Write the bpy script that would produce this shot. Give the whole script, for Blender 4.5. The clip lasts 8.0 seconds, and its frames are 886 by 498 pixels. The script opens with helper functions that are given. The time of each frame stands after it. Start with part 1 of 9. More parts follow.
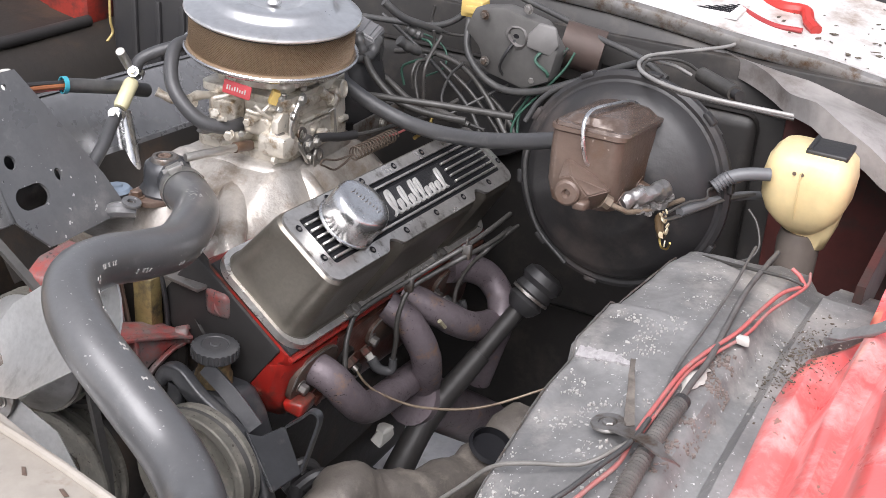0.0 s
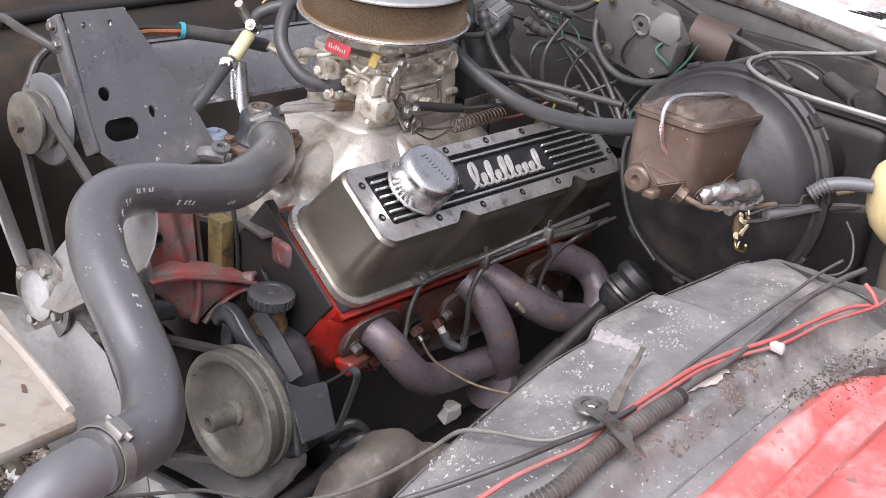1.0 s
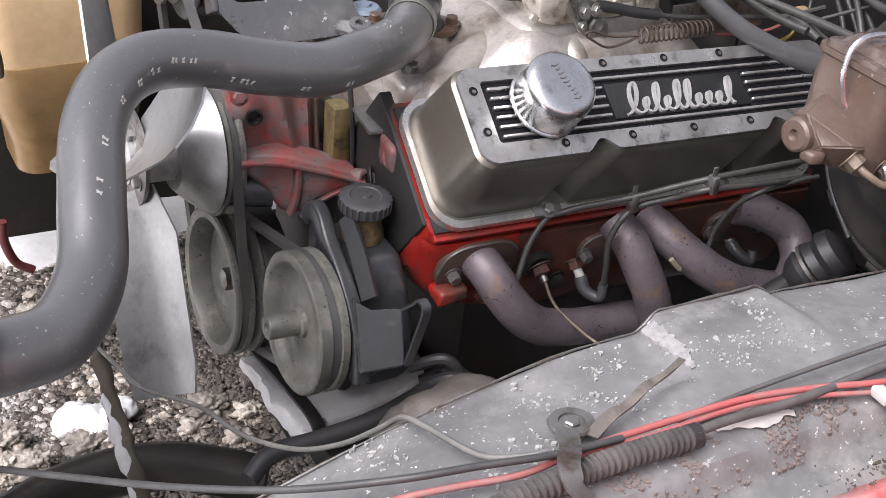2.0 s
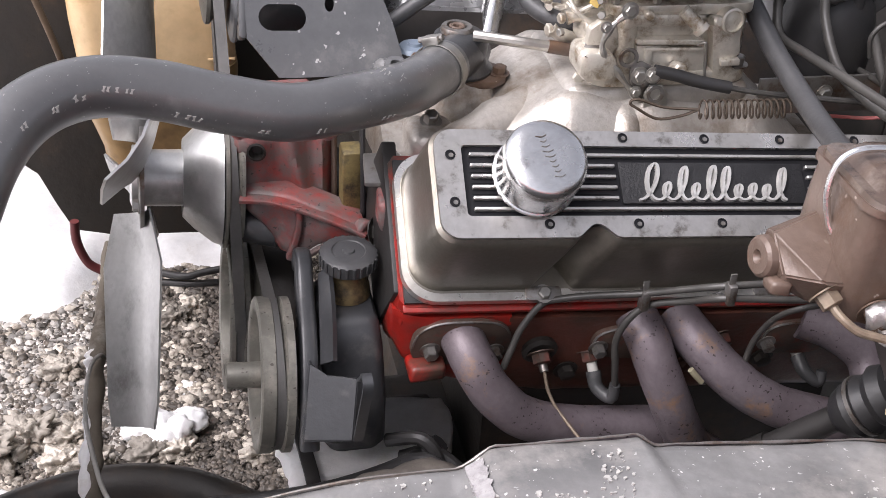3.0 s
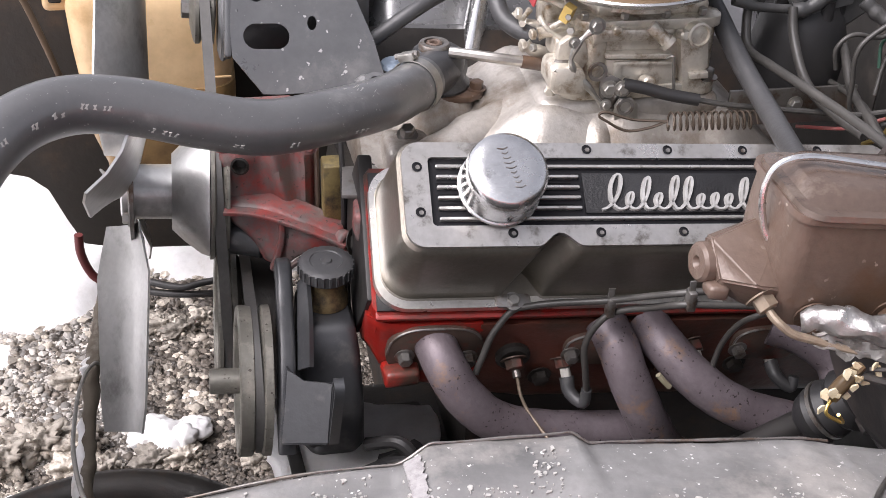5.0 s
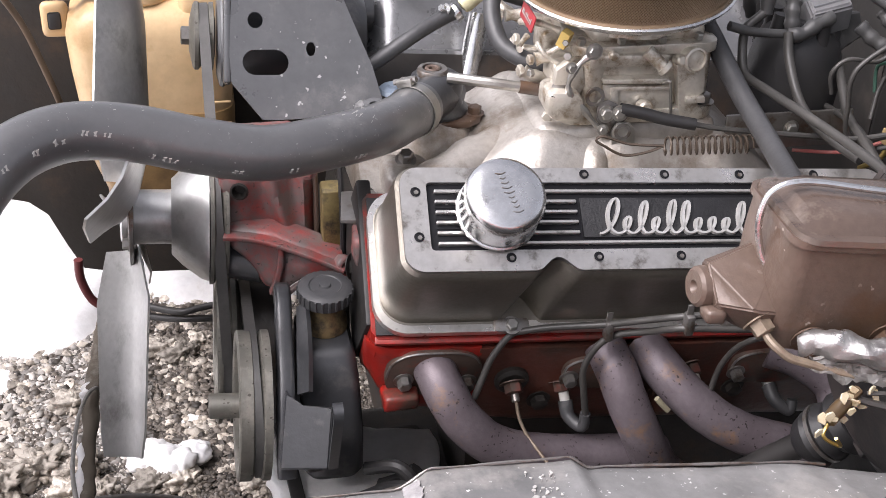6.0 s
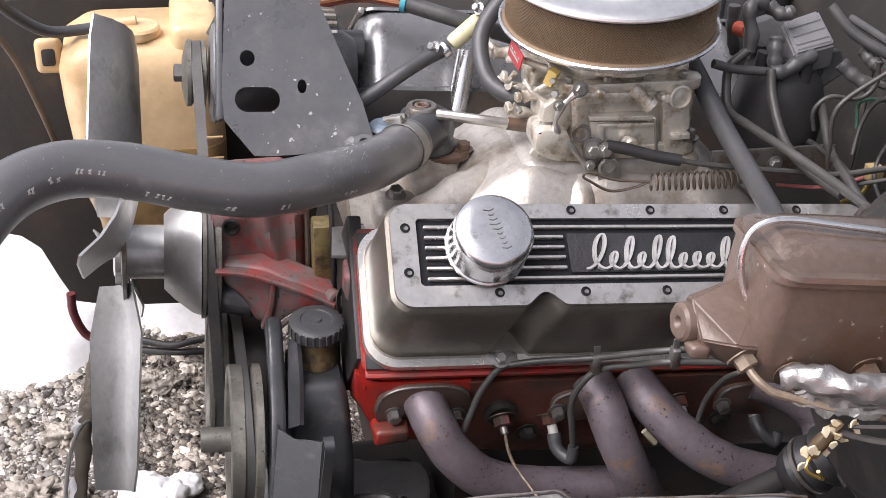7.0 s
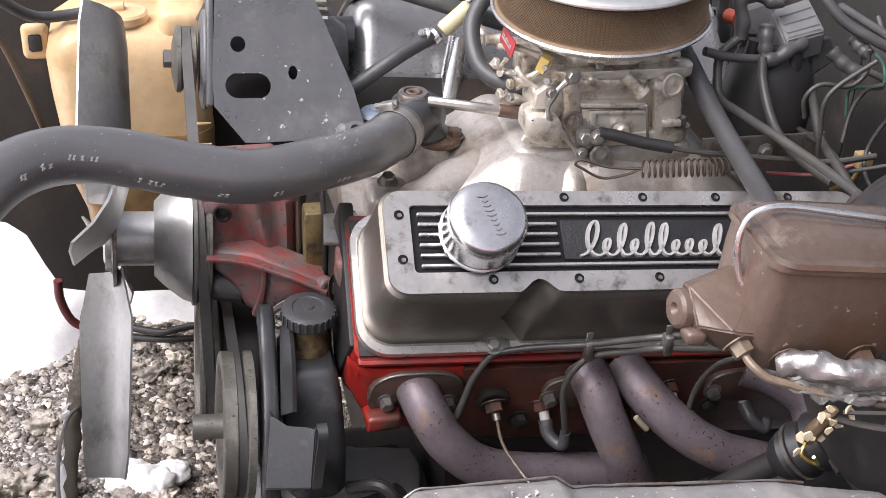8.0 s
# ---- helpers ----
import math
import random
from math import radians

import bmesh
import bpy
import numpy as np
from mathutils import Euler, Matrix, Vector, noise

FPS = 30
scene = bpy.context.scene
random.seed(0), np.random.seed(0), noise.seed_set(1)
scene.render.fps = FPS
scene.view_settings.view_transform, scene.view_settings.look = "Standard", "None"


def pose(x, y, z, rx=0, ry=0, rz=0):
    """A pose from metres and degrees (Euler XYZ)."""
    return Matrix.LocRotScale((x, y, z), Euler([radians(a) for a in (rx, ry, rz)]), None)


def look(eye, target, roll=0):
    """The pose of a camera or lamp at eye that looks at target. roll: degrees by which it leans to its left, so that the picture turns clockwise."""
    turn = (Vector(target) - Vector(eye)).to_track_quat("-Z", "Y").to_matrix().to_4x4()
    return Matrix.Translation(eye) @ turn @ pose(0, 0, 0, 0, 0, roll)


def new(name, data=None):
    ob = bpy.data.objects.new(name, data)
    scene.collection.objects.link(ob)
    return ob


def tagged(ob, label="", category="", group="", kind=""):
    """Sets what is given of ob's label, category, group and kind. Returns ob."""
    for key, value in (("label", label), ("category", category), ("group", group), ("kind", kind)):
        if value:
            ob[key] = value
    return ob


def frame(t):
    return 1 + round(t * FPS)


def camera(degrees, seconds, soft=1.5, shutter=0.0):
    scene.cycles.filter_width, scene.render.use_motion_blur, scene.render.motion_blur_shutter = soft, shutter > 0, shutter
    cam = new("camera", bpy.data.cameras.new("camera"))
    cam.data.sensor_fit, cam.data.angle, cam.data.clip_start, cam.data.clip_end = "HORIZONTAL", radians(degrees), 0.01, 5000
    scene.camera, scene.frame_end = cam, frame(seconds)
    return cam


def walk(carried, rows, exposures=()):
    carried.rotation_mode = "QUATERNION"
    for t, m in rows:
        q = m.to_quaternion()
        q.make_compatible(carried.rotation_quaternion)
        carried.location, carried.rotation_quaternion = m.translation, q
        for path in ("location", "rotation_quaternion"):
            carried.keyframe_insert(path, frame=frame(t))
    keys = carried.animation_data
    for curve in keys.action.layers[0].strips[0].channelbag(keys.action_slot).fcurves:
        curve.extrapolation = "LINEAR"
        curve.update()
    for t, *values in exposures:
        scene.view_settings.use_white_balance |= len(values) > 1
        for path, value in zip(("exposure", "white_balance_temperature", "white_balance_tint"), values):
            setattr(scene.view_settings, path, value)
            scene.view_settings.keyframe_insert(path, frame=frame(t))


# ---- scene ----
cam = camera(38.785, 8.0, 0.62)
ROWS = [
    (0, -1.2160, -0.6512, 1.4985, 64.031, -3.527, -62.036),
    (0.3, -1.1839, -0.7307, 1.4625, 64.979, -3.220, -57.304),
    (0.5, -1.1709, -0.7681, 1.4565, 64.821, -3.308, -55.256),
    (0.7, -1.1626, -0.8023, 1.4734, 63.945, -3.627, -53.258),
    (1, -1.0922, -0.8273, 1.4547, 63.903, -4.665, -48.815),
    (1.2, -1.0086, -0.8373, 1.4582, 63.155, -5.255, -44.500),
    (1.5, -0.8678, -0.8640, 1.4210, 60.328, -4.942, -37.209),
    (1.7, -0.7920, -0.8620, 1.4154, 57.664, -4.632, -33.130),
    (2, -0.7278, -0.8515, 1.4110, 57.014, -4.647, -28.580),
    (2.2, -0.6665, -0.8418, 1.4040, 57.657, -4.785, -25.069),
    (3.3, -0.3355, -0.8542, 1.4203, 56.308, -2.579, -10.211),
    (3.5, -0.3323, -0.8630, 1.4222, 56.480, -2.458, -10.207),
    (4, -0.3273, -0.8824, 1.4312, 56.629, -2.194, -10.295),
    (5.5, -0.3270, -0.8939, 1.4360, 57.499, -1.908, -10.529),
    (6, -0.3271, -0.8961, 1.4396, 58.086, -1.857, -10.594),
    (6.5, -0.3279, -0.9036, 1.4472, 58.953, -1.916, -10.797),
    (7, -0.3282, -0.9073, 1.4536, 59.398, -1.974, -11.005),
    (7.5, -0.3313, -0.9071, 1.4551, 59.109, -2.122, -11.285),
    (8, -0.3411, -0.9048, 1.4524, 58.865, -2.500, -11.811),
]
walk(cam, [(t, pose(x, y, z, rx, ry, rz)) for t, x, y, z, rx, ry, rz in ROWS], exposures=[(0.0, 0.57, 6440, 14), (0.5, 0.66, 6420, 15), (1.0, 0.62, 6430, 17), (1.5, 0.68, 6460, 17), (2.2, 0.61, 6430, 17), (3.5, 0.71, 6580, 17), (8.0, 0.72, 6520, 17)])

# ---- world, sun, exposure ----
world = bpy.data.worlds.new("sky")
scene.world = world
world.use_nodes = True
wn, wl = world.node_tree.nodes, world.node_tree.links
sky = wn.new("ShaderNodeTexSky")
sky.sky_type = "NISHITA"
sky.sun_disc = False
sky.sun_elevation, sky.sun_rotation = radians(54), radians(257)
sky.dust_density, sky.air_density = 3.0, 1.0
wn["Background"].inputs["Strength"].default_value = 0.125
soft = wn.new("ShaderNodeHueSaturation")
soft.inputs["Saturation"].default_value = 0.28
wl.new(sky.outputs[0], soft.inputs["Color"])
wl.new(soft.outputs[0], wn["Background"].inputs["Color"])
sun_data = bpy.data.lights.new("sun", "SUN")
sun_data.energy, sun_data.angle, sun_data.color = 3.1, radians(56), (0.985, 0.985, 1.0)
sun = new("sun", sun_data)
sun.matrix_world = look((-2.5, -0.35, 4.4), (0, 0.2, 0.8))
scene.view_settings.exposure = 0.6

# ---- materials ----


def rgb(c):
    return (c[0], c[1], c[2], 1.0)


def mat(name, col, col2=None, rough=0.5, metal=0.0, fine=60.0, big=7.0, bump=0.15, bump_at=None,
        stain=None, stain_amt=0.0, stain_at=9.0, speck=None, speck_amt=0.0, speck_at=120.0, coat=0.0, coat_rough=0.12, rvar=0.12, per=0.0, spec=0.5):
    """A surface with grain at two scales, broad stains and small specks."""
    m = bpy.data.materials.new(name)
    m.use_nodes = True
    n, l = m.node_tree.nodes, m.node_tree.links
    b = n["Principled BSDF"]
    tc = n.new("ShaderNodeTexCoord")
    def noise_at(scale, detail=5.0, rough_=0.6):
        t = n.new("ShaderNodeTexNoise")
        t.inputs["Scale"].default_value, t.inputs["Detail"].default_value, t.inputs["Roughness"].default_value = scale, detail, rough_
        l.new(tc.outputs["Object"], t.inputs["Vector"])
        return t
    def ramp(src, a, b_):
        r = n.new("ShaderNodeMapRange")
        r.inputs["From Min"].default_value, r.inputs["From Max"].default_value = a, b_
        l.new(src, r.inputs["Value"])
        return r.outputs["Result"]
    def mix(fac, a, b_, scale=1.0):
        x = n.new("ShaderNodeMix")
        x.data_type = "RGBA"
        if scale != 1.0:
            mm = n.new("ShaderNodeMath")
            mm.operation = "MULTIPLY"
            mm.inputs[1].default_value = scale
            l.new(fac, mm.inputs[0])
            fac = mm.outputs[0]
        l.new(fac, x.inputs["Factor"])
        for s_, v in ((x.inputs["A"], a), (x.inputs["B"], b_)):
            if isinstance(v, tuple):
                s_.default_value = rgb(v)
            else:
                l.new(v, s_)
        return x.outputs["Result"]
    nf, nb = noise_at(fine), noise_at(big, 6.0, 0.65)
    col2 = col2 or tuple(c * 0.6 for c in col)
    c = mix(ramp(nb.outputs["Fac"], 0.35, 0.68), col, col2)
    c = mix(ramp(nf.outputs["Fac"], 0.4, 0.75), c, tuple(0.5 * (a + b_) * 0.75 for a, b_ in zip(col, col2)), 0.5)
    if stain:
        ns = noise_at(stain_at, 7.0, 0.7)
        c = mix(ramp(ns.outputs["Fac"], 0.62 - 0.35 * stain_amt, 0.78 - 0.3 * stain_amt), c, stain)
    if speck:
        v = noise_at(speck_at, 2.0, 0.5)
        gate = noise_at(speck_at * 0.12, 3.0, 0.6)
        g = n.new("ShaderNodeMath")
        g.operation = "MULTIPLY"
        l.new(ramp(v.outputs["Fac"], 0.70 - 0.12 * speck_amt, 0.73 - 0.12 * speck_amt), g.inputs[0])
        l.new(ramp(gate.outputs["Fac"], 0.45, 0.55), g.inputs[1])
        c = mix(g.outputs[0], c, speck)
    if per:
        oi = n.new("ShaderNodeObjectInfo")
        hs = n.new("ShaderNodeHueSaturation")
        l.new(c, hs.inputs["Color"])
        mr = n.new("ShaderNodeMapRange")
        mr.inputs["To Min"].default_value, mr.inputs["To Max"].default_value = 1 - per, 1 + per
        l.new(oi.outputs["Random"], mr.inputs["Value"])
        l.new(mr.outputs["Result"], hs.inputs["Value"])
        c = hs.outputs["Color"]
    l.new(c, b.inputs["Base Color"])
    rr = n.new("ShaderNodeMapRange")
    rr.inputs["To Min"].default_value, rr.inputs["To Max"].default_value = max(0.03, rough - rvar), min(1.0, rough + rvar)
    l.new(nb.outputs["Fac"], rr.inputs["Value"])
    l.new(rr.outputs["Result"], b.inputs["Roughness"])
    b.inputs["Metallic"].default_value = metal
    b.inputs["Coat Weight"].default_value, b.inputs["Coat Roughness"].default_value = coat, coat_rough
    b.inputs["Specular IOR Level"].default_value = spec
    if bump:
        bp = n.new("ShaderNodeBump")
        bp.inputs["Strength"].default_value, bp.inputs["Distance"].default_value = bump, 0.002
        nn = noise_at(bump_at, 6.0, 0.7) if bump_at else nf
        l.new(nn.outputs["Fac"], bp.inputs["Height"])
        l.new(bp.outputs["Normal"], b.inputs["Normal"])
    return m


CAST = mat("cast_aluminium", (0.285, 0.262, 0.225), (0.215, 0.195, 0.163), 0.33, 0.8, 220, 5, 0.14, stain=(0.13, 0.11, 0.082), stain_amt=0.12, stain_at=8)
POLISH = mat("polished_aluminium", (0.68, 0.66, 0.64), (0.46, 0.44, 0.41), 0.3, 0.85, 120, 20, 0.05, stain=(0.14, 0.12, 0.10), stain_amt=0.22, stain_at=40)
BLACK = mat("black_wrinkle_paint", (0.007, 0.007, 0.009), (0.012, 0.012, 0.014), 0.62, 0.0, 300, 30, 0.2, spec=0.22)
PANEL = mat("dark_grey_crackle_paint", (0.020, 0.020, 0.022), (0.012, 0.012, 0.013), 0.55, 0.0, 400, 30, 0.5, spec=0.35)
CHROME = mat("chrome", (0.82, 0.82, 0.82), (0.72, 0.72, 0.72), 0.27, 1.0, 90, 25, 0.03, stain=(0.3, 0.29, 0.27), stain_amt=0.15, stain_at=30, rvar=0.06)
STEEL = mat("dull_steel", (0.32, 0.31, 0.30), (0.2, 0.18, 0.16), 0.42, 0.8, 90, 20, 0.1, stain=(0.12, 0.07, 0.04), stain_amt=0.3, stain_at=40)
ZINC = mat("zinc_plated_steel", (0.52, 0.51, 0.48), (0.36, 0.34, 0.31), 0.35, 0.85, 90, 30, 0.05)
REDENG = mat("orange_red_engine_enamel", (0.36, 0.017, 0.011), (0.24, 0.014, 0.010), 0.34, 0.0, 70, 12, 0.3, stain=(0.07, 0.04, 0.03), stain_amt=0.52, stain_at=20)
REDOLD = mat("faded_greasy_red_enamel", (0.34, 0.058, 0.050), (0.22, 0.052, 0.046), 0.42, 0.0, 90, 30, 0.45, stain=(0.150, 0.112, 0.106), stain_amt=0.72, stain_at=36, speck=(0.045, 0.038, 0.035), speck_amt=0.4, speck_at=180)
GRIME = mat("oily_dark_iron", (0.022, 0.020, 0.018), (0.038, 0.032, 0.028), 0.5, 0.2, 80, 12, 0.4, stain=(0.065, 0.042, 0.028), stain_amt=0.22)
HEADER = mat("heat_stained_header_steel", (0.212, 0.180, 0.196), (0.138, 0.110, 0.120), 0.46, 0.35, 200, 16, 0.25, stain=(0.33, 0.19, 0.10), stain_amt=0.13, stain_at=24, speck=(0.050, 0.038, 0.038), speck_amt=0.5, speck_at=260)
INTAKE = mat("dirty_cast_intake_aluminium", (0.54, 0.51, 0.475), (0.33, 0.295, 0.255), 0.36, 0.45, 180, 11, 0.42, stain=(0.19, 0.145, 0.105), stain_amt=0.34, stain_at=13)
CARB = mat("satin_carburettor_alloy", (0.76, 0.72, 0.64), (0.58, 0.53, 0.45), 0.32, 0.5, 140, 25, 0.15, stain=(0.24, 0.17, 0.10), stain_amt=0.33, stain_at=45)
RUBBER = mat("dusty_black_rubber", (0.070, 0.070, 0.072), (0.050, 0.050, 0.052), 0.42, 0.0, 160, 12, 0.2, stain=(0.13, 0.128, 0.125), stain_amt=0.18, stain_at=14)
HOSERUB = mat("smooth_grey_black_hose_rubber", (0.092, 0.092, 0.093), (0.062, 0.062, 0.064), 0.36, 0.0, 160, 7, 0.12, stain=(0.21, 0.205, 0.20), stain_amt=0.28, stain_at=8, speck=(0.30, 0.29, 0.28), speck_amt=0.12, speck_at=320, spec=1.0, coat=0.75, coat_rough=0.36)
RUBDARK = mat("black_rubber", (0.022, 0.022, 0.024), (0.035, 0.033, 0.032), 0.48, 0.0, 120, 15, 0.2)
WIRE = mat("dusty_wire_insulation", (0.045, 0.045, 0.046), (0.08, 0.078, 0.074), 0.42, 0.0, 200, 30, 0.1)
WIREGREY = mat("grey_wire_insulation", (0.070, 0.066, 0.061), (0.042, 0.040, 0.037), 0.40, 0.0, 200, 30, 0.1)
WIRERED = mat("red_wire_insulation", (0.50, 0.115, 0.108), (0.40, 0.14, 0.13), 0.5, 0.0, 150, 20, 0.1, stain=(0.30, 0.21, 0.19), stain_amt=0.32, stain_at=30)
WIREGREEN = mat("green_wire_insulation", (0.05, 0.13, 0.09), (0.04, 0.09, 0.07), 0.5, 0.0, 150, 20, 0.1)
PAPER = mat("tan_filter_pleats", (0.17, 0.105, 0.055), (0.12, 0.075, 0.04), 0.85, 0.0, 200, 12, 0.2)
MESHWIRE = mat("bronze_filter_mesh", (0.27, 0.19, 0.12), (0.21, 0.145, 0.09), 0.5, 0.3, 200, 12, 0.1)
RUSTY = mat("rusty_brown_cast_iron", (0.150, 0.105, 0.083), (0.088, 0.058, 0.042), 0.40, 0.1, 150, 9, 0.35, stain=(0.105, 0.052, 0.024), stain_amt=0.32, stain_at=10, speck=(0.34, 0.28, 0.24), speck_amt=0.1, spec=0.6)
LINETAN = mat("dusty_tan_line", (0.235, 0.185, 0.135), (0.15, 0.11, 0.078), 0.45, 0.2, 160, 40, 0.25)
BOOST = mat("dusty_dark_booster_paint", (0.021, 0.020, 0.021), (0.030, 0.028, 0.027), 0.46, 0.0, 100, 9, 0.25, stain=(0.070, 0.057, 0.052), stain_amt=0.28)
APRON = mat("dusty_black_sheet_metal", (0.240, 0.236, 0.232), (0.108, 0.107, 0.106), 0.46, 0.0, 110, 9, 0.25, stain=(0.32, 0.30, 0.28), stain_amt=0.26, stain_at=7, speck=(0.6, 0.59, 0.58), speck_amt=0.28, speck_at=260, spec=0.45)
# pale pink blotches put hazy sheen, as well as dust, into the red
REDBODY = mat("red_body_paint", (0.80, 0.105, 0.098), (0.74, 0.17, 0.16), 0.30, 0.0, 80, 6, 0.10, stain=(0.84, 0.42, 0.40), stain_amt=0.36, stain_at=9, speck=(0.30, 0.15, 0.12), speck_amt=0.3, speck_at=70, coat=1.0)
FIRE = mat("dusty_firewall_paint", (0.030, 0.028, 0.026), (0.020, 0.018, 0.017), 0.5, 0.0, 70, 6, 0.2, stain=(0.062, 0.053, 0.046), stain_amt=0.3)
BRACKET = mat("chipped_black_bracket_paint", (0.105, 0.107, 0.110), (0.145, 0.145, 0.147), 0.30, 0.25, 120, 12, 0.2, stain=(0.20, 0.197, 0.193), stain_amt=0.22, stain_at=22, speck=(0.55, 0.54, 0.53), speck_amt=0.16, speck_at=120, spec=0.9)
PUMP = mat("satin_black_pump_paint", (0.05, 0.052, 0.056), (0.035, 0.035, 0.038), 0.33, 0.1, 120, 14, 0.15, stain=(0.10, 0.096, 0.092), stain_amt=0.22, stain_at=25, spec=0.7)
PULLEY = mat("dusty_pulley_steel", (0.20, 0.193, 0.168), (0.125, 0.118, 0.100), 0.45, 0.35, 120, 18, 0.18, stain=(0.27, 0.25, 0.215), stain_amt=0.3, stain_at=26, speck=(0.07, 0.06, 0.05), speck_amt=0.3, speck_at=200)
BELT = mat("worn_belt_rubber", (0.065, 0.063, 0.06), (0.10, 0.095, 0.09), 0.5, 0.0, 200, 20, 0.2)
ALUFAN = mat("brushed_aluminium_fan", (0.60, 0.60, 0.59), (0.44, 0.44, 0.43), 0.38, 0.75, 150, 10, 0.12, stain=(0.24, 0.23, 0.22), stain_amt=0.25, stain_at=12)
BOTTLE = mat("yellowed_plastic_bottle", (0.78, 0.64, 0.36), (0.70, 0.54, 0.27), 0.42, 0.0, 60, 8, 0.05, stain=(0.5, 0.4, 0.22), stain_amt=0.12)
TANK = mat("amber_plastic_tank", (0.72, 0.52, 0.30), (0.62, 0.41, 0.21), 0.32, 0.0, 60, 7, 0.05, stain=(0.45, 0.28, 0.13), stain_amt=0.25)
TANKLOW = mat("dark_amber_plastic", (0.34, 0.22, 0.10), (0.24, 0.145, 0.06), 0.32, 0.0, 60, 7, 0.05, stain=(0.14, 0.085, 0.04), stain_amt=0.3)
BRASS = mat("brass", (0.62, 0.46, 0.16), (0.45, 0.34, 0.12), 0.32, 0.9, 90, 30, 0.1)
CLEAR = mat("cloudy_filter_plastic", (0.62, 0.58, 0.38), (0.5, 0.46, 0.28), 0.25, 0.0, 60, 20, 0.05)
FOIL = mat("crumpled_foil", (0.44, 0.43, 0.42), (0.26, 0.25, 0.245), 0.30, 0.75, 90, 40, 0.5, bump_at=110)
WHITEPL = mat("off_white_plastic", (0.62, 0.61, 0.57), (0.5, 0.48, 0.44), 0.5, 0.0, 60, 12, 0.1)
YELLOWPL = mat("yellow_plastic", (0.62, 0.45, 0.15), (0.52, 0.36, 0.11), 0.45, 0.0, 60, 12, 0.1)
BLUEPL = mat("blue_plastic_tie", (0.05, 0.36, 0.45), (0.04, 0.28, 0.36), 0.4, 0.0, 60, 12, 0.1)
DECALRED = mat("red_decal", (0.42, 0.04, 0.05), (0.36, 0.07, 0.07), 0.35, 0.0, 60, 12, 0.0)
WHITEMARK = mat("white_marking", (0.48, 0.465, 0.44), (0.3, 0.29, 0.28), 0.6, 0.0, 300, 60, 0.1)
BEIGE = mat("dusty_beige_panel_paint", (0.42, 0.385, 0.34), (0.30, 0.265, 0.225), 0.5, 0.0, 70, 6, 0.2, stain=(0.2, 0.14, 0.095), stain_amt=0.26, stain_at=14, speck=(0.12, 0.07, 0.045), speck_amt=0.3, speck_at=70)
GREYPIPE = mat("grey_painted_pipe", (0.16, 0.165, 0.17), (0.12, 0.12, 0.125), 0.45, 0.1, 70, 10, 0.1)
COWLP = mat("pale_cowl_paint", (0.78, 0.76, 0.75), (0.56, 0.53, 0.51), 0.45, 0.0, 70, 6, 0.1, stain=(0.3, 0.24, 0.2), stain_amt=0.3, stain_at=10)
SNOW = mat("old_snow", (0.82, 0.82, 0.83), (0.72, 0.70, 0.68), 0.7, 0.0, 60, 9, 0.5, bump_at=50, stain=(0.5, 0.46, 0.4), stain_amt=0.12)
GREYCOVER = mat("worn_grey_cover_paint", (0.27, 0.27, 0.275), (0.20, 0.20, 0.203), 0.28, 0.5, 120, 10, 0.15, stain=(0.42, 0.41, 0.40), stain_amt=0.16, stain_at=14, spec=0.8)
LIDBROWN = mat("glossy_rust_lid", (0.13, 0.092, 0.073), (0.080, 0.053, 0.040), 0.22, 0.25, 120, 14, 0.3, stain=(0.22, 0.175, 0.145), stain_amt=0.25, stain_at=18, spec=1.0)
SHAFT = mat("dark_dusty_shaft_steel", (0.036, 0.034, 0.033), (0.025, 0.023, 0.022), 0.5, 0.2, 90, 10, 0.15)
# oily block red, reused as body red with shade put into its colour
BLOCKRED = mat("oily_and_shaded_red_paint", (0.32, 0.036, 0.024), (0.19, 0.026, 0.018), 0.4, 0.0, 80, 12, 0.4, stain=(0.03, 0.025, 0.022), stain_amt=0.5, stain_at=16)
FLANGE = mat("rust_brown_flange_steel", (0.125, 0.083, 0.064), (0.07, 0.050, 0.041), 0.5, 0.3, 120, 24, 0.3, stain=(0.20, 0.045, 0.03), stain_amt=0.28, stain_at=30)
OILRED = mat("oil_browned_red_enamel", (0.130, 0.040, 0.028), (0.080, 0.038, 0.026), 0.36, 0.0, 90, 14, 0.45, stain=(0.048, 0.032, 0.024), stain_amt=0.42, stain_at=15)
# red paint with shade put into its colour, under random grime
SHADERED = mat("grimy_shaded_red_paint", (0.10, 0.022, 0.018), (0.06, 0.018, 0.015), 0.55, 0.0, 70, 7, 0.2, stain=(0.035, 0.026, 0.022), stain_amt=0.4, stain_at=8)
LIDCHROME = mat("brushed_chrome_lid", (0.90, 0.90, 0.90), (0.82, 0.82, 0.82), 0.30, 0.95, 90, 25, 0.03, stain=(0.55, 0.54, 0.52), stain_amt=0.10, stain_at=18, rvar=0.08)
RUSTSTEEL = mat("rusty_spring_steel", (0.13, 0.10, 0.078), (0.075, 0.055, 0.04), 0.55, 0.5, 90, 30, 0.1)
MARKALU = mat("bright_worn_aluminium", (0.62, 0.61, 0.59), (0.44, 0.43, 0.41), 0.36, 0.5, 120, 30, 0.1)
UNDER = mat("black_brown_underseal", (0.013, 0.011, 0.009), (0.024, 0.018, 0.013), 0.6, 0.0, 60, 9, 0.5, stain=(0.05, 0.03, 0.018), stain_amt=0.2)
LIPALU = mat("scuffed_flange_aluminium", (0.80, 0.78, 0.75), (0.62, 0.60, 0.56), 0.30, 0.85, 120, 30, 0.15, stain=(0.10, 0.085, 0.07), stain_amt=0.16, stain_at=70)
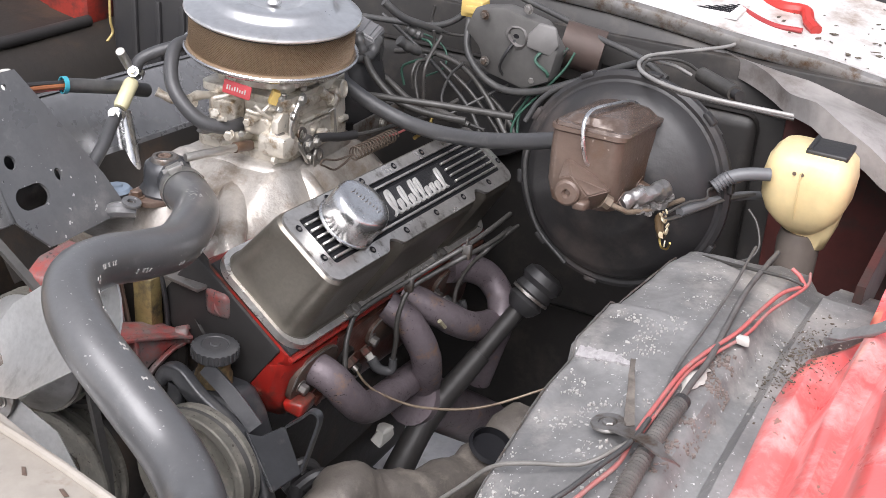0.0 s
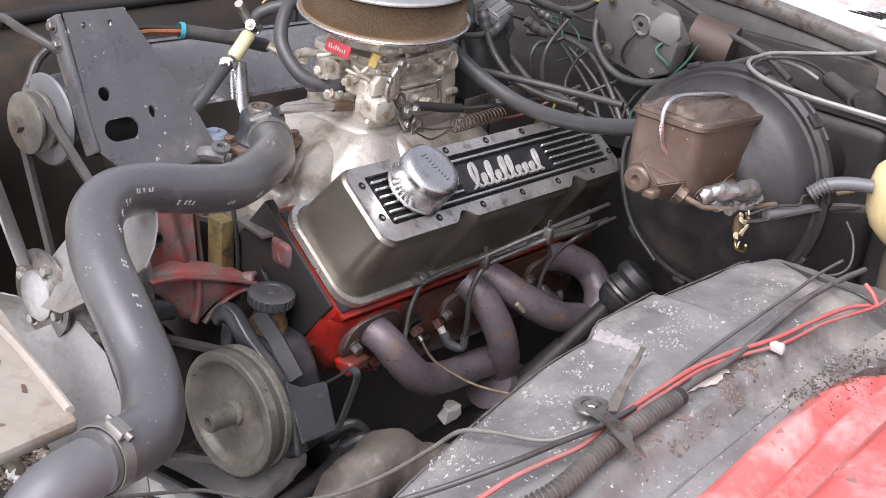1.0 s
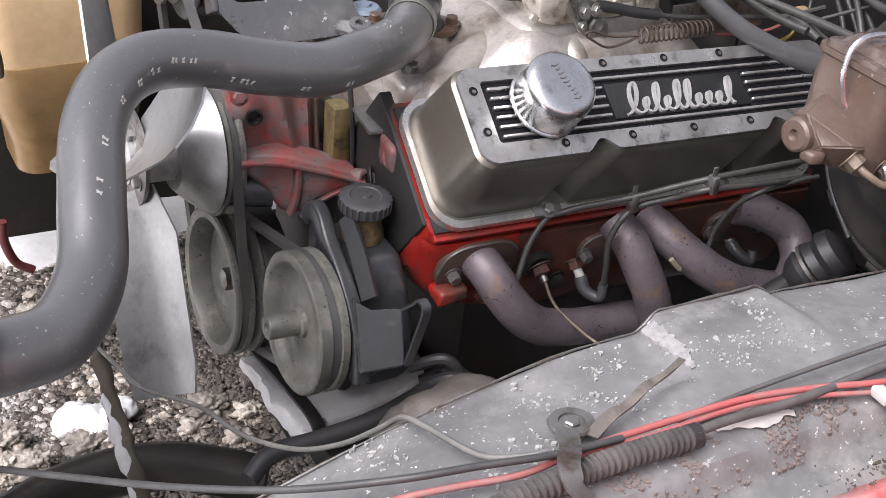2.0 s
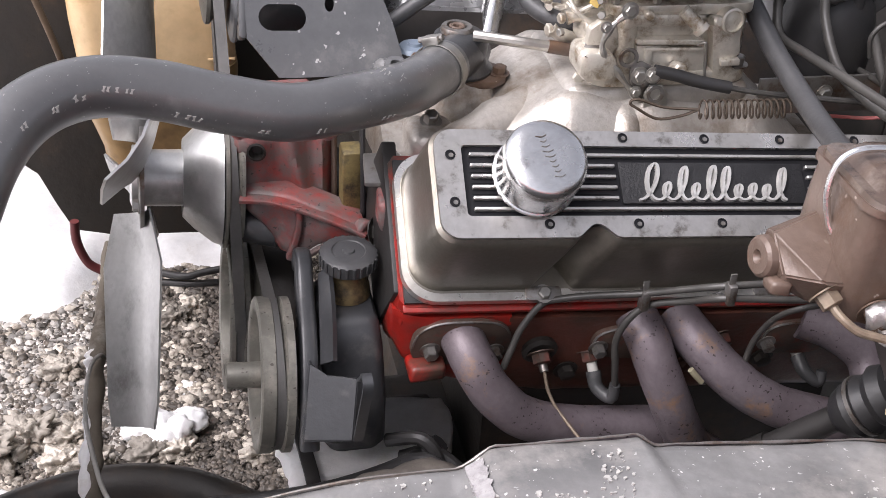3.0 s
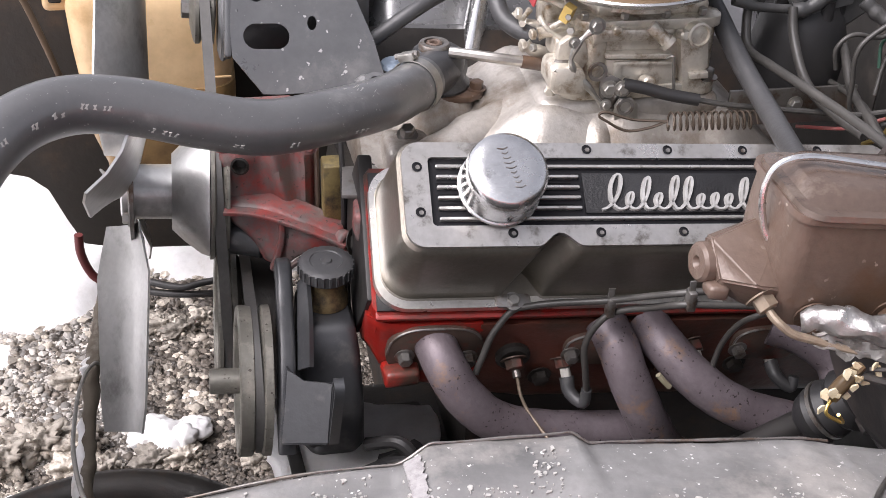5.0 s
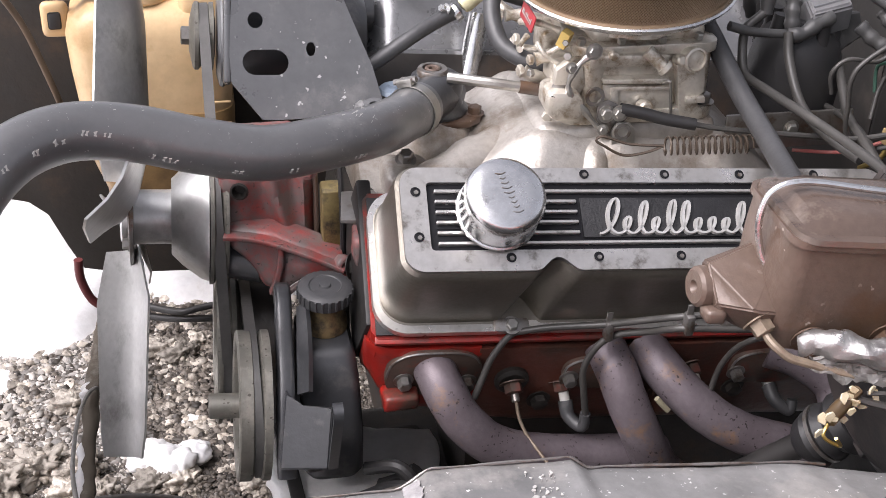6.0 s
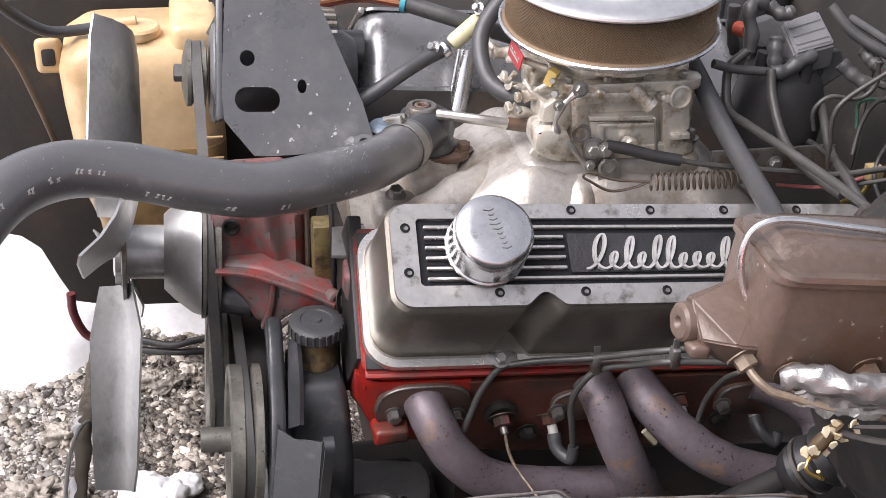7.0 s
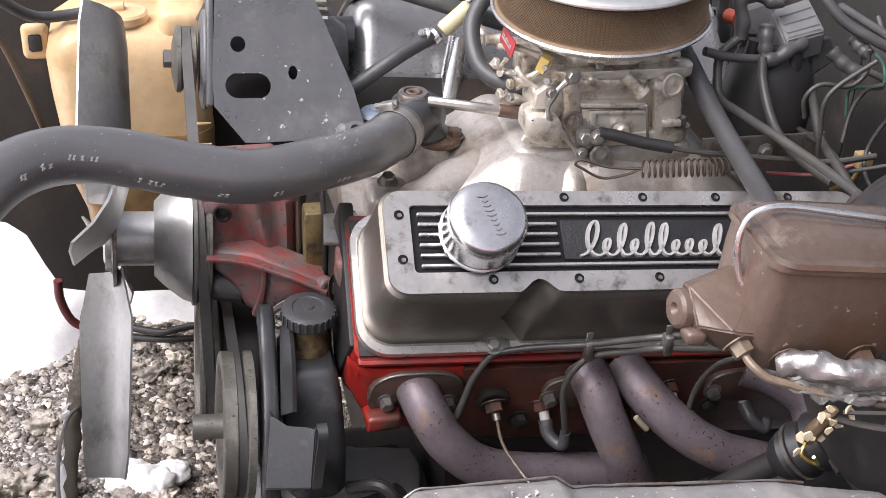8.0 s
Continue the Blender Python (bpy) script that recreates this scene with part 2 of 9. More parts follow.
CABLELT = mat("pale_cable_sheath", (0.36, 0.35, 0.335), (0.24, 0.232, 0.22), 0.35, 0.2, 200, 30, 0.1)
DUSTIRON = mat("dusty_grey_iron", (0.150, 0.132, 0.115), (0.085, 0.075, 0.066), 0.6, 0.1, 80, 18, 0.5, stain=(0.20, 0.175, 0.15), stain_amt=0.35, stain_at=30)
WOOD = mat("muddy_bark", (0.12, 0.10, 0.075), (0.07, 0.055, 0.04), 0.8, 0.0, 60, 12, 0.5, stain=(0.3, 0.28, 0.25), stain_amt=0.2)

# ---- builders ----
WM = {}


def thing(name, at, label, category, group="", kind=""):
    """A top-level thing: an Empty at its base, or with a matrix."""
    ob = new(name)
    m = at if isinstance(at, Matrix) else Matrix.Translation(at)
    ob.matrix_world = m
    ob.empty_display_size = 0.03
    WM[ob] = m.copy()
    return tagged(ob, label, category, group, kind)


def finish(bm, material, name, angle=35):
    bmesh.ops.recalc_face_normals(bm, faces=bm.faces)
    me = bpy.data.meshes.new(name)
    bm.to_mesh(me)
    bm.free()
    me.materials.append(material)
    me.polygons.foreach_set("use_smooth", [True] * len(me.polygons))
    me.set_sharp_from_angle(angle=radians(angle))
    return me


def part(name, bm, material, parent, label="", angle=35):
    """One mesh, built in world coordinates, as a part of a thing or of a part."""
    bm.transform(WM[parent].inverted())
    ob = new(name, finish(bm, material, name, angle))
    ob.parent = parent
    WM[ob] = WM[parent]
    return tagged(ob, label)


def solid(name, bm, material, at, label, category, group="", kind="", angle=35):
    """A thing that is one mesh, built in world coordinates."""
    m = at if isinstance(at, Matrix) else Matrix.Translation(at)
    bm.transform(m.inverted())
    ob = new(name, finish(bm, material, name, angle))
    ob.matrix_world = m
    WM[ob] = m.copy()
    return tagged(ob, label, category, group, kind)


def spline(pts, steps=8):
    """Points on a smooth curve through pts."""
    p = [Vector(q) for q in pts]
    if len(p) < 3:
        return p
    p = [2 * p[0] - p[1]] + p + [2 * p[-1] - p[-2]]
    out = []
    for a, b, c, d in zip(p, p[1:], p[2:], p[3:]):
        for k in range(steps):
            t = k / steps
            out.append(0.5 * (2 * b + (c - a) * t + (2 * a - 5 * b + 4 * c - d) * t * t + (3 * b - a - 3 * c + d) * t ** 3))
    return out + [p[-2]]


def tube(pts, r, seg=10, steps=8, rr=None, bm=None, caps=True):
    """A round sweep along a smooth line; rr: a function of 0..1 that scales the radius."""
    bm = bm or bmesh.new()
    line = spline(pts, steps)
    n = len(line)
    tang = [(line[min(i + 1, n - 1)] - line[max(i - 1, 0)]).normalized() for i in range(n)]
    up = Vector((0, 0, 1)) if abs(tang[0].z) < 0.9 else Vector((1, 0, 0))
    side = tang[0].cross(up).normalized()
    rings = []
    for i in range(n):
        side = (side - tang[i] * side.dot(tang[i])).normalized()
        other = tang[i].cross(side)
        k = r * (rr(i / max(1, n - 1)) if rr else 1.0)
        rings.append([bm.verts.new(line[i] + k * (math.cos(2 * math.pi * j / seg) * side + math.sin(2 * math.pi * j / seg) * other)) for j in range(seg)])
    for a, b in zip(rings, rings[1:]):
        for j in range(seg):
            bm.faces.new((a[j], a[(j + 1) % seg], b[(j + 1) % seg], b[j]))
    if caps:
        bm.faces.new(rings[0][::-1])
        bm.faces.new(rings[-1])
    return bm


def axis_matrix(at, axis, spin=0.0):
    """A matrix whose z axis runs along axis."""
    q = Vector(axis).to_track_quat("Z", "Y").to_matrix().to_4x4()
    return Matrix.Translation(at) @ q @ Matrix.Rotation(spin, 4, "Z")


def lathe(profile, m, seg=32, bm=None, closed=False):
    """A turned shape: (radius, height) pairs about the z axis of m."""
    bm = bm or bmesh.new()
    rings = []
    for r, h in profile:
        if r < 1e-6:
            rings.append([bm.verts.new(m @ Vector((0, 0, h)))])
        else:
            rings.append([bm.verts.new(m @ Vector((r * math.cos(2 * math.pi * j / seg), r * math.sin(2 * math.pi * j / seg), h))) for j in range(seg)])
    pairs = list(zip(rings, rings[1:])) + ([(rings[-1], rings[0])] if closed else [])
    for a, b in pairs:
        for j in range(seg):
            k = (j + 1) % seg
            if len(a) == 1 and len(b) == 1:
                continue
            if len(a) == 1:
                bm.faces.new((a[0], b[k], b[j]))
            elif len(b) == 1:
                bm.faces.new((a[j], a[k], b[0]))
            else:
                bm.faces.new((a[j], a[k], b[k], b[j]))
    return bm


def rod(a, b, r, seg=12, bm=None, r2=None):
    return tube([a, b], r, seg, 1, (lambda t: 1 + t * ((r2 or r) / r - 1)), bm)


def box(lo, hi, m=None, bevel=0.003, seg=2, bm=None):
    """A box between two corners, in the space of m, with rounded edges."""
    b = bmesh.new()
    bmesh.ops.create_cube(b, size=1.0)
    for v in b.verts:
        v.co = Vector([(l + h) / 2 + c * (h - l) for l, h, c in zip(lo, hi, v.co)])
    if bevel:
        bmesh.ops.bevel(b, geom=b.edges[:], offset=bevel, segments=seg, affect="EDGES", profile=0.5)
    if m:
        b.transform(m)
    return merge(b, bm)


def merge(b, bm):
    if bm is None:
        return b
    me = bpy.data.meshes.new("scratch")
    b.to_mesh(me)
    b.free()
    bm.from_mesh(me)
    bpy.data.meshes.remove(me)
    return bm


def prism(poly, z0, z1, m=None, bevel=0.0015, bm=None, seg=2):
    """A plate: a flat outline, thick from z0 to z1 in the space of m."""
    b = bmesh.new()
    lo = [b.verts.new((x, y, z0)) for x, y in poly]
    hi = [b.verts.new((x, y, z1)) for x, y in poly]
    b.faces.new(lo[::-1])
    b.faces.new(hi)
    k = len(poly)
    for i in range(k):
        b.faces.new((lo[i], lo[(i + 1) % k], hi[(i + 1) % k], hi[i]))
    if bevel:
        bmesh.ops.recalc_face_normals(b, faces=b.faces)
        bmesh.ops.bevel(b, geom=b.edges[:], offset=bevel, segments=seg, affect="EDGES", profile=0.5)
    if m:
        b.transform(m)
    return merge(b, bm)


def ring_rect(x0, x1, y0, y1, r, corner=5, nx=1, ny=1):
    """The outline of a rectangle with rounded corners, counter-clockwise, with nx and ny steps on the sides."""
    out = []
    def side(a, b, k):
        for i in range(1, k):
            out.append((a[0] + (b[0] - a[0]) * i / k, a[1] + (b[1] - a[1]) * i / k))
    def arc(cx, cy, a0):
        for i in range(corner + 1):
            a = radians(a0 + 90 * i / corner)
            out.append((cx + r * math.cos(a), cy + r * math.sin(a)))
    arc(x0 + r, y0 + r, 180)
    side((x0 + r, y0), (x1 - r, y0), nx)
    arc(x1 - r, y0 + r, 270)
    side((x1, y0 + r), (x1, y1 - r), ny)
    arc(x1 - r, y1 - r, 0)
    side((x1 - r, y1), (x0 + r, y1), nx)
    arc(x0 + r, y1 - r, 90)
    side((x0, y1 - r), (x0, y0 + r), ny)
    return out


def loft(rings, m=None, bm=None, cap0=True, cap1=True):
    """Skins over rings of equal length, each a list of (x, y, z)."""
    b = bm or bmesh.new()
    m = m or Matrix()
    vs = [[b.verts.new(m @ Vector(p)) for p in ring] for ring in rings]
    k = len(vs[0])
    for a, c in zip(vs, vs[1:]):
        for j in range(k):
            b.faces.new((a[j], a[(j + 1) % k], c[(j + 1) % k], c[j]))
    if cap0:
        b.faces.new(vs[0][::-1])
    if cap1:
        b.faces.new(vs[-1])
    return b


def bolt(at, axis, r=0.006, h=0.005, bm=None, washer=True):
    """A hexagon bolt head with its washer."""
    bm = bm or bmesh.new()
    m = axis_matrix(at, axis)
    if washer:
        lathe([(r * 1.45, 0), (r * 1.45, 0.0012), (0, 0.0012)], m, 14, bm)
    lathe([(r, 0.001), (r, h), (r * 0.8, h + 0.001), (0, h + 0.001)], m, 6, bm)
    return bm


def rough_up(bm, amount, scale, seed=0.0):
    """Pushes vertices about, for cast, bent or worn shapes."""
    for v in bm.verts:
        q = v.co * scale + Vector((seed, seed * 1.7, seed * 0.3))
        v.co += amount * noise.noise_vector(q)
    return bm


ENG = Matrix.Rotation(radians(4), 4, "Y")
COVER = Matrix.Translation((0, 0, 0.85)) @ ENG @ Matrix.Rotation(radians(36), 4, "X")
EX = (ENG @ Vector((1, 0, 0)))
EZ = (ENG @ Vector((0, 0, 1)))
CN = (COVER.to_3x3() @ Vector((0, 0, 1)))


def C(x, u, n):
    return COVER @ Vector((x, u, n))

# ---- structure: ground, firewall, cowl, aprons, radiator support ----
GROUND_Z = 0.2
bm = bmesh.new()
xs = [-60, -20, -6, -3] + [-2 + 0.1 * i for i in range(41)] + [3, 6, 20, 60]
ys = [-60, -20, -6, -3] + [-1.5 + 0.1 * i for i in range(51)] + [4.5, 7, 20, 60]
grid = [[bm.verts.new((x, y, GROUND_Z + 0.025 * noise.noise(Vector((x * 2.5, y * 2.5, 0))) - 0.02)) for y in ys] for x in xs]
for i in range(len(xs) - 1):
    for j in range(len(ys) - 1):
        bm.faces.new((grid[i][j], grid[i + 1][j], grid[i + 1][j + 1], grid[i][j + 1]))
solid("ground", bm, SNOW, (0, 0, GROUND_Z), "bright trodden snow over the yard", "ground", kind="structure")

# firewall
bm = box((0.47, -0.62, 0.25), (0.50, 1.15, 1.0), None, 0.004)
box((0.445, -0.30, 0.55), (0.472, 0.35, 0.93), None, 0.02, 3, bm)
solid("firewall", bm, FIRE, (0.48, 0.2, 0.25), "dusty dark grey steel firewall behind the engine", "firewall", kind="structure")

# cowl with its lip
lip = [(0.505, 1.10, 1.00), (0.505, 0.6, 1.035), (0.505, 0.2, 1.045), (0.50, -0.05, 1.04), (0.50, -0.24, 1.02), (0.50, -0.36, 1.01), (0.495, -0.47, 0.995), (0.49, -0.66, 0.975)]
bm = bmesh.new()
prof = [(0.0, -0.035), (-0.006, -0.02), (-0.006, 0.0), (0.004, 0.006), (0.03, 0.0), (0.30, 0.03), (0.30, -0.01), (0.03, -0.04)]
rings = [[(x + a, y, z + b) for a, b in prof] for x, y, z in spline(lip, 5)]
loft(rings, None, bm)
cowl = solid("cowl", bm, COWLP, (0.6, 0.2, 0.95), "pale dusty cowl panel below the windscreen", "cowl", kind="structure")
bm = bmesh.new()
loft([[(x + a, y, z + b) for a, b in ((-0.004, 0.0085), (-0.010, 0.010), (-0.017, 0.006), (-0.020, -0.004), (-0.017, -0.014), (-0.0075, -0.018))] for x, y, z in spline(lip, 5)], None, bm)
solid("cowl_lip", bm, STEEL, (0.49, 0.2, 0.99), "rolled grey steel lip along the cowl edge", "trim", kind="structure")
bm = bmesh.new()
loft([[(x + a, y, z + b) for a, b in ((-0.0075, -0.012), (-0.014, -0.018), (-0.030, -0.050), (-0.034, -0.085), (-0.02, -0.09), (-0.006, -0.05))] for x, y, z in spline(lip, 5)], None, bm)
rough_up(bm, 0.002, 20)
solid("cowl_front", bm, FIRE, (0.49, 0.2, 0.97), "dusty dark grey sloping front of the cowl", "cowl", kind="structure")
# slanting hinge panel below the cowl, driver's side
bm = bmesh.new()
hp = [[(0.497, -0.225, 1.0), (0.484, -0.232, 1.006)], [(0.49, -0.32, 0.99), (0.43, -0.316, 0.994)], [(0.485, -0.40, 0.98), (0.362, -0.386, 0.990)], [(0.485, -0.46, 0.965), (0.335, -0.44, 0.973)], [(0.48, -0.60, 0.95), (0.30, -0.56, 0.925)]]
loft([[a, b, (b[0], b[1], b[2] - 0.03), (a[0], a[1], a[2] - 0.03)] for (a, b) in [(Vector(p), Vector(q)) for p, q in hp]], None, bm)
bmesh.ops.subdivide_edges(bm, edges=bm.edges[:], cuts=4, use_grid_fill=True)
for v in bm.verts:
    v.co.z += 0.010 * 0.6 * math.sin((v.co.x * 1.3 + v.co.y) * 26) * (0.5 + 0.5 * noise.noise(v.co * 9))
rough_up(bm, 0.005, 15)
solid("hinge_panel", bm, mat("pale_grey_dusty_paint", (0.36, 0.335, 0.322), (0.22, 0.207, 0.198), 0.4, 0.0, 70, 8, 0.2, stain=(0.13, 0.11, 0.10), stain_amt=0.3, stain_at=11), (0.42, -0.4, 0.94), "pale dusty hinge panel at the cowl corner", "body panel", kind="structure", angle=70)

# driver's inner fender apron: a pressed sheet, its rows run along the car
ap_x = [-0.62, -0.52, -0.45, -0.38, -0.30, -0.245, -0.226, -0.209, -0.195, -0.15, -0.124, -0.114, -0.104, -0.09, -0.05, 0.0, 0.04, 0.06, 0.12, 0.20, 0.28, 0.34]
def ap_z(x):
    """The height of the apron's inner edge along the car."""
    t = [(-0.62, 0.832), (-0.42, 0.875), (-0.30, 0.888), (-0.226, 0.890), (-0.209, 0.899), (-0.114, 0.897), (-0.104, 0.891), (0.04, 0.885), (0.12, 0.866), (0.20, 0.812), (0.34, 0.73)]
    return float(np.interp(x, [a for a, _ in t], [b for _, b in t]))
def ap_y(x):
    return float(np.interp(x, [-0.62, -0.42, -0.30, -0.226, -0.209, -0.114, -0.104, 0.04, 0.12, 0.34], [-0.325, -0.312, -0.305, -0.305, -0.300, -0.300, -0.304, -0.314, -0.315, -0.325]))
def ap_flat(x):
    """The height of the apron's flat shelf along the car."""
    return float(np.interp(x, [-0.62, -0.4, -0.1, 0.06, 0.2, 0.34], [0.86, 0.893, 0.897, 0.885, 0.835, 0.74]))
def ap_top(x, y):
    """The apron's upper face: a falling shelf with a pressed hollow, a step and a bead towards the fender."""
    z, e, flat = ap_z(x), ap_y(x), ap_flat(x)
    h = float(np.interp(-y, [0.012 - e, 0.05 - e, 0.09 - e, 0.445, 0.458, 0.474, 0.485, 0.505], [z, 0.5 * (z + flat) + 0.004, flat + 0.003, flat, flat - 0.018, flat - 0.022, flat - 0.006, flat - 0.008]))
    u = max(0.0, min(1.0, (x + 0.40) / 0.08, (-0.2245 - x) / 0.006)) * max(0.0, min(1.0, (e - 0.010 - y) / 0.008, (y + 0.374 - 0.10 * (x + 0.226)) / 0.006))
    return h - 0.006 * u * u * (3 - 2 * u)
rings = []
for x in sorted(set(ap_x + [-0.62 + 0.008 * i for i in range(121)])):
    z, y = ap_z(x), ap_y(x)
    ys = [y - 0.012 - (0.433 + y) * i / 22 for i in range(23)] + [-0.452, -0.458, -0.466, -0.474, -0.480, -0.485, -0.495, -0.505 - 0.05 * max(0.0, min(1.0, (x + 0.07) / 0.08))]
    top = [(y + 0.03, z - 0.42), (y + 0.006, z - 0.06), (y, z - 0.008), (y - 0.004, z - 0.002)] + [(v, ap_top(x, v)) for v in ys]
    rings.append([(x, a, b) for a, b in top] + [(x, a, b - 0.014) for a, b in top[:0:-1]] + [(x, top[0][0] - 0.01, top[0][1])])
bm = loft(rings)
rough_up(bm, 0.0014, 22)
rough_up(bm, 0.0005, 90)
apron = solid("inner_fender_apron", bm, APRON, (-0.2, -0.4, 0.85), "dusty black inner fender apron with chipped paint", "fender apron", kind="structure", angle=50)
bm = tube([(x, ap_y(x) - 0.0035, ap_z(x) - 0.0006) for x in ap_x[1:18]], 0.0011, 8, 3, lambda t: 0.85 + 0.35 * math.sin(t * 61) * math.sin(t * 23))
solid("apron_lip", rough_up(bm, 0.0005, 120), STEEL, (-0.2, -0.33, 0.9), "bright worn lip along the apron edge", "trim", kind="structure")
# pale strip puts the fold's sunlit brightness into colour, along with scuffing
rings = []
for j in range(33):
    y = -0.311 - 0.056 * j / 32
    a_ = -0.2255 + 0.0018 * noise.noise(Vector((j * 0.5, 0, 1)))
    b_ = -0.2150 + 0.003 * noise.noise(Vector((j * 0.45, 3, 1))) - 0.008 * (j / 32) ** 4
    rings.append([(a_ + (b_ - a_) * k / 4, y, ap_top(a_ + (b_ - a_) * k / 4, y) + 0.0016) for k in range(5)] + [(b_, y, ap_top(b_, y) - 0.002), (a_, y, ap_top(a_, y) - 0.002)])
bm = loft(rings)
part("worn_fold", bm, mat("pale_sunlit_scuffed_paint", (0.44, 0.42, 0.42), (0.30, 0.285, 0.285), 0.35, 0.2, 160, 40, 0.3, stain=(0.18, 0.17, 0.17), stain_amt=0.35, stain_at=90), apron, "pale scuffed strip along the fold, carrying its sunlit brightness")

# red fender and its folded gutter
rings = []
for x in [-0.9, -0.7, -0.55, -0.45, -0.35, -0.25, -0.2, -0.15, -0.11, -0.08, -0.05, -0.02, 0.01, 0.05, 0.15, 0.25, 0.4, 0.55]:
    k = max(0.0, min(1.0, (x + 0.12) / 0.12))
    d = float(np.interp(x, [-0.9, -0.35, 0.0, 0.3, 0.55], [-0.01, 0.0, 0.002, 0.0, -0.01]))
    w = 0.006 * math.sin(x * 23)
    prof = [(-0.492 + 0.3 * w, 0.872), (-0.500 + 0.3 * w, 0.893), (-0.513, 0.899 + w), (-0.527, 0.890 + 0.5 * w), (-0.533, 0.888), (-0.541, 0.903), (-0.549, 0.922 + 0.4 * w), (-0.558, 0.925), (-0.566, 0.918), (-0.574, 0.918), (-0.583, 0.940), (-0.594, 0.966), (-0.606, 0.978), (-0.68, 0.985), (-0.78, 0.972), (-0.85, 0.92), (-0.88, 0.80), (-0.89, 0.55), (-0.875, 0.32), (-0.855, 0.32), (-0.87, 0.55), (-0.86, 0.80), (-0.83, 0.90), (-0.77, 0.955), (-0.68, 0.966), (-0.60, 0.95), (-0.56, 0.90), (-0.50, 0.868)]
    rings.append([(x, a if a < -0.548 else a + k * (-0.552 - 0.1 * (a + 0.552) - a), b + d - (0.012 * k if a > -0.548 else 0)) for a, b in prof])
bm = loft(rings)
rough_up(bm, 0.003, 14)
solid("red_fender", bm, REDBODY, (-0.2, -0.65, 0.55), "bright red painted fender with a folded gutter edge", "fender", kind="structure", angle=60)

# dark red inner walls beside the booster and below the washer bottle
# their red is darkened to carry the shade they stand in
solid("inner_wall_red", box((0.452, -0.62, 0.45), (0.4685, -0.335, 0.955), None, 0.004), SHADERED, (0.46, -0.48, 0.45), "grimy red inner wall behind the bottle, darkened as shade", "body panel", kind="structure")
solid("inner_fender_side", loft([[(x, a, b) for a, b in ((-0.512, 0.885), (-0.506, 0.80), (-0.47, 0.62), (-0.45, 0.42), (-0.46, 0.42), (-0.482, 0.62), (-0.518, 0.80), (-0.522, 0.885))] for x in (0.10, 0.2, 0.3, 0.4, 0.452)]), SHADERED, (0.3, -0.5, 0.42), "grimy red inner side of the fender, darkened as shade", "body panel", kind="structure")

# passenger side: apron, and radiator support in front
bm = bmesh.new()
rings = []
for x in [-0.40, -0.3, -0.15, 0.0, 0.2, 0.47]:
    low = float(np.interp(x, [-0.40, -0.3, 0.47], [0.62, 0.45, 0.35]))
    p = [(0.70, low), (0.74, 0.78), (0.80, 0.845), (0.95, 0.87), (1.05, 0.90), (1.05, 0.88), (0.95, 0.85), (0.81, 0.825), (0.755, 0.77), (0.715, low)]
    rings.append([(x, a, b) for a, b in p])
loft(rings, None, bm)
bmesh.ops.subdivide_edges(bm, edges=[e for e in bm.edges if e.calc_length() > 0.05], cuts=2)
rough_up(bm, 0.006, 9)
solid("passenger_apron", bm, UNDER, (0.0, 0.85, 0.5), "dark dirty inner fender apron on the far side", "fender apron", kind="structure", angle=60)
# far fender, its red taken down to near black
bm = bmesh.new()
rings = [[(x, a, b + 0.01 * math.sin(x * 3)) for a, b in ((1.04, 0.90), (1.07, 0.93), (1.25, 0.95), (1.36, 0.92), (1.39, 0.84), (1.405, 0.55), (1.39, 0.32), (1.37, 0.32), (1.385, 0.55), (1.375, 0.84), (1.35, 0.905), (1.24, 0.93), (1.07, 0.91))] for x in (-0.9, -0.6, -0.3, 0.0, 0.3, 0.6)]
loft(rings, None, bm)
solid("far_fender", bm, mat("near_black_red_paint", (0.040, 0.014, 0.012), (0.022, 0.012, 0.010), 0.6, 0.0, 70, 7, 0.2, stain=(0.03, 0.024, 0.02), stain_amt=0.45, stain_at=8), (-0.2, 1.2, 0.6), "dull dark red fender on the far side", "fender", kind="structure", angle=60)

bm = box((-0.90, -0.135, 0.893), (-0.635, 0.20, 0.905), None, 0.004)
for v in bm.verts:
    if v.co.x > -0.7:
        v.co.x += (v.co.y + 0.13) * 0.27 - 0.012
    v.co.z += 0.006 * noise.noise(v.co * 6)
box((-0.90, -0.125, 0.55), (-0.885, 0.18, 0.896), None, 0.004, 2, bm)
solid("radiator_support", bm, BEIGE, (-0.8, 0.05, 0.55), "dusty beige radiator support panel with small slots", "body panel", kind="structure")
for k, at in enumerate([(-0.651, -0.029, 0.905), (-0.656, -0.074, 0.906)]):
    m = Matrix.Translation(at) @ Matrix.Rotation(0.9 + 0.3 * k, 4, "Z")
    b = prism([(-0.006, -0.0015), (0.005, -0.0022), (0.0065, 0.001), (-0.004, 0.002)], 0.0, 0.0012, m, 0.0004)
    solid("panel_slot", b, RUSTY, at, "dark narrow slot in the beige panel", "slot", "panel slots", kind="structure")
pl = [(-0.613, 0.061, 0.906), (-0.624, -0.011, 0.906), (-0.636, -0.073, 0.906), (-0.647, -0.122, 0.906)]
solid("panel_lip", tube(pl, 0.0042, 8, 4), BEIGE, pl[0], "rolled edge of the beige support panel", "trim", kind="structure")

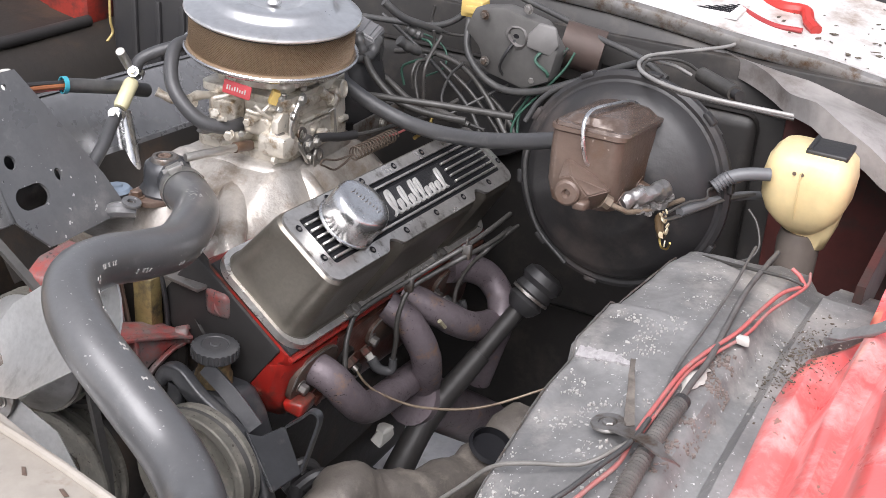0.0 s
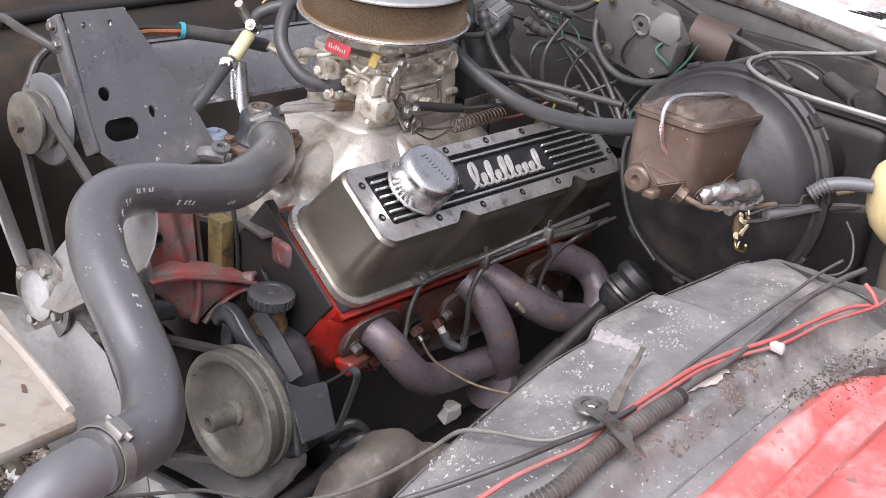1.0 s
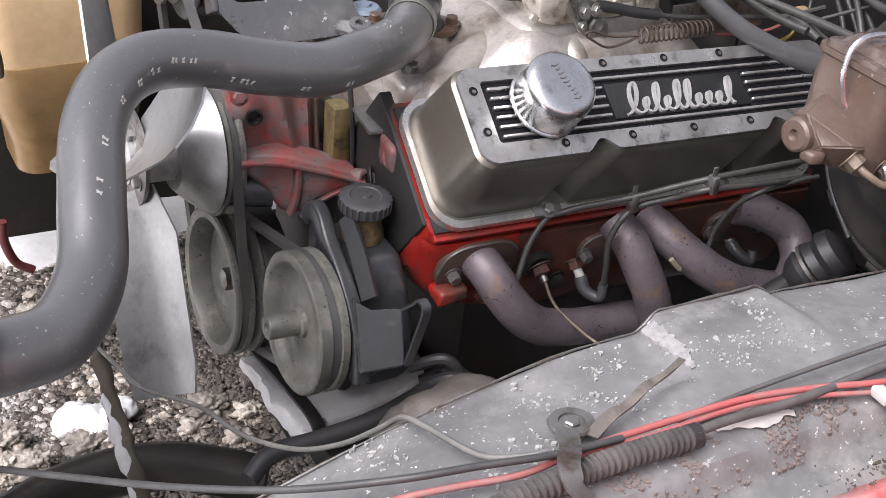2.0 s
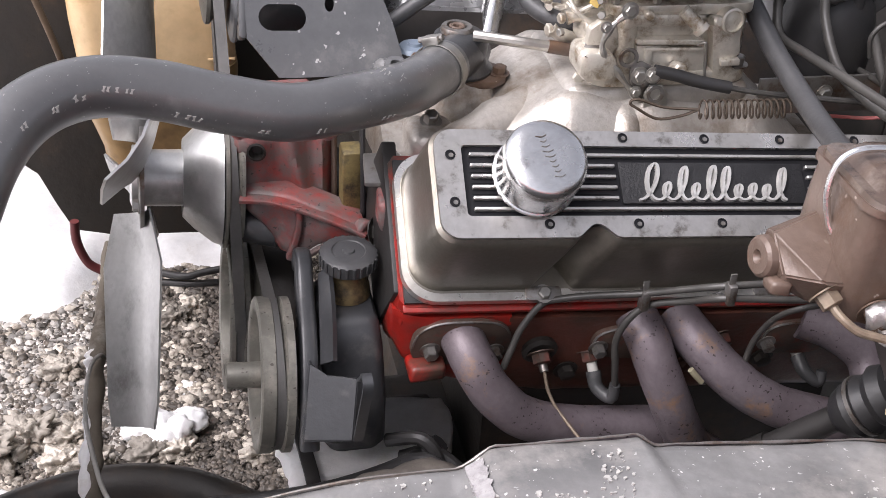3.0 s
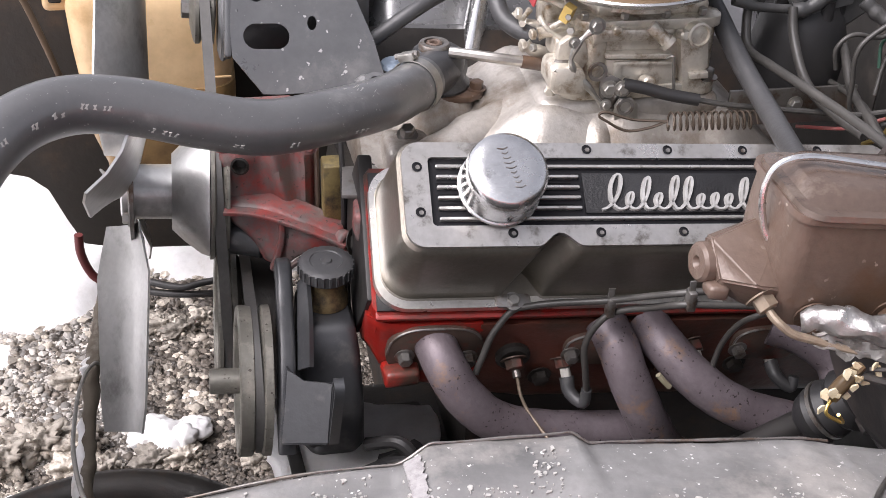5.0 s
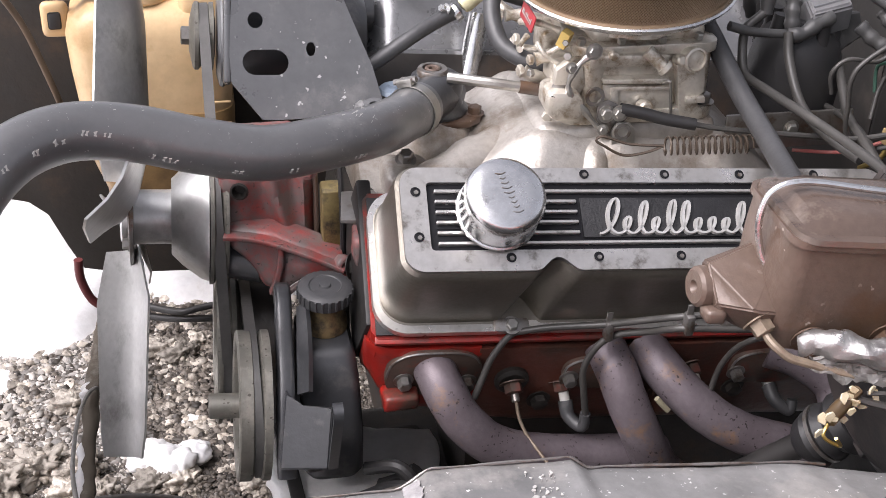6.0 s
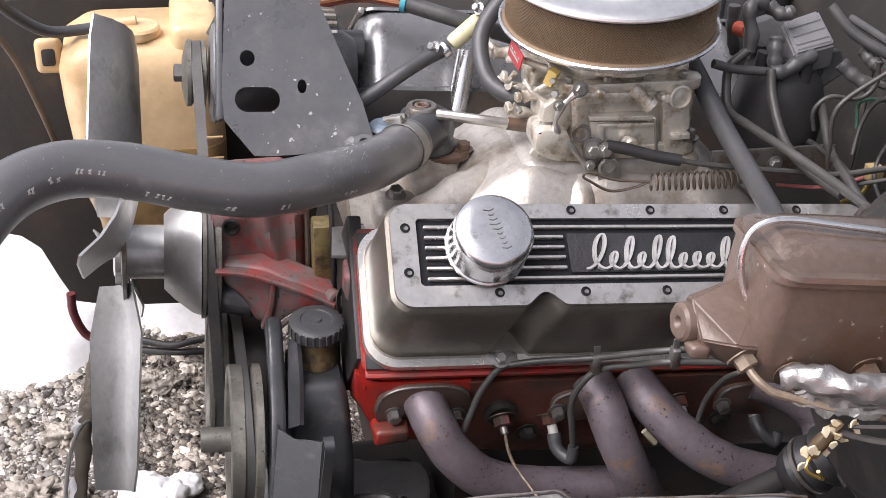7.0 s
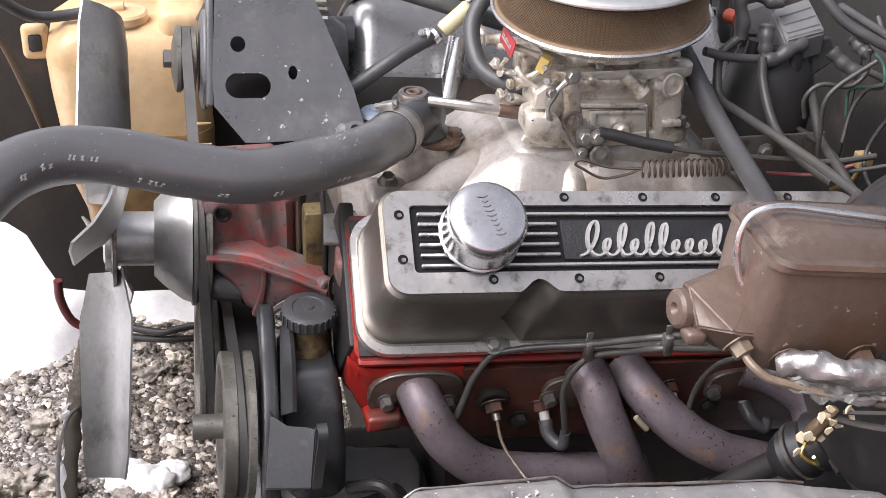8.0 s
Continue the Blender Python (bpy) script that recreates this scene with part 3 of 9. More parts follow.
# radiator below the panel
rad = thing("radiator", (-0.72, 0.25, 0.35), "dull grey radiator with a rounded top tank", "radiator")
part("core", box((-0.76, -0.2, 0.45), (-0.70, 0.30, 0.80), None, 0.004), GRIME, rad)
bm = tube([(-0.725, -0.21, 0.825), (-0.725, 0.2, 0.83), (-0.725, 0.32, 0.825)], 0.036, 16, 6)
part("top_tank", bm, GREYPIPE, rad, "rounded grey top tank")
part("inlet_pipe", tube([(-0.735, -0.165, 0.835), (-0.722, -0.170, 0.862), (-0.695, -0.173, 0.886), (-0.640, -0.167, 0.886)], 0.0235, 20), GREYPIPE, rad)

# ---- engine: valve covers, heads, block, intake ----


def cover_body():
    """A tapered cast cover with two soft scallops in its lower side."""
    bm = bmesh.new()
    keys = [(-0.105, -0.187, 0.313, -0.034, 0.107, 0.03), (-0.098, -0.187, 0.313, -0.034, 0.107, 0.03), (-0.0955, -0.1855, 0.311, -0.033, 0.106, 0.03),
            (-0.0945, -0.1825, 0.3075, -0.0255, 0.1005, 0.028), (-0.090, -0.1812, 0.306, -0.0242, 0.099, 0.027), (-0.06, -0.1802, 0.304, -0.0215, 0.0965, 0.0255),
            (-0.03, -0.179, 0.302, -0.0190, 0.0940, 0.024), (-0.012, -0.178, 0.300, -0.017, 0.092, 0.0215), (-0.006, -0.1768, 0.2992, -0.0153, 0.0903, 0.0195), (-0.003, -0.1735, 0.296, -0.012, 0.087, 0.017)]
    cols = list(zip(*keys))
    heights = list(cols[0][:4]) + [-0.0925, -0.090] + [-0.09 + 0.0065 * i for i in range(1, 12)] + [-0.012, -0.006, -0.003]
    rings = []
    for n in heights:
        x0, x1, u0, u1, r = (float(np.interp(n, cols[0], c)) for c in cols[1:])
        ring = []
        for x, u in ring_rect(x0, x1, u0, u1, r, 8, 210, 8):
            if n > -0.0949:
                for cx in (-0.037 + 0.16 * n, 0.19 + 0.16 * n):
                    dx = (x - cx) / 0.0215
                    if abs(dx) < 1 and u < 0.03:
                        u += (0.0 - u0 - 0.001) * (0.5 + 0.5 * math.cos(math.pi * dx)) ** 0.8
            ring.append((x, u, n))
        rings.append(ring)
    return loft(rings, COVER, bm, True, False)


cover = thing("valve_cover", COVER, "cast aluminium valve cover with a finned black top", "valve cover")
part("cover_body", cover_body(), CAST, cover, "dull grey-brown cast sides")


def frame_plate(outer, inner, z0, z1, bm=None):
    """A flat frame between two outlines of equal length."""
    b = bm or bmesh.new()
    k = len(outer)
    v = [[b.verts.new(COVER @ Vector((x, y, z))) for x, y in o] for o, z in ((outer, z0), (outer, z1), (inner, z1), (inner, z0))]
    for a, c in zip(v, v[1:] + v[:1]):
        for j in range(k):
            b.faces.new((a[j], a[(j + 1) % k], c[(j + 1) % k], c[j]))
    return b


out = []
for x, u in ring_rect(-0.1735, 0.296, -0.012, 0.087, 0.017, 6, 96, 6):
    for cx in (-0.037, 0.19):
        dx = (x - cx) / 0.0195
        if abs(dx) < 1 and u < 0.03:
            u += 0.0125 * (0.5 + 0.5 * math.cos(math.pi * dx)) ** 0.8
    out.append((x, u))
part("rim_plate", frame_plate(out, ring_rect(-0.150, 0.283, 0.0075, 0.0725, 0.004, 6, 96, 6), -0.006, 0.0008), POLISH, cover, "polished rim worn at its edges")
part("recess_floor", box((-0.152, 0.006, -0.006), (0.285, 0.074, -0.0035), COVER, 0), BLACK, cover, "black painted recess")
part("name_panel", box((-0.010, 0.0195, -0.0045), (0.166, 0.0585, -0.0012), COVER, 0.001), PANEL, cover, "dark crackle-painted centre panel")
fin_u = [0.0145, 0.0245, 0.0345, 0.0445, 0.0545, 0.0645]
for k, u in enumerate(fin_u):
    if k in (0, 5):
        spans = [(-0.143, 0.280)]
    else:
        spans = [(-0.143, -0.0135), (0.1695, 0.280)]
    for a, b in spans:
        part("fin", box((a, u - 0.0016, -0.004), (b, u + 0.0016, 0.0006), COVER, 0.0007, 1), LIPALU, cover)
for k in (1, 2, 3):
    part("fin", box((-0.143 + 0.0, fin_u[k] + 0.0044, -0.0042), (-0.020, fin_u[k] + 0.0050, -0.0028), COVER, 0), BLACK, cover)
# a plain flowing squiggle stands for the maker's mark
sq = []
rises = (0.034, 0.016, 0.031, 0.015, 0.032, 0.031, 0.014, 0.015, 0.014, 0.030)
for i in range(401):
    s = i / 40
    ph = 2 * math.pi * s
    k = min(int(s), 9)
    up_ = rises[k] * (0.5 - 0.5 * math.cos(ph))
    loop = 0.0085 if k == 0 else (0.0056 if rises[k] > 0.02 else 0.0054)
    sq.append(Vector((0.0045 + 0.0136 * s + 0.004 * min(1.0, s) + loop * math.sin(ph) + 0.30 * up_, 0.0222 + up_, 0.0)))
bm = bmesh.new()
rings = []
for i, p in enumerate(sq):
    d = (sq[min(i + 1, 400)] - sq[max(i - 1, 0)]).normalized()
    n_ = Vector((-d.y, d.x, 0)) * (0.0014 + 0.0008 * abs(d.y))
    rings.append([(p.x - n_.x, p.y - n_.y, -0.0015), (p.x + n_.x, p.y + n_.y, -0.0015), (p.x + n_.x * 0.6, p.y + n_.y * 0.6, 0.002), (p.x - n_.x * 0.6, p.y - n_.y * 0.6, 0.002)])
loft(rings, COVER, bm)
part("mark_squiggle", bm, MARKALU, cover, "raised polished squiggle", angle=50)
holes = [(-0.16, 0.063), (-0.16, 0.020), (-0.08, 0.0), (0.0, 0.0), (0.0775, 0.0), (0.153, 0.0), (0.23, 0.0), (-0.080, 0.0805), (-0.003, 0.0805), (0.0745, 0.0805), (0.1485, 0.0805), (0.224, 0.0805), (0.29, 0.063), (0.29, 0.02)]
for x, u in holes:
    s = part("screw", lathe([(0.0042, 0.0008), (0.0046, 0.0016), (0.0036, 0.0018), (0.0032, 0.0012), (0, 0.0012)], COVER @ Matrix.Translation((x, u, 0)), 16), BLACK, cover, "dark recessed screw")
    part("socket", lathe([(0.0022, 0.0013), (0.0020, 0.0021), (0, 0.0019)], COVER @ Matrix.Translation((x + 0.0006, u - 0.0005, 0)), 10), STEEL, s)
for x in (-0.06, 0.165):
    m = COVER @ Matrix.Translation((x, -0.030, -0.0945))
    t = part("hold_down_bolt", bolt(m.translation, CN, 0.0062, 0.006), ZINC, cover, "small plated hold-down bolt")
    part("load_tab", prism(ring_rect(-0.017, 0.017, -0.006, 0.007, 0.004), 0, 0.0016, m, 0.0004), STEEL, t)

# breather cap
cap_at = COVER @ Matrix.Translation((-0.089, 0.0424, 0.0)) @ Matrix.Scale(0.877, 4)
capt = thing("crankcase_breather", cap_at, "round chrome push-in breather cap on the valve cover", "breather cap")
part("cap_shell", lathe([(0.038, 0.002), (0.0420, 0.003), (0.0430, 0.005), (0.0424, 0.007), (0.0408, 0.008), (0.0410, 0.018), (0.0413, 0.034), (0.0410, 0.042), (0.0392, 0.0468), (0.0350, 0.0500), (0.024, 0.0512), (0.012, 0.0512), (0, 0.0512)], cap_at, 64), CHROME, capt)
part("neck", lathe([(0.03, -0.004), (0.03, 0.005), (0.04, 0.005)], cap_at, 40), RUBDARK, capt)
b = bmesh.new()
for k in range(9):
    y0, hgt = -0.021 + k * 0.0052, (0.006, 0.0035, 0.0045, 0.006, 0.006, 0.0035, 0.0035, 0.0035, 0.006)[k]
    q = tube([(0.002 + 0.25 * y0 - hgt, -y0, 0.0513), (0.002 + 0.25 * y0, -y0 - 0.0012, 0.0516), (0.002 + 0.25 * y0 + hgt * 0.8, -y0 + 0.0006, 0.0513)], 0.0006, 6, 5)
    merge(q, b)
b.transform(cap_at @ Matrix.Rotation(radians(5), 4, "Z"))
part("stamped_mark", b, STEEL, capt, "faint stamped strokes")

part("flange_lip", frame_plate(ring_rect(-0.1885, 0.3145, -0.0352, 0.1082, 0.031, 10, 8, 4), ring_rect(-0.179, 0.304, -0.0250, 0.0985, 0.026, 10, 8, 4), -0.1043, -0.0948), LIPALU, cover, "worn bright flange edge")

# driver's cylinder head
head = thing("cylinder_head", C(-0.02, 0.03, -0.2), "orange-red painted cylinder head stained with oil", "cylinder head")
bm = bmesh.new()
rings = []
for x in [-0.190, -0.184, -0.1] + [0.0, 0.1, 0.2, 0.315, 0.322]:
    e = 0.008 if x in (-0.190, 0.322) else 0.0
    p = [(-0.036 + e, -0.108), (-0.040 + e, -0.116), (-0.036 + e, -0.125), (-0.042 + e, -0.134), (-0.045 + e, -0.175), (-0.040 + e, -0.19), (0.0, -0.205), (0.125, -0.205), (0.13 - e, -0.15), (0.112 - e, -0.108)]
    rings.append([(x, a, b) for a, b in p])
loft(rings, COVER, bm)
bmesh.ops.bevel(bm, geom=[e for e in bm.edges if e.calc_face_angle(0) > 0.3], offset=0.003, segments=2, affect="EDGES")
part("casting", bm, REDENG, head)
part("cover_gasket", box((-0.186, -0.033, -0.1085), (0.312, 0.106, -0.1045), COVER, 0), RUBDARK, head)
part("rocker_rail", box((-0.187, -0.0405, -0.1145), (0.318, -0.032, -0.1085), COVER, 0.001), REDENG, head, "bright red upper rail")
b = lathe([(0.017, -0.02), (0.017, 0.004), (0.014, 0.007), (0.006, 0.007), (0.006, 0.0), (0, 0.0)], axis_matrix((-0.190, 0.126, 0.796), (-0.8, -0.5, 0.3)), 20)
part("accessory_boss", b, REDOLD, head, "threaded boss with faded red paint")
b = box((-0.204, 0.114, 0.782), (-0.183, 0.150, 0.814), None, 0.008, 3)
part("boss_block", rough_up(b, 0.004, 40, 2), REDOLD, head, "faded red cast lug", angle=60)
part("front_plate", box((-0.1945, -0.022, -0.207), (-0.180, 0.128, -0.1085), COVER, 0.003), SHAFT, head, "dark greasy end face")
part("lug_plate", prism([(-0.212, 0.150), (-0.160, 0.140), (-0.150, 0.185), (-0.165, 0.206), (-0.205, 0.205)], 0.812, 0.817, None, 0.0012), STEEL, head, "flat grey lug")
part("lug_bolt", bolt((-0.180, 0.184, 0.817), (0, -0.1, 1), 0.0085, 0.009), CHROME, head, "bright plated bolt")


def side_face(xs, top, material, name, label, seed):
    """The cast exhaust side below the cover, its lower edge rising to the front."""
    rings = []
    for x in xs:
        low = float(np.interp(x, [-0.200, -0.185, -0.165, -0.148, -0.10, -0.04, 0.31], [0.700, 0.668, 0.650, 0.640, 0.620, 0.602, 0.570]))
        inset = float(np.interp(x, [-0.200, -0.190, -0.175], [0.016, 0.005, 0.0]))
        ring = []
        for k in range(13):
            z = top - 0.07 * (x + 0.1) + (low - top + 0.07 * (x + 0.1)) * k / 12
            y = float(np.interp(z + 0.07 * (x + 0.1), [0.600, 0.625, 0.660, 0.700, 0.722, 0.730, 0.742], [0.074, 0.066, 0.056, 0.0455, 0.038, 0.034, 0.036])) + inset
            y -= 0.004 * math.exp(-(((x + 0.06) / 0.03) ** 2) - ((z - 0.66) / 0.02) ** 2) + 0.005 * math.exp(-((x - 0.005) / 0.022) ** 2 - ((z - 0.655) / 0.022) ** 2)
            y += 0.012 * max(0.0, (k - 10) / 2) ** 2
            ring.append((x, y + 0.0016 * noise.noise(Vector((x * 55, z * 55, seed))), z + 0.0012 * noise.noise(Vector((x * 40, z * 40, seed + 4)))))
        rings.append(ring + [(x, 0.11, low - 0.004), (x, 0.11, top)])
    part(name, loft(rings), material, head, label, angle=60)


side_face([-0.2005, -0.198, -0.194, -0.188, -0.18, -0.17, -0.16, -0.15, -0.14, -0.13, -0.12, -0.11, -0.10, -0.092], 0.736, REDENG, "front_corner", "bright red cast front corner", 1.0)
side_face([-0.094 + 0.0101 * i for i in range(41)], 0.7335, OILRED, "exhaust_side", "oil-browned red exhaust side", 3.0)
part("chipped_ledge", rough_up(box((-0.187, 0.026, 0.672), (-0.152, 0.05, 0.690), None, 0.004), 0.003, 60, 2), REDENG, head, "", angle=60)
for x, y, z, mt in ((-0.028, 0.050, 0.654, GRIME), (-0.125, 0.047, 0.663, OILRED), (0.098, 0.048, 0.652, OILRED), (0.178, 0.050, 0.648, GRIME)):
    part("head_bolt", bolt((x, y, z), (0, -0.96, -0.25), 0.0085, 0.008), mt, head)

# engine block
block = thing("engine_block", (0.05, 0.26, 0.4), "dark oily cast iron engine block", "engine block")
bm = bmesh.new()
rings = []
for x in (-0.20, -0.19, -0.085, -0.075, 0.0, 0.2, 0.33):
    p = [(0.345, 0.63), (0.34, 0.70), (0.10, 0.68)] if x < -0.08 else [(0.155, 0.40), (0.15, 0.58), (0.085, 0.655)]
    p += [(0.16, 0.755), (0.26, 0.775), (0.37, 0.755), (0.455, 0.66), (0.43, 0.60), (0.42, 0.63 if x < -0.08 else 0.40)]
    rings.append([(x, a, b - 0.07 * x) for a, b in p])
loft(rings, None, bm)
part("crankcase", bm, GRIME, block)
bm = loft([[(x, a, b_ - 0.07 * x) for a, b_ in ((0.128, 0.600), (0.072, 0.655), (0.094, 0.69), (0.12, 0.69), (0.14, 0.60))] for x in (-0.13, 0.0, 0.15, 0.30)])
part("deck_face", bm, BLOCKRED, block, "oily red painted deck face")
part("timing_cover", box((-0.225, 0.17, 0.46), (-0.2, 0.37, 0.74), None, 0.012), GRIME, block)
part("oil_pan", box((-0.19, 0.15, 0.30), (0.33, 0.38, 0.40), None, 0.02), GRIME, block)
part("gasket_strip", box((-0.224, 0.208, 0.735), (-0.203, 0.235, 0.815), None, 0.003), mat("aged_gold_bracket", (0.36, 0.28, 0.12), (0.2, 0.15, 0.07), 0.5, 0.5, 90, 30, 0.3, stain=(0.08, 0.07, 0.05), stain_amt=0.4, stain_at=40), block, "tarnished gold strip")
bm = tube([(-0.204, 0.200, 0.70), (-0.204, 0.203, 0.78), (-0.205, 0.215, 0.85)], 0.0030, 8)
part("seal_bead", bm, RUBDARK, block)

# passenger side valve cover, mirrored
pc_m = Matrix.Translation((0.035, 0.562, 0.882)) @ ENG @ Matrix.Rotation(radians(-36), 4, "X")
pcover = thing("valve_cover", pc_m, "grey cast valve cover on the far cylinder bank", "valve cover")
bm = loft([[(x, u, n) for x, u in ring_rect(x0, x1, -u1, -u0, r, 10, 8, 4)] for n, x0, x1, u0, u1, r in ((-0.105, -0.188, 0.314, -0.035, 0.108, 0.034), (-0.098, -0.188, 0.314, -0.035, 0.108, 0.034), (-0.095, -0.183, 0.309, -0.027, 0.101, 0.034), (-0.05, -0.180, 0.304, -0.021, 0.096, 0.034), (-0.018, -0.178, 0.300, -0.017, 0.092, 0.032), (-0.008, -0.175, 0.297, -0.014, 0.089, 0.03), (-0.003, -0.169, 0.291, -0.008, 0.083, 0.026))], pc_m)
part("cover_body", bm, GREYCOVER, pcover, "worn grey painted sides")
part("rim_plate", loft([[(x, u, n) for x, u in ring_rect(-0.173, 0.296, -0.087, 0.012, 0.017, 6, 8, 4)] for n in (-0.003, 0.0008)], pc_m), GREYCOVER, pcover)
part("worn_edge", box((-0.1775, -0.083, -0.006), (-0.170, 0.008, 0.0016), pc_m, 0.002), POLISH, pcover, "bright worn front edge")
phead = thing("cylinder_head", (0.06, 0.51, 0.65), "dark oily cylinder head on the far bank", "cylinder head")
bm = loft([[(x, a, b) for a, b in ((-0.127, -0.107), (-0.13, -0.2), (0.05, -0.2), (0.043, -0.107))] for x in (-0.19, 0.32)], pc_m)
part("casting", bm, GRIME, phead)

# intake manifold
man = thing("intake_manifold", (0.03, 0.26, 0.76), "dirty cast aluminium intake manifold with open runners", "intake manifold")
bm = bmesh.new()
prof = [(0.135, 0.765), (0.130, 0.80), (0.155, 0.815), (0.20, 0.812), (0.26, 0.818), (0.32, 0.812), (0.365, 0.815), (0.39, 0.80), (0.385, 0.765)]
loft([[(x, a, b - 0.07 * x) for a, b in prof] for x in (-0.185, -0.15, -0.1, 0.0, 0.1, 0.2, 0.29)], None, bm)
bmesh.ops.subdivide_edges(bm, edges=bm.edges[:], cuts=1)
rough_up(bm, 0.006, 25)
part("valley_plate", bm, INTAKE, man, angle=60)
RUN = [((-0.155, 0.145, 0.808), (-0.11, 0.185, 0.845), (-0.02, 0.235, 0.862)), ((-0.04, 0.125, 0.80), (-0.01, 0.17, 0.842), (0.03, 0.225, 0.862)), ((0.07, 0.12, 0.795), (0.08, 0.17, 0.835), (0.09, 0.225, 0.858)), ((0.22, 0.12, 0.785), (0.19, 0.17, 0.83), (0.14, 0.23, 0.855))]
for k, pts in enumerate(RUN):
    b = tube([pts[0], pts[1], pts[2]], 0.026, 14, 8, lambda t: 1.0 - 0.2 * t)
    rough_up(b, 0.004, 30, k)
    b.transform(Matrix.Translation((0, 0, -0.012)))
    part("runner", b, INTAKE, man, angle=70)
bm = box((-0.012, 0.185, 0.855), (0.18, 0.335, 0.885), None, 0.012, 3)
rough_up(bm, 0.002, 30)
part("carburettor_pad", bm, INTAKE, man)
bm = bmesh.new()
gx, gy = 64, 44
def hump(x, y):
    """The height of the cast plenum and its runners."""
    dx = max(-0.005 - x, 0, x - 0.18) * 0.62
    dy = max(0.195 - y, 0, y - 0.325)
    d = math.hypot(dx, dy) / 0.082
    s = max(0.0, min(1.0, d))
    z = 0.882 - 0.085 * (s * s * (3 - 2 * s))
    side = max(0.0, min(1.0, (0.20 - y) / 0.05)) if y < 0.26 else max(0.0, min(1.0, (y - 0.32) / 0.05))
    for xr in (-0.095, -0.012, 0.085, 0.185):
        q = (x - xr + 0.5 * (0.16 - min(y, 0.525 - y)) * (1 if xr < 0.05 else -1)) / 0.024
        z += 0.017 * math.exp(-q * q) * side
    return z - 0.07 * x - 0.004 * (1 - s) + 0.003 * noise.noise(Vector((x * 35, y * 35, 2.0)))
vs = [[bm.verts.new((-0.165 + 0.445 * i / gx, 0.128 + 0.265 * j / gy, hump(-0.165 + 0.445 * i / gx, 0.128 + 0.265 * j / gy))) for j in range(gy + 1)] for i in range(gx + 1)]
for i in range(gx):
    for j in range(gy):
        bm.faces.new((vs[i][j], vs[i + 1][j], vs[i + 1][j + 1], vs[i][j + 1]))
ext = bmesh.ops.extrude_face_region(bm, geom=bm.faces[:])
for v in ext["geom"]:
    if isinstance(v, bmesh.types.BMVert):
        v.co.z = 0.775
part("plenum", bm, INTAKE, man, "cast plenum flowing into its runners", angle=60)
for pts, r_ in (([(0.006, 0.236, 0.866), (-0.012, 0.220, 0.858), (-0.034, 0.204, 0.846), (-0.058, 0.180, 0.826), (-0.078, 0.155, 0.804)], 0.0165), ([(0.055, 0.205, 0.862), (0.050, 0.185, 0.853), (0.044, 0.160, 0.834), (0.040, 0.135, 0.805)], 0.017), ([(-0.052, 0.262, 0.840), (-0.028, 0.255, 0.852), (0.0, 0.245, 0.862)], 0.015)):
    part("runner", rough_up(tube(pts, r_, 18, 8), 0.002, 45, r_ * 100), INTAKE, man, "bright raised runner", angle=70)
bm = lathe([(0.052, -0.03), (0.045, -0.005), (0.036, 0.02), (0.031, 0.03), (0, 0.03)], Matrix.Translation((-0.095, 0.28, 0.835)), 24)
rough_up(bm, 0.003, 40)
part("water_neck_base", bm, INTAKE, man)
bm = box((-0.165, 0.17, 0.80), (-0.115, 0.225, 0.848), None, 0.012, 3)
rough_up(bm, 0.003, 40)
part("bolt_boss", bm, INTAKE, man)
for at in ((-0.14, 0.203, 0.849), (-0.179, 0.182, 0.816), (-0.03, 0.165, 0.815), (0.12, 0.15, 0.80)):
    part("manifold_bolt", bolt(at, (0, -0.3, 1), 0.0075, 0.010), STEEL if at[0] > -0.17 else ZINC, man, "hexagon manifold bolt")

# ---- front of the engine: hose, pulleys, fan, pumps, alternator ----
HOSE = [(-0.118, 0.247, 0.887), (-0.136, 0.223, 0.889), (-0.171, 0.181, 0.896), (-0.224, 0.146, 0.903), (-0.282, 0.122, 0.908), (-0.339, 0.114, 0.923), (-0.396, 0.112, 0.940), (-0.448, 0.100, 0.950), (-0.489, 0.069, 0.949), (-0.518, 0.022, 0.936), (-0.537, -0.038, 0.912), (-0.556, -0.097, 0.887), (-0.590, -0.145, 0.878), (-0.628, -0.164, 0.884), (-0.664, -0.172, 0.892)]
hose = thing("radiator_hose", HOSE[0], "thick dusty black rubber radiator hose", "hose")
part("hose_body", tube(HOSE, 0.0254, 28, 8), HOSERUB, hose, angle=80)
line = spline(HOSE, 12)
arc = [0.0]
for p, q in zip(line, line[1:]):
    arc.append(arc[-1] + (q - p).length)
random.seed(21)
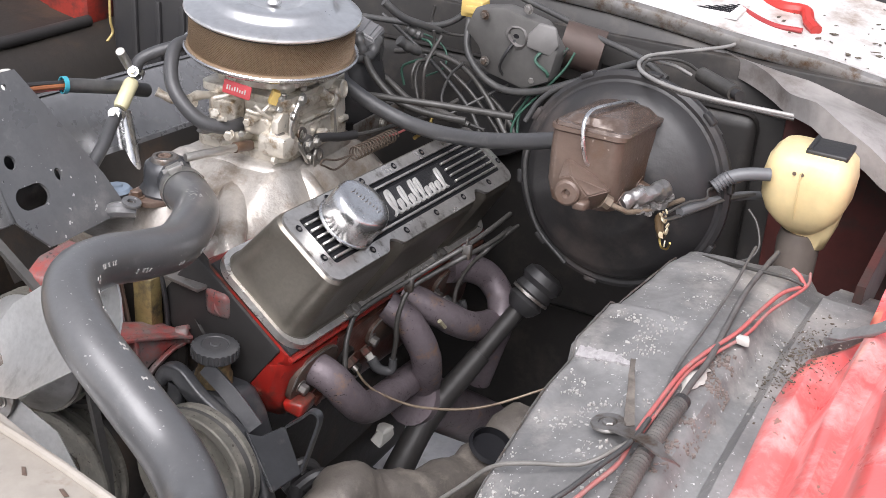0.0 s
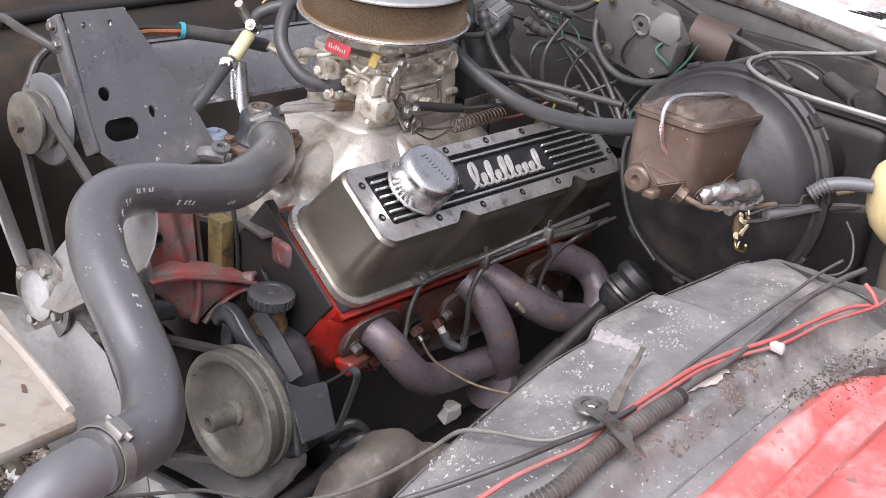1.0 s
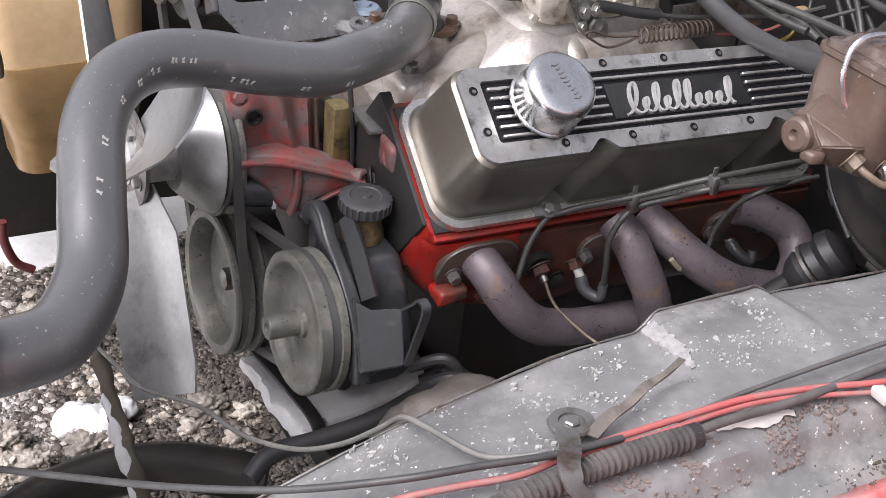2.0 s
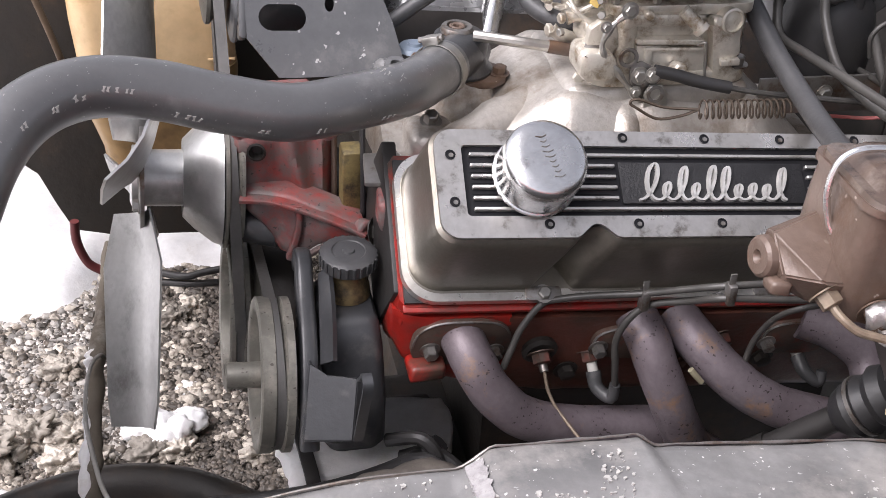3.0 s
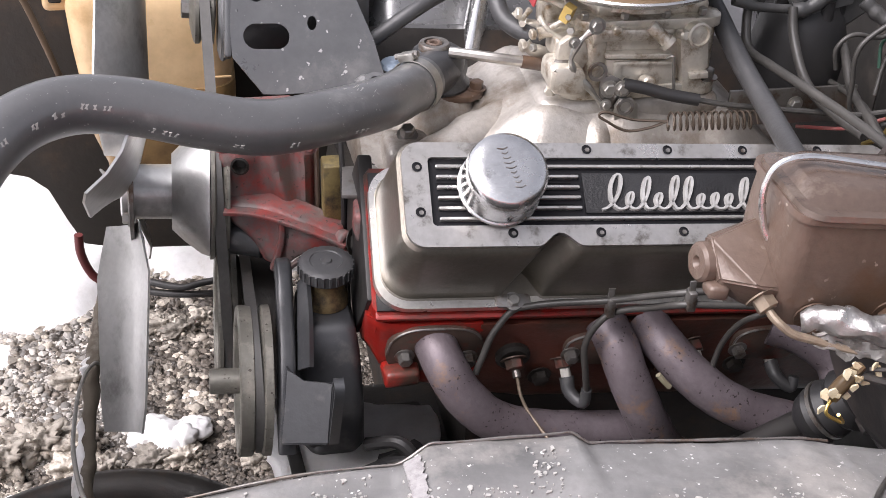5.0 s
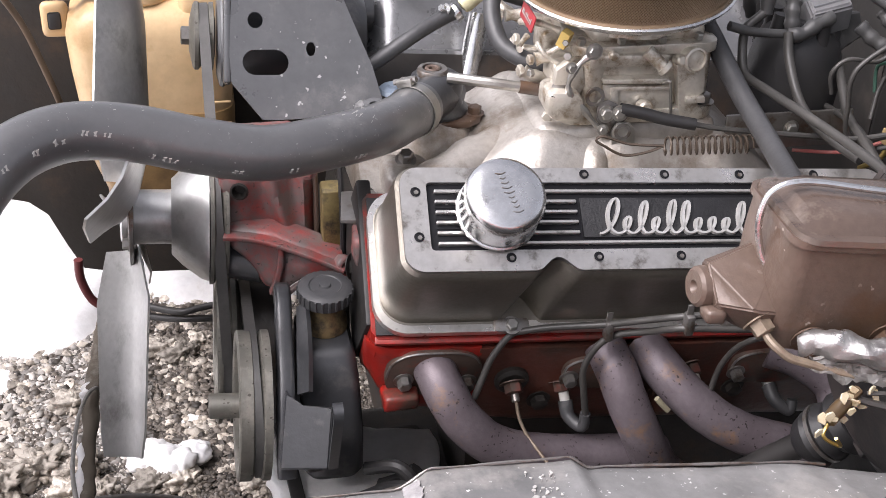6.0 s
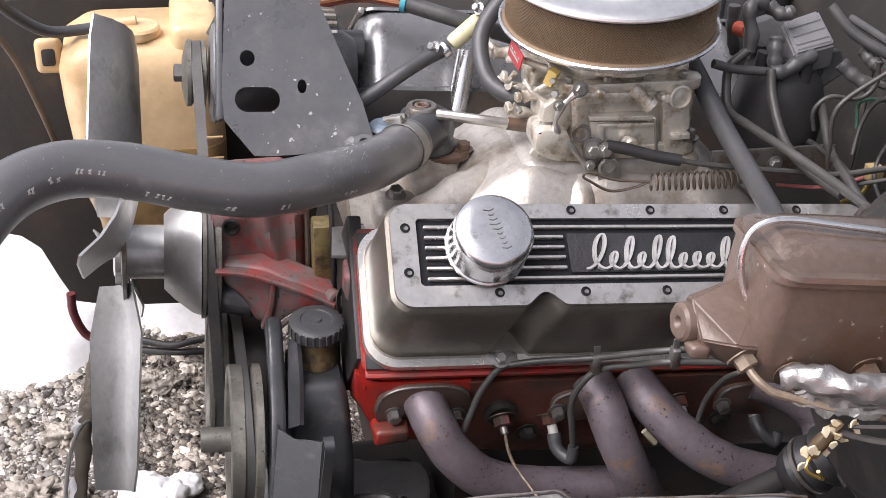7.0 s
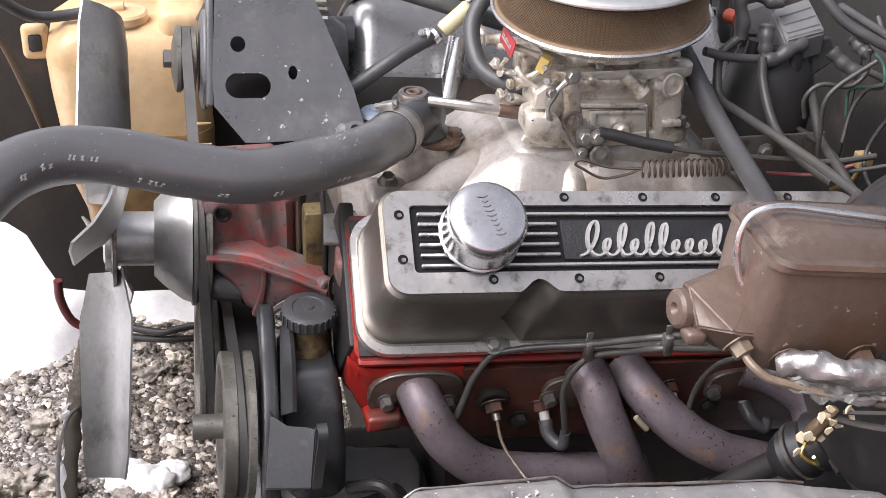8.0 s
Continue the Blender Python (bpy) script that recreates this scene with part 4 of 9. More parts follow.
# worn white printing: groups of short strokes along the hose, and pale scuffs on its crown
for s0, k0, way in ((0.120, 3, -0.78), (0.192, 2, -0.72), (0.235, 2, -0.66), (0.290, 4, -0.62), (0.355, 5, -0.1), (0.405, 2, -0.35), (0.432, 2, -0.5), (0.470, 2, -0.45), (0.520, 2, -0.2), (0.565, 2, 0.0)):
    for k in range(k0):
        want = s0 + 0.0068 * k
        i = min(range(len(line) - 1), key=lambda j: abs(arc[j] - want))
        p, d = line[i], (line[i + 1] - line[i]).normalized()
        out = (Vector((-0.55, -0.92, 1.43)) - p).normalized()
        out = (out - d * out.dot(d)).normalized()
        nrm = (out * math.sqrt(1 - way * way) + d.cross(out) * way).normalized()
        m = Matrix((d, nrm.cross(d), nrm)).transposed().to_4x4()
        m.translation = p + nrm * 0.0253
        hgt = random.uniform(0.0018, 0.0028)
        wid = random.uniform(0.0012, 0.0024)
        b = prism([(-wid, -hgt), (wid * random.uniform(0.2, 1), -hgt * 0.9), (wid * 0.4, 0.0), (wid, hgt * random.uniform(0.5, 1)), (-wid * 0.5, hgt), (-wid * 0.3, 0.0)], -0.0004, 0.0005, m @ Matrix.Rotation(random.uniform(-0.4, 0.4), 4, "Z"), 0)
        part("printed_mark", b, WHITEMARK, hose, "worn white printed stroke")
b = bmesh.new()
for k in range(34):
    want = random.gauss(0.118, 0.020) if k < 24 else random.uniform(0.18, 0.62)
    i = min(range(len(line) - 1), key=lambda j: abs(arc[j] - want))
    p, d = line[i], (line[i + 1] - line[i]).normalized()
    out = (Vector((0, 0, 1)) - d * d.z).normalized()
    way = random.gauss(0.1, 0.3)
    nrm = (out * math.cos(way) + d.cross(out) * math.sin(way)).normalized()
    m = Matrix((d, nrm.cross(d), nrm)).transposed().to_4x4()
    m.translation = p + nrm * 0.0251
    a_ = random.uniform(0.0012, 0.0036) if k < 24 else random.uniform(0.0008, 0.0016)
    prism([(-a_, -0.0003), (a_, -0.0002), (a_ * 0.8, 0.0003), (-a_ * 0.7, 0.0004)], -0.0006, 0.0004, m @ Matrix.Rotation(random.gauss(0.55, 0.12), 4, "Z"), 0, b)
tagged(part("scuffs", b, WHITEMARK, hose, "fine pale scuffs on the crown"), kind="stuff")

def clamp(at, axis, r, parent=None, name="hose_clamp"):
    """A worm-drive clamp round a hose."""
    m = axis_matrix(at, axis)
    b = lathe([(r, -0.006), (r + 0.0012, -0.006), (r + 0.0012, 0.006), (r, 0.006)], m, 32, None, True)
    t = thing(name, Matrix.Translation(at), "bright steel worm-drive hose clamp", "hose clamp", "hose clamps")
    part("band", b, ZINC, t)
    s = m @ Matrix.Rotation(radians(70), 4, "Z") @ Matrix.Translation((r + 0.004, 0, 0))
    b = box((-0.004, -0.009, -0.0065), (0.004, 0.009, 0.0065), s, 0.0015)
    part("screw_housing", b, ZINC, t)
    part("screw", rod(s @ Vector((0.001, -0.014, 0)), s @ Vector((0.001, 0.012, 0)), 0.0032, 8), STEEL, t)
    return t


clamp(Vector((-0.127, 0.2345, 0.888)), Vector(HOSE[0]) - Vector(HOSE[1]), 0.0262)
clamp(Vector((-0.652, -0.1695, 0.8895)), Vector(HOSE[-1]) - Vector(HOSE[-2]), 0.0262)

neck = thing("thermostat_housing", (-0.095, 0.28, 0.865), "dark weathered thermostat housing with a brass sensor", "thermostat housing")
part("outlet", tube([(-0.084, 0.292, 0.884), (-0.096, 0.276, 0.885), (-0.106, 0.262, 0.886), (-0.122, 0.241, 0.888)], 0.0238, 20, 5), PUMP, neck)
bm = lathe([(0.034, -0.002), (0.0345, 0.004), (0.0295, 0.010), (0.0285, 0.018), (0.0288, 0.030), (0.0265, 0.037), (0.021, 0.041), (0, 0.041)], Matrix.Translation((-0.096, 0.284, 0.864)), 32)
rough_up(bm, 0.0008, 60)
part("domed_body", bm, PUMP, neck, "dark grey domed casting")
bm = prism([(-0.050, -0.012), (-0.036, -0.026), (-0.010, -0.034), (0.018, -0.032), (0.040, -0.020), (0.050, -0.006), (0.050, 0.012), (0.036, 0.024), (0.010, 0.034), (-0.020, 0.032), (-0.042, 0.020), (-0.050, 0.006)], 0, 0.008, Matrix.Translation((-0.096, 0.284, 0.857)) @ Matrix.Rotation(radians(-24), 4, "Z"), 0.002)
part("flange", rough_up(bm, 0.001, 60), RUSTY, neck, "rust-stained flange")
for s_ in (-1, 1):
    part("flange_bolt", bolt((-0.096 + 0.039 * s_, 0.284 - 0.0165 * s_, 0.865), (0, 0, 1), 0.0072, 0.008), RUSTY, neck, "rusty flange bolt")
part("top_boss", lathe([(0.0165, 0), (0.0165, 0.010), (0.0150, 0.0125), (0.0105, 0.0130), (0.0095, 0.0085), (0, 0.0085)], Matrix.Translation((-0.100, 0.284, 0.899)), 24), STEEL, neck, "threaded top boss")
part("pipe_plug", lathe([(0.0085, 0.0), (0.0085, 0.0055), (0.0065, 0.0065), (0.0045, 0.0055), (0.0035, 0.002), (0, 0.002)], Matrix.Translation((-0.100, 0.284, 0.906)), 8), RUSTY, neck, "brown plug screwed into the boss")
snr = thing("temperature_sender", (-0.131, 0.335, 0.84), "blue-topped round sender on the intake manifold", "sensor")
part("sender_body", lathe([(0.016, 0), (0.018, 0.02), (0.02, 0.028), (0.0, 0.028)], Matrix.Translation((-0.131, 0.335, 0.836)), 20), PUMP, snr)
part("sender_top", lathe([(0.019, 0.028), (0.016, 0.032), (0.008, 0.033), (0.007, 0.036), (0, 0.036)], Matrix.Translation((-0.131, 0.335, 0.836)), 20), mat("pale_blue_plastic", (0.20, 0.25, 0.31), (0.13, 0.16, 0.20), 0.5), snr, "pale blue plastic top")

# water pump
def bar(path, w, d, side, steps=6):
    """A cast bar with rounded edges swept along a smooth line; side: the way its width lies."""
    ln_ = spline(path, steps)
    rings = []
    for i, p in enumerate(ln_):
        run = (ln_[min(i + 1, len(ln_) - 1)] - ln_[max(i - 1, 0)]).normalized()
        sx = (Vector(side) - run * run.dot(Vector(side))).normalized()
        sy = run.cross(sx)
        k = i / (len(ln_) - 1)
        ww, dd = (w(k) if callable(w) else w), (d(k) if callable(d) else d)
        r = 0.26 * min(ww, dd)
        rings.append([tuple(p + sx * a_ + sy * b_) for a_, b_ in ring_rect(-ww / 2, ww / 2, -dd / 2, dd / 2, r, 3)])
    return loft(rings)


wp = thing("water_pump", (-0.27, 0.27, 0.7), "greasy faded-red cast water pump", "water pump")
FA = Vector((-0.335, 0.283, 0.752))
bm = lathe([(0.0, -0.10), (0.034, -0.10), (0.036, -0.085), (0.036, -0.055), (0.034, -0.04), (0.032, -0.02), (0.028, 0.0), (0.022, 0.012), (0, 0.012)], axis_matrix(FA + EX * 0.01, -EX), 30)
rough_up(bm, 0.002, 25)
part("pump_body", bm, REDOLD, wp, angle=60)


def relief(poly, depth, thick, bumps, k=9, n=84):
    """A cast face from an outline in x and z: depth gives y there, bumps what stands out of it; its rim is rounded."""
    pts = [Vector((x, z)) for x, z in poly]
    run = [0.0]
    for a_, b_ in zip(pts, pts[1:] + pts[:1]):
        run.append(run[-1] + (b_ - a_).length)
    edge = []
    for i in range(n):
        want = run[-1] * i / n
        j = max(q for q in range(len(pts)) if run[q] <= want)
        edge.append(pts[j].lerp(pts[(j + 1) % len(pts)], (want - run[j]) / (run[j + 1] - run[j])))
    c = sum(edge, Vector((0, 0))) / n
    rings = [[(e.x, depth(e.x, e.y) + thick, e.y) for e in edge]]
    for i in range(k):
        s_ = 1.0 - i / k
        ring = []
        for e in edge:
            q = c + (e - c) * s_
            y = depth(q.x, q.y) - bumps(q.x, q.y) + 0.006 * max(0.0, (s_ - 0.8) / 0.2) ** 2
            ring.append((q.x, y + 0.0016 * noise.noise(Vector((q.x * 70, q.y * 70, 1.0))), q.y))
        rings.append(ring)
    return loft(rings)


def ridge(x, z, a_, b_, w, h):
    """A rounded rib from a to b, as height over a face."""
    p, q = Vector(a_), Vector(b_)
    t = max(0.0, min(1.0, (Vector((x, z)) - p).dot(q - p) / (q - p).length_squared))
    return h * math.exp(-((Vector((x, z)) - p.lerp(q, t)).length / w) ** 2)


part("upper_housing", relief([(-0.326, 0.760), (-0.325, 0.842), (-0.300, 0.852), (-0.248, 0.850), (-0.232, 0.838), (-0.229, 0.800), (-0.230, 0.735), (-0.268, 0.728), (-0.320, 0.742)], lambda x, z: 0.243 + 0.10 * (x + 0.27) + 0.15 * (z - 0.79), 0.05,
                             lambda x, z: ridge(x, z, (-0.255, 0.745), (-0.278, 0.845), 0.009, 0.013) + ridge(x, z, (-0.240, 0.74), (-0.238, 0.84), 0.006, 0.008) + 0.010 * math.exp(-((x + 0.305) / 0.014) ** 2 - ((z - 0.812) / 0.014) ** 2)), REDOLD, wp, angle=70)
part("cover_seam", tube([(-0.228, 0.252, 0.838), (-0.2265, 0.250, 0.80), (-0.2275, 0.238, 0.742)], 0.003, 8, 5), RUSTY, wp)
ARM = [(-0.322, 0.772), (-0.275, 0.771), (-0.240, 0.762), (-0.206, 0.752), (-0.203, 0.742), (-0.222, 0.738), (-0.250, 0.724), (-0.268, 0.708), (-0.286, 0.712), (-0.300, 0.736), (-0.318, 0.752)]
arm_y = lambda x, z: 0.206 - 0.42 * max(0.0, x + 0.285) - 0.20 * min(0.0, x + 0.285) + 0.25 * (z - 0.745)
part("lower_arm", relief(ARM, arm_y, 0.04, lambda x, z: 0.004 * math.exp(-((x + 0.245) / 0.012) ** 2 - ((z - 0.738) / 0.010) ** 2)), REDOLD, wp, angle=40)
def rib(name, line_, w, d):
    """A thin cast rib standing out of the arm's face."""
    b = bar([(x, arm_y(x, z) - 0.35 * d, z) for x, z in line_], d, w, (0, 1, 0), 5)
    part(name, rough_up(b, 0.0007, 90), REDOLD, wp, angle=50)
rib("top_rib", [(-0.324, 0.768), (-0.298, 0.7675), (-0.272, 0.764), (-0.238, 0.7565), (-0.205, 0.747)], 0.0045, 0.014)
rib("web_rib", [(-0.268, 0.765), (-0.269, 0.745), (-0.273, 0.726), (-0.279, 0.710)], 0.006, 0.011)
rib("edge_rib", [(-0.206, 0.742), (-0.228, 0.736), (-0.252, 0.722), (-0.268, 0.707)], 0.004, 0.007)
part("arm_tip", rough_up(lathe([(0.0, -0.012), (0.011, -0.012), (0.011, 0.003), (0.0095, 0.005), (0.006, 0.005), (0.005, 0.002), (0, 0.002)], axis_matrix((-0.205, 0.172, 0.748), (0.25, -0.9, 0.3)), 18), 0.0008, 60), REDOLD, wp, "", angle=60)
part("pump_snout", rod((-0.345, 0.262, 0.742), (-0.262, 0.255, 0.742), 0.019, 20), GRIME, wp, "dark bearing snout behind the pulley")
part("tip_nut", bolt((-0.198, 0.160, 0.754), (0.7, -0.5, 0.3), 0.011, 0.010), GRIME, wp)
part("boss_hole", lathe([(0.0085, 0.0), (0.0095, 0.003), (0.0075, 0.004), (0.005, -0.004), (0, -0.004)], axis_matrix((-0.305, 0.228, 0.812), (-0.2, -1, 0.1)), 20), GRIME, wp, "dark threaded hole")
for at in ((-0.321, 0.226, 0.838), (-0.236, 0.226, 0.832)):
    part("pump_bolt", bolt(at, (-0.2, -1, 0.2), 0.007, 0.006), REDOLD, wp)
part("lower_spigot", rod((-0.335, 0.242, 0.727), (-0.285, 0.225, 0.724), 0.020, 18), PUMP, wp)

# pulley, clutch hub and fan on the pump's shaft
AX = -EX
pul = thing("water_pump_pulley", FA, "dished grey steel water pump pulley", "pulley", "pulleys")
part("sheave", lathe([(0.0, 0.006), (0.055, 0.006), (0.068, 0.002), (0.0725, 0.003), (0.0725, -0.001), (0.064, -0.007), (0.0725, -0.013), (0.0725, -0.016), (0.066, -0.016), (0.06, -0.012), (0, -0.012)], axis_matrix(FA, AX), 48), PULLEY, pul)
part("dish", lathe([(0.069, 0.004), (0.066, 0.012), (0.052, 0.030), (0.044, 0.038), (0.04, 0.042), (0, 0.042)], axis_matrix(FA, AX), 48), ALUFAN, pul, "pale worn conical dish")
fan = thing("cooling_fan", FA + AX * 0.045, "four-bladed grey metal cooling fan at rest", "fan")
part("spacer", lathe([(0.0, 0), (0.029, 0), (0.029, 0.05), (0.024, 0.052), (0, 0.052)], axis_matrix(FA + AX * 0.042, AX), 28), ALUFAN, fan, "pale turned spacer")
part("hub", lathe([(0.0, 0), (0.052, 0), (0.052, 0.004), (0.03, 0.006), (0.018, 0.012), (0, 0.012)], axis_matrix(FA + AX * 0.080, AX), 28), STEEL, fan)
for k in range(4):
    a = radians(52 + 90 * k)
    d = (Vector((0, -1, 0)) * math.cos(a) - EZ * math.sin(a)).normalized()
    w = AX.cross(d)
    b = bmesh.new()
    rings = []
    for i in range(9):
        t = i / 8
        r = 0.035 + 0.215 * t
        half = 0.030 + 0.022 * min(1, t * 4) - (0.006 if i == 8 else 0)
        tw = radians(-34 + 8 * t)
        dirw = (w * math.cos(tw) + AX * math.sin(tw)).normalized()
        nrm = d.cross(dirw)
        c = FA + AX * 0.082 + d * r
        ring = []
        for s in (-1, -0.5, 0, 0.5, 1):
            ring.append(c + dirw * half * s + nrm * (0.011 * s * s))
        ring += [p + nrm * 0.0024 for p in ring[::-1]]
        rings.append([tuple(p) for p in ring])
    loft(rings, None, b)
    part("blade", b, ALUFAN, fan, angle=50)
for k in range(4):
    a = radians(20 + 90 * k)
    at = FA + AX * 0.085 + (Vector((0, 1, 0)) * math.cos(a) + EZ * math.sin(a)) * 0.036
    part("fan_bolt", bolt(at, AX, 0.006, 0.006), ZINC, fan)

# crank pulley
CR = Vector((-0.33, 0.268, 0.590))
crp = thing("crankshaft_pulley", CR, "double-grooved steel crankshaft pulley", "pulley", "pulleys")
part("sheave", lathe([(0.0, -0.016), (0.05, -0.016), (0.066, -0.013), (0.070, 0.006), (0.073, 0.011), (0.083, 0.012), (0.0855, 0.010), (0.0855, 0.006), (0.074, 0.001), (0.0855, -0.004), (0.0855, -0.009), (0.074, -0.014), (0.0855, -0.020), (0.0855, -0.024), (0.06, -0.024), (0, -0.02)], axis_matrix(CR, AX), 48), PULLEY, crp)
part("hub_bolt", bolt(CR - AX * 0.016, AX, 0.013, 0.012), STEEL, crp)
part("damper", lathe([(0.0, -0.025), (0.085, -0.025), (0.087, -0.03), (0.087, -0.055), (0.07, -0.058), (0, -0.058)], axis_matrix(CR, AX), 40), GRIME, crp)

# power steering pump
PS = Vector((-0.324, 0.080, 0.656))
PB = Vector((-0.307, 0.098, 0.640))
psp = thing("power_steering_pump", (-0.24, 0.09, 0.56), "satin black power steering pump with a ribbed cap", "steering pump")
PA = -EX
pm = axis_matrix(PS, PA)
sh = part("pulley", lathe([(0.0, -0.012), (0.020, -0.012), (0.030, -0.0135), (0.050, -0.0135), (0.057, -0.009), (0.0605, -0.002), (0.064, 0.0), (0.0715, 0.0), (0.0735, -0.0015), (0.0735, -0.013), (0.0655, -0.0185), (0.0735, -0.024), (0.0735, -0.031), (0.069, -0.0315), (0.064, -0.024), (0, -0.020)], pm, 64), PULLEY, psp, "dusty deep-dished steel pulley")
part("hub_nut", lathe([(0.0165, -0.012), (0.0155, -0.008), (0.0125, -0.006), (0.0125, 0.024), (0.0115, 0.026), (0.0055, 0.026), (0.0045, 0.020), (0, 0.020)], pm, 24), PULLEY, sh, "bored hub end")
bm = bmesh.new()
rings = []
for z, x0, x1, y0, y1, r in ((0.580, -0.258, -0.206, 0.046, 0.14, 0.014), (0.592, -0.262, -0.203, 0.038, 0.145, 0.014), (0.64, -0.265, -0.203, 0.040, 0.148, 0.013), (0.69, -0.263, -0.205, 0.056, 0.150, 0.012), (0.712, -0.261, -0.208, 0.068, 0.150, 0.011), (0.718, -0.256, -0.212, 0.075, 0.147, 0.010)):
    rings.append([(x, y, z) for x, y in ring_rect(x0, x1, y0, y1, r, 5, 3, 3)])
loft(rings, None, bm)
part("reservoir", bm, PUMP, psp, angle=50)
NK = Vector((-0.2325, 0.113, 0.734))
ND = Vector((0.02, -0.06, 1.0)).normalized()
part("filler_neck", lathe([(0.0225, -0.014), (0.0215, -0.004), (0.0195, 0.0), (0.0185, 0.004), (0.0185, 0.024), (0, 0.024)], axis_matrix(NK, ND), 24), mat("tarnished_neck_brass", (0.30, 0.22, 0.11), (0.16, 0.11, 0.06), 0.45, 0.5, 90, 40, 0.2, stain=(0.05, 0.045, 0.04), stain_amt=0.5, stain_at=40), psp, "tarnished brass-coloured neck")
cp = part("filler_cap", lathe([(0.0252, 0.019), (0.0262, 0.021), (0.0262, 0.032), (0.0225, 0.0345), (0.016, 0.0348), (0.015, 0.0338), (0.006, 0.0338), (0.005, 0.0355), (0, 0.0355)], axis_matrix(NK, ND), 40), RUBBER, psp, "dusty black ribbed cap")
for k in range(24):
    a = 2 * math.pi * k / 24
    m = axis_matrix(NK, ND) @ Matrix.Rotation(a, 4, "Z") @ Matrix.Translation((0.0264, 0, 0.0265))
    part("rib", box((-0.0008, -0.0014, -0.0055), (0.0011, 0.0014, 0.0055), m, 0.0004, 1), RUBBER, cp)
# mounting bracket: a sloping arm, a front plate and a strap loop
def ribbon(left, right, thick, steps=6):
    """A bent flat strip between two edges."""
    a, b = spline(left, steps), spline(right, steps)
    rings = []
    for i, (p, q) in enumerate(zip(a, b)):
        run = (a[min(i + 1, len(a) - 1)] - a[max(i - 1, 0)]).normalized()
        n_ = (q - p).cross(run).normalized() * thick
        rings.append([tuple(p), tuple(q), tuple(q + n_), tuple(p + n_)])
    return loft(rings)
part("bracket_arm", bar([(-0.2725, 0.156, 0.726), (-0.2720, 0.146, 0.740), (-0.2720, 0.130, 0.742), (-0.2735, 0.104, 0.722), (-0.2755, 0.068, 0.704), (-0.2780, 0.040, 0.686), (-0.2800, 0.018, 0.660), (-0.2810, 0.006, 0.625)], lambda k: 0.015 + 0.003 * k, lambda k: 0.016 + 0.030 * k * (1 - k), EX), PUMP, psp, "sloping black cast bracket arm", angle=60)
part("arm_brace", bar([(-0.273, 0.134, 0.730), (-0.273, 0.136, 0.690), (-0.273, 0.130, 0.630)], 0.010, 0.020, EX), PUMP, psp)
part("pump_body", lathe([(0.0, -0.026), (0.045, -0.026), (0.052, -0.032), (0.054, -0.060), (0.050, -0.075), (0, -0.078)], axis_matrix(PB, PA), 32), GRIME, psp, "dark greasy pump body")
part("bracket_fin", ribbon([(-0.2600, 0.112, 0.744), (-0.2635, 0.075, 0.722), (-0.267, 0.040, 0.694)], [(-0.2560, 0.114, 0.743), (-0.2595, 0.077, 0.720), (-0.263, 0.042, 0.692)], -0.018), PUMP, psp, "thin inner fin")
q = [Vector(p) for p in [(-0.289, -0.008, 0.646), (-0.244, -0.016, 0.648), (-0.236, 0.012, 0.697), (-0.242, 0.014, 0.697), (-0.263, 0.025, 0.691), (-0.273, 0.030, 0.697), (-0.278, 0.036, 0.706)]]
bm = loft([[tuple(p) for p in q], [tuple(p + Vector((0, 0.005, -0.003))) for p in q]])
bmesh.ops.bevel(bm, geom=bm.edges[:], offset=0.0018, segments=3, affect="EDGES")
part("bracket_plate", bm, PUMP, psp, "flat black front plate")
part("plate_foot", rod((-0.262, 0.01, 0.655), (-0.25, 0.06, 0.60), 0.018, 12), PUMP, psp)
lp = [Vector(p) for p in [(-0.238, 0.012, 0.697), (-0.239, -0.008, 0.716), (-0.240, -0.022, 0.730), (-0.240, -0.034, 0.723), (-0.242, -0.026, 0.688), (-0.244, -0.014, 0.646)]]
part("strap_loop", ribbon(lp, [p + Vector((0.009, 0.0, 0.0)) for p in lp], 0.003), PUMP, psp, "bent strap loop")
part("pressure_hose", tube([(-0.20, 0.05, 0.585), (-0.17, 0.03, 0.60), (-0.155, 0.02, 0.575), (-0.165, 0.03, 0.53)], 0.007, 10), RUBDARK, psp)

# belts
def belt(name, pulleys, x, label, w=0.0055, t=0.008):
    """A V-belt round pulleys (y, z, radius), in a plane across the engine at x; they are given in turning order."""
    pts = []
    k = len(pulleys)
    for i in range(k):
        (y0, z0, r0), (y1, z1, r1), (yp, zp, rp) = pulleys[i], pulleys[(i + 1) % k], pulleys[i - 1]
        def tangent(a, b):
            dy, dz = b[0] - a[0], b[1] - a[1]
            d = math.hypot(dy, dz)
            base, off = math.atan2(dz, dy), math.acos(max(-1, min(1, (a[2] - b[2]) / d)))
            return base - off
        a_out = tangent((y0, z0, r0), (y1, z1, r1))
        a_in = tangent((yp, zp, rp), (y0, z0, r0))
        while a_out < a_in:
            a_out += 2 * math.pi
        steps = max(3, int((a_out - a_in) / 0.15))
        for s in range(steps + 1):
            a = a_in + (a_out - a_in) * s / steps
            pts.append((y0, z0, r0, a))
    rings = []
    for y, z, r, a in pts:
        c, s = math.cos(a), math.sin(a)
        zz = lambda rad: (y + rad * c, z + rad * s)
        (yi, zi), (yo, zo) = zz(r - t), zz(r)
        rings.append([(x - w * 0.6, yi, zi), (x + w * 0.6, yi, zi), (x + w, yo, zo), (x - w, yo, zo)])
    rings.append(rings[0])
    b = loft(rings, None, None, False, False)
    bmesh.ops.remove_doubles(b, verts=b.verts, dist=1e-5)
    return solid(name, b, BELT, (x, pulleys[0][0], pulleys[0][1]), label, "belt", "drive belts")


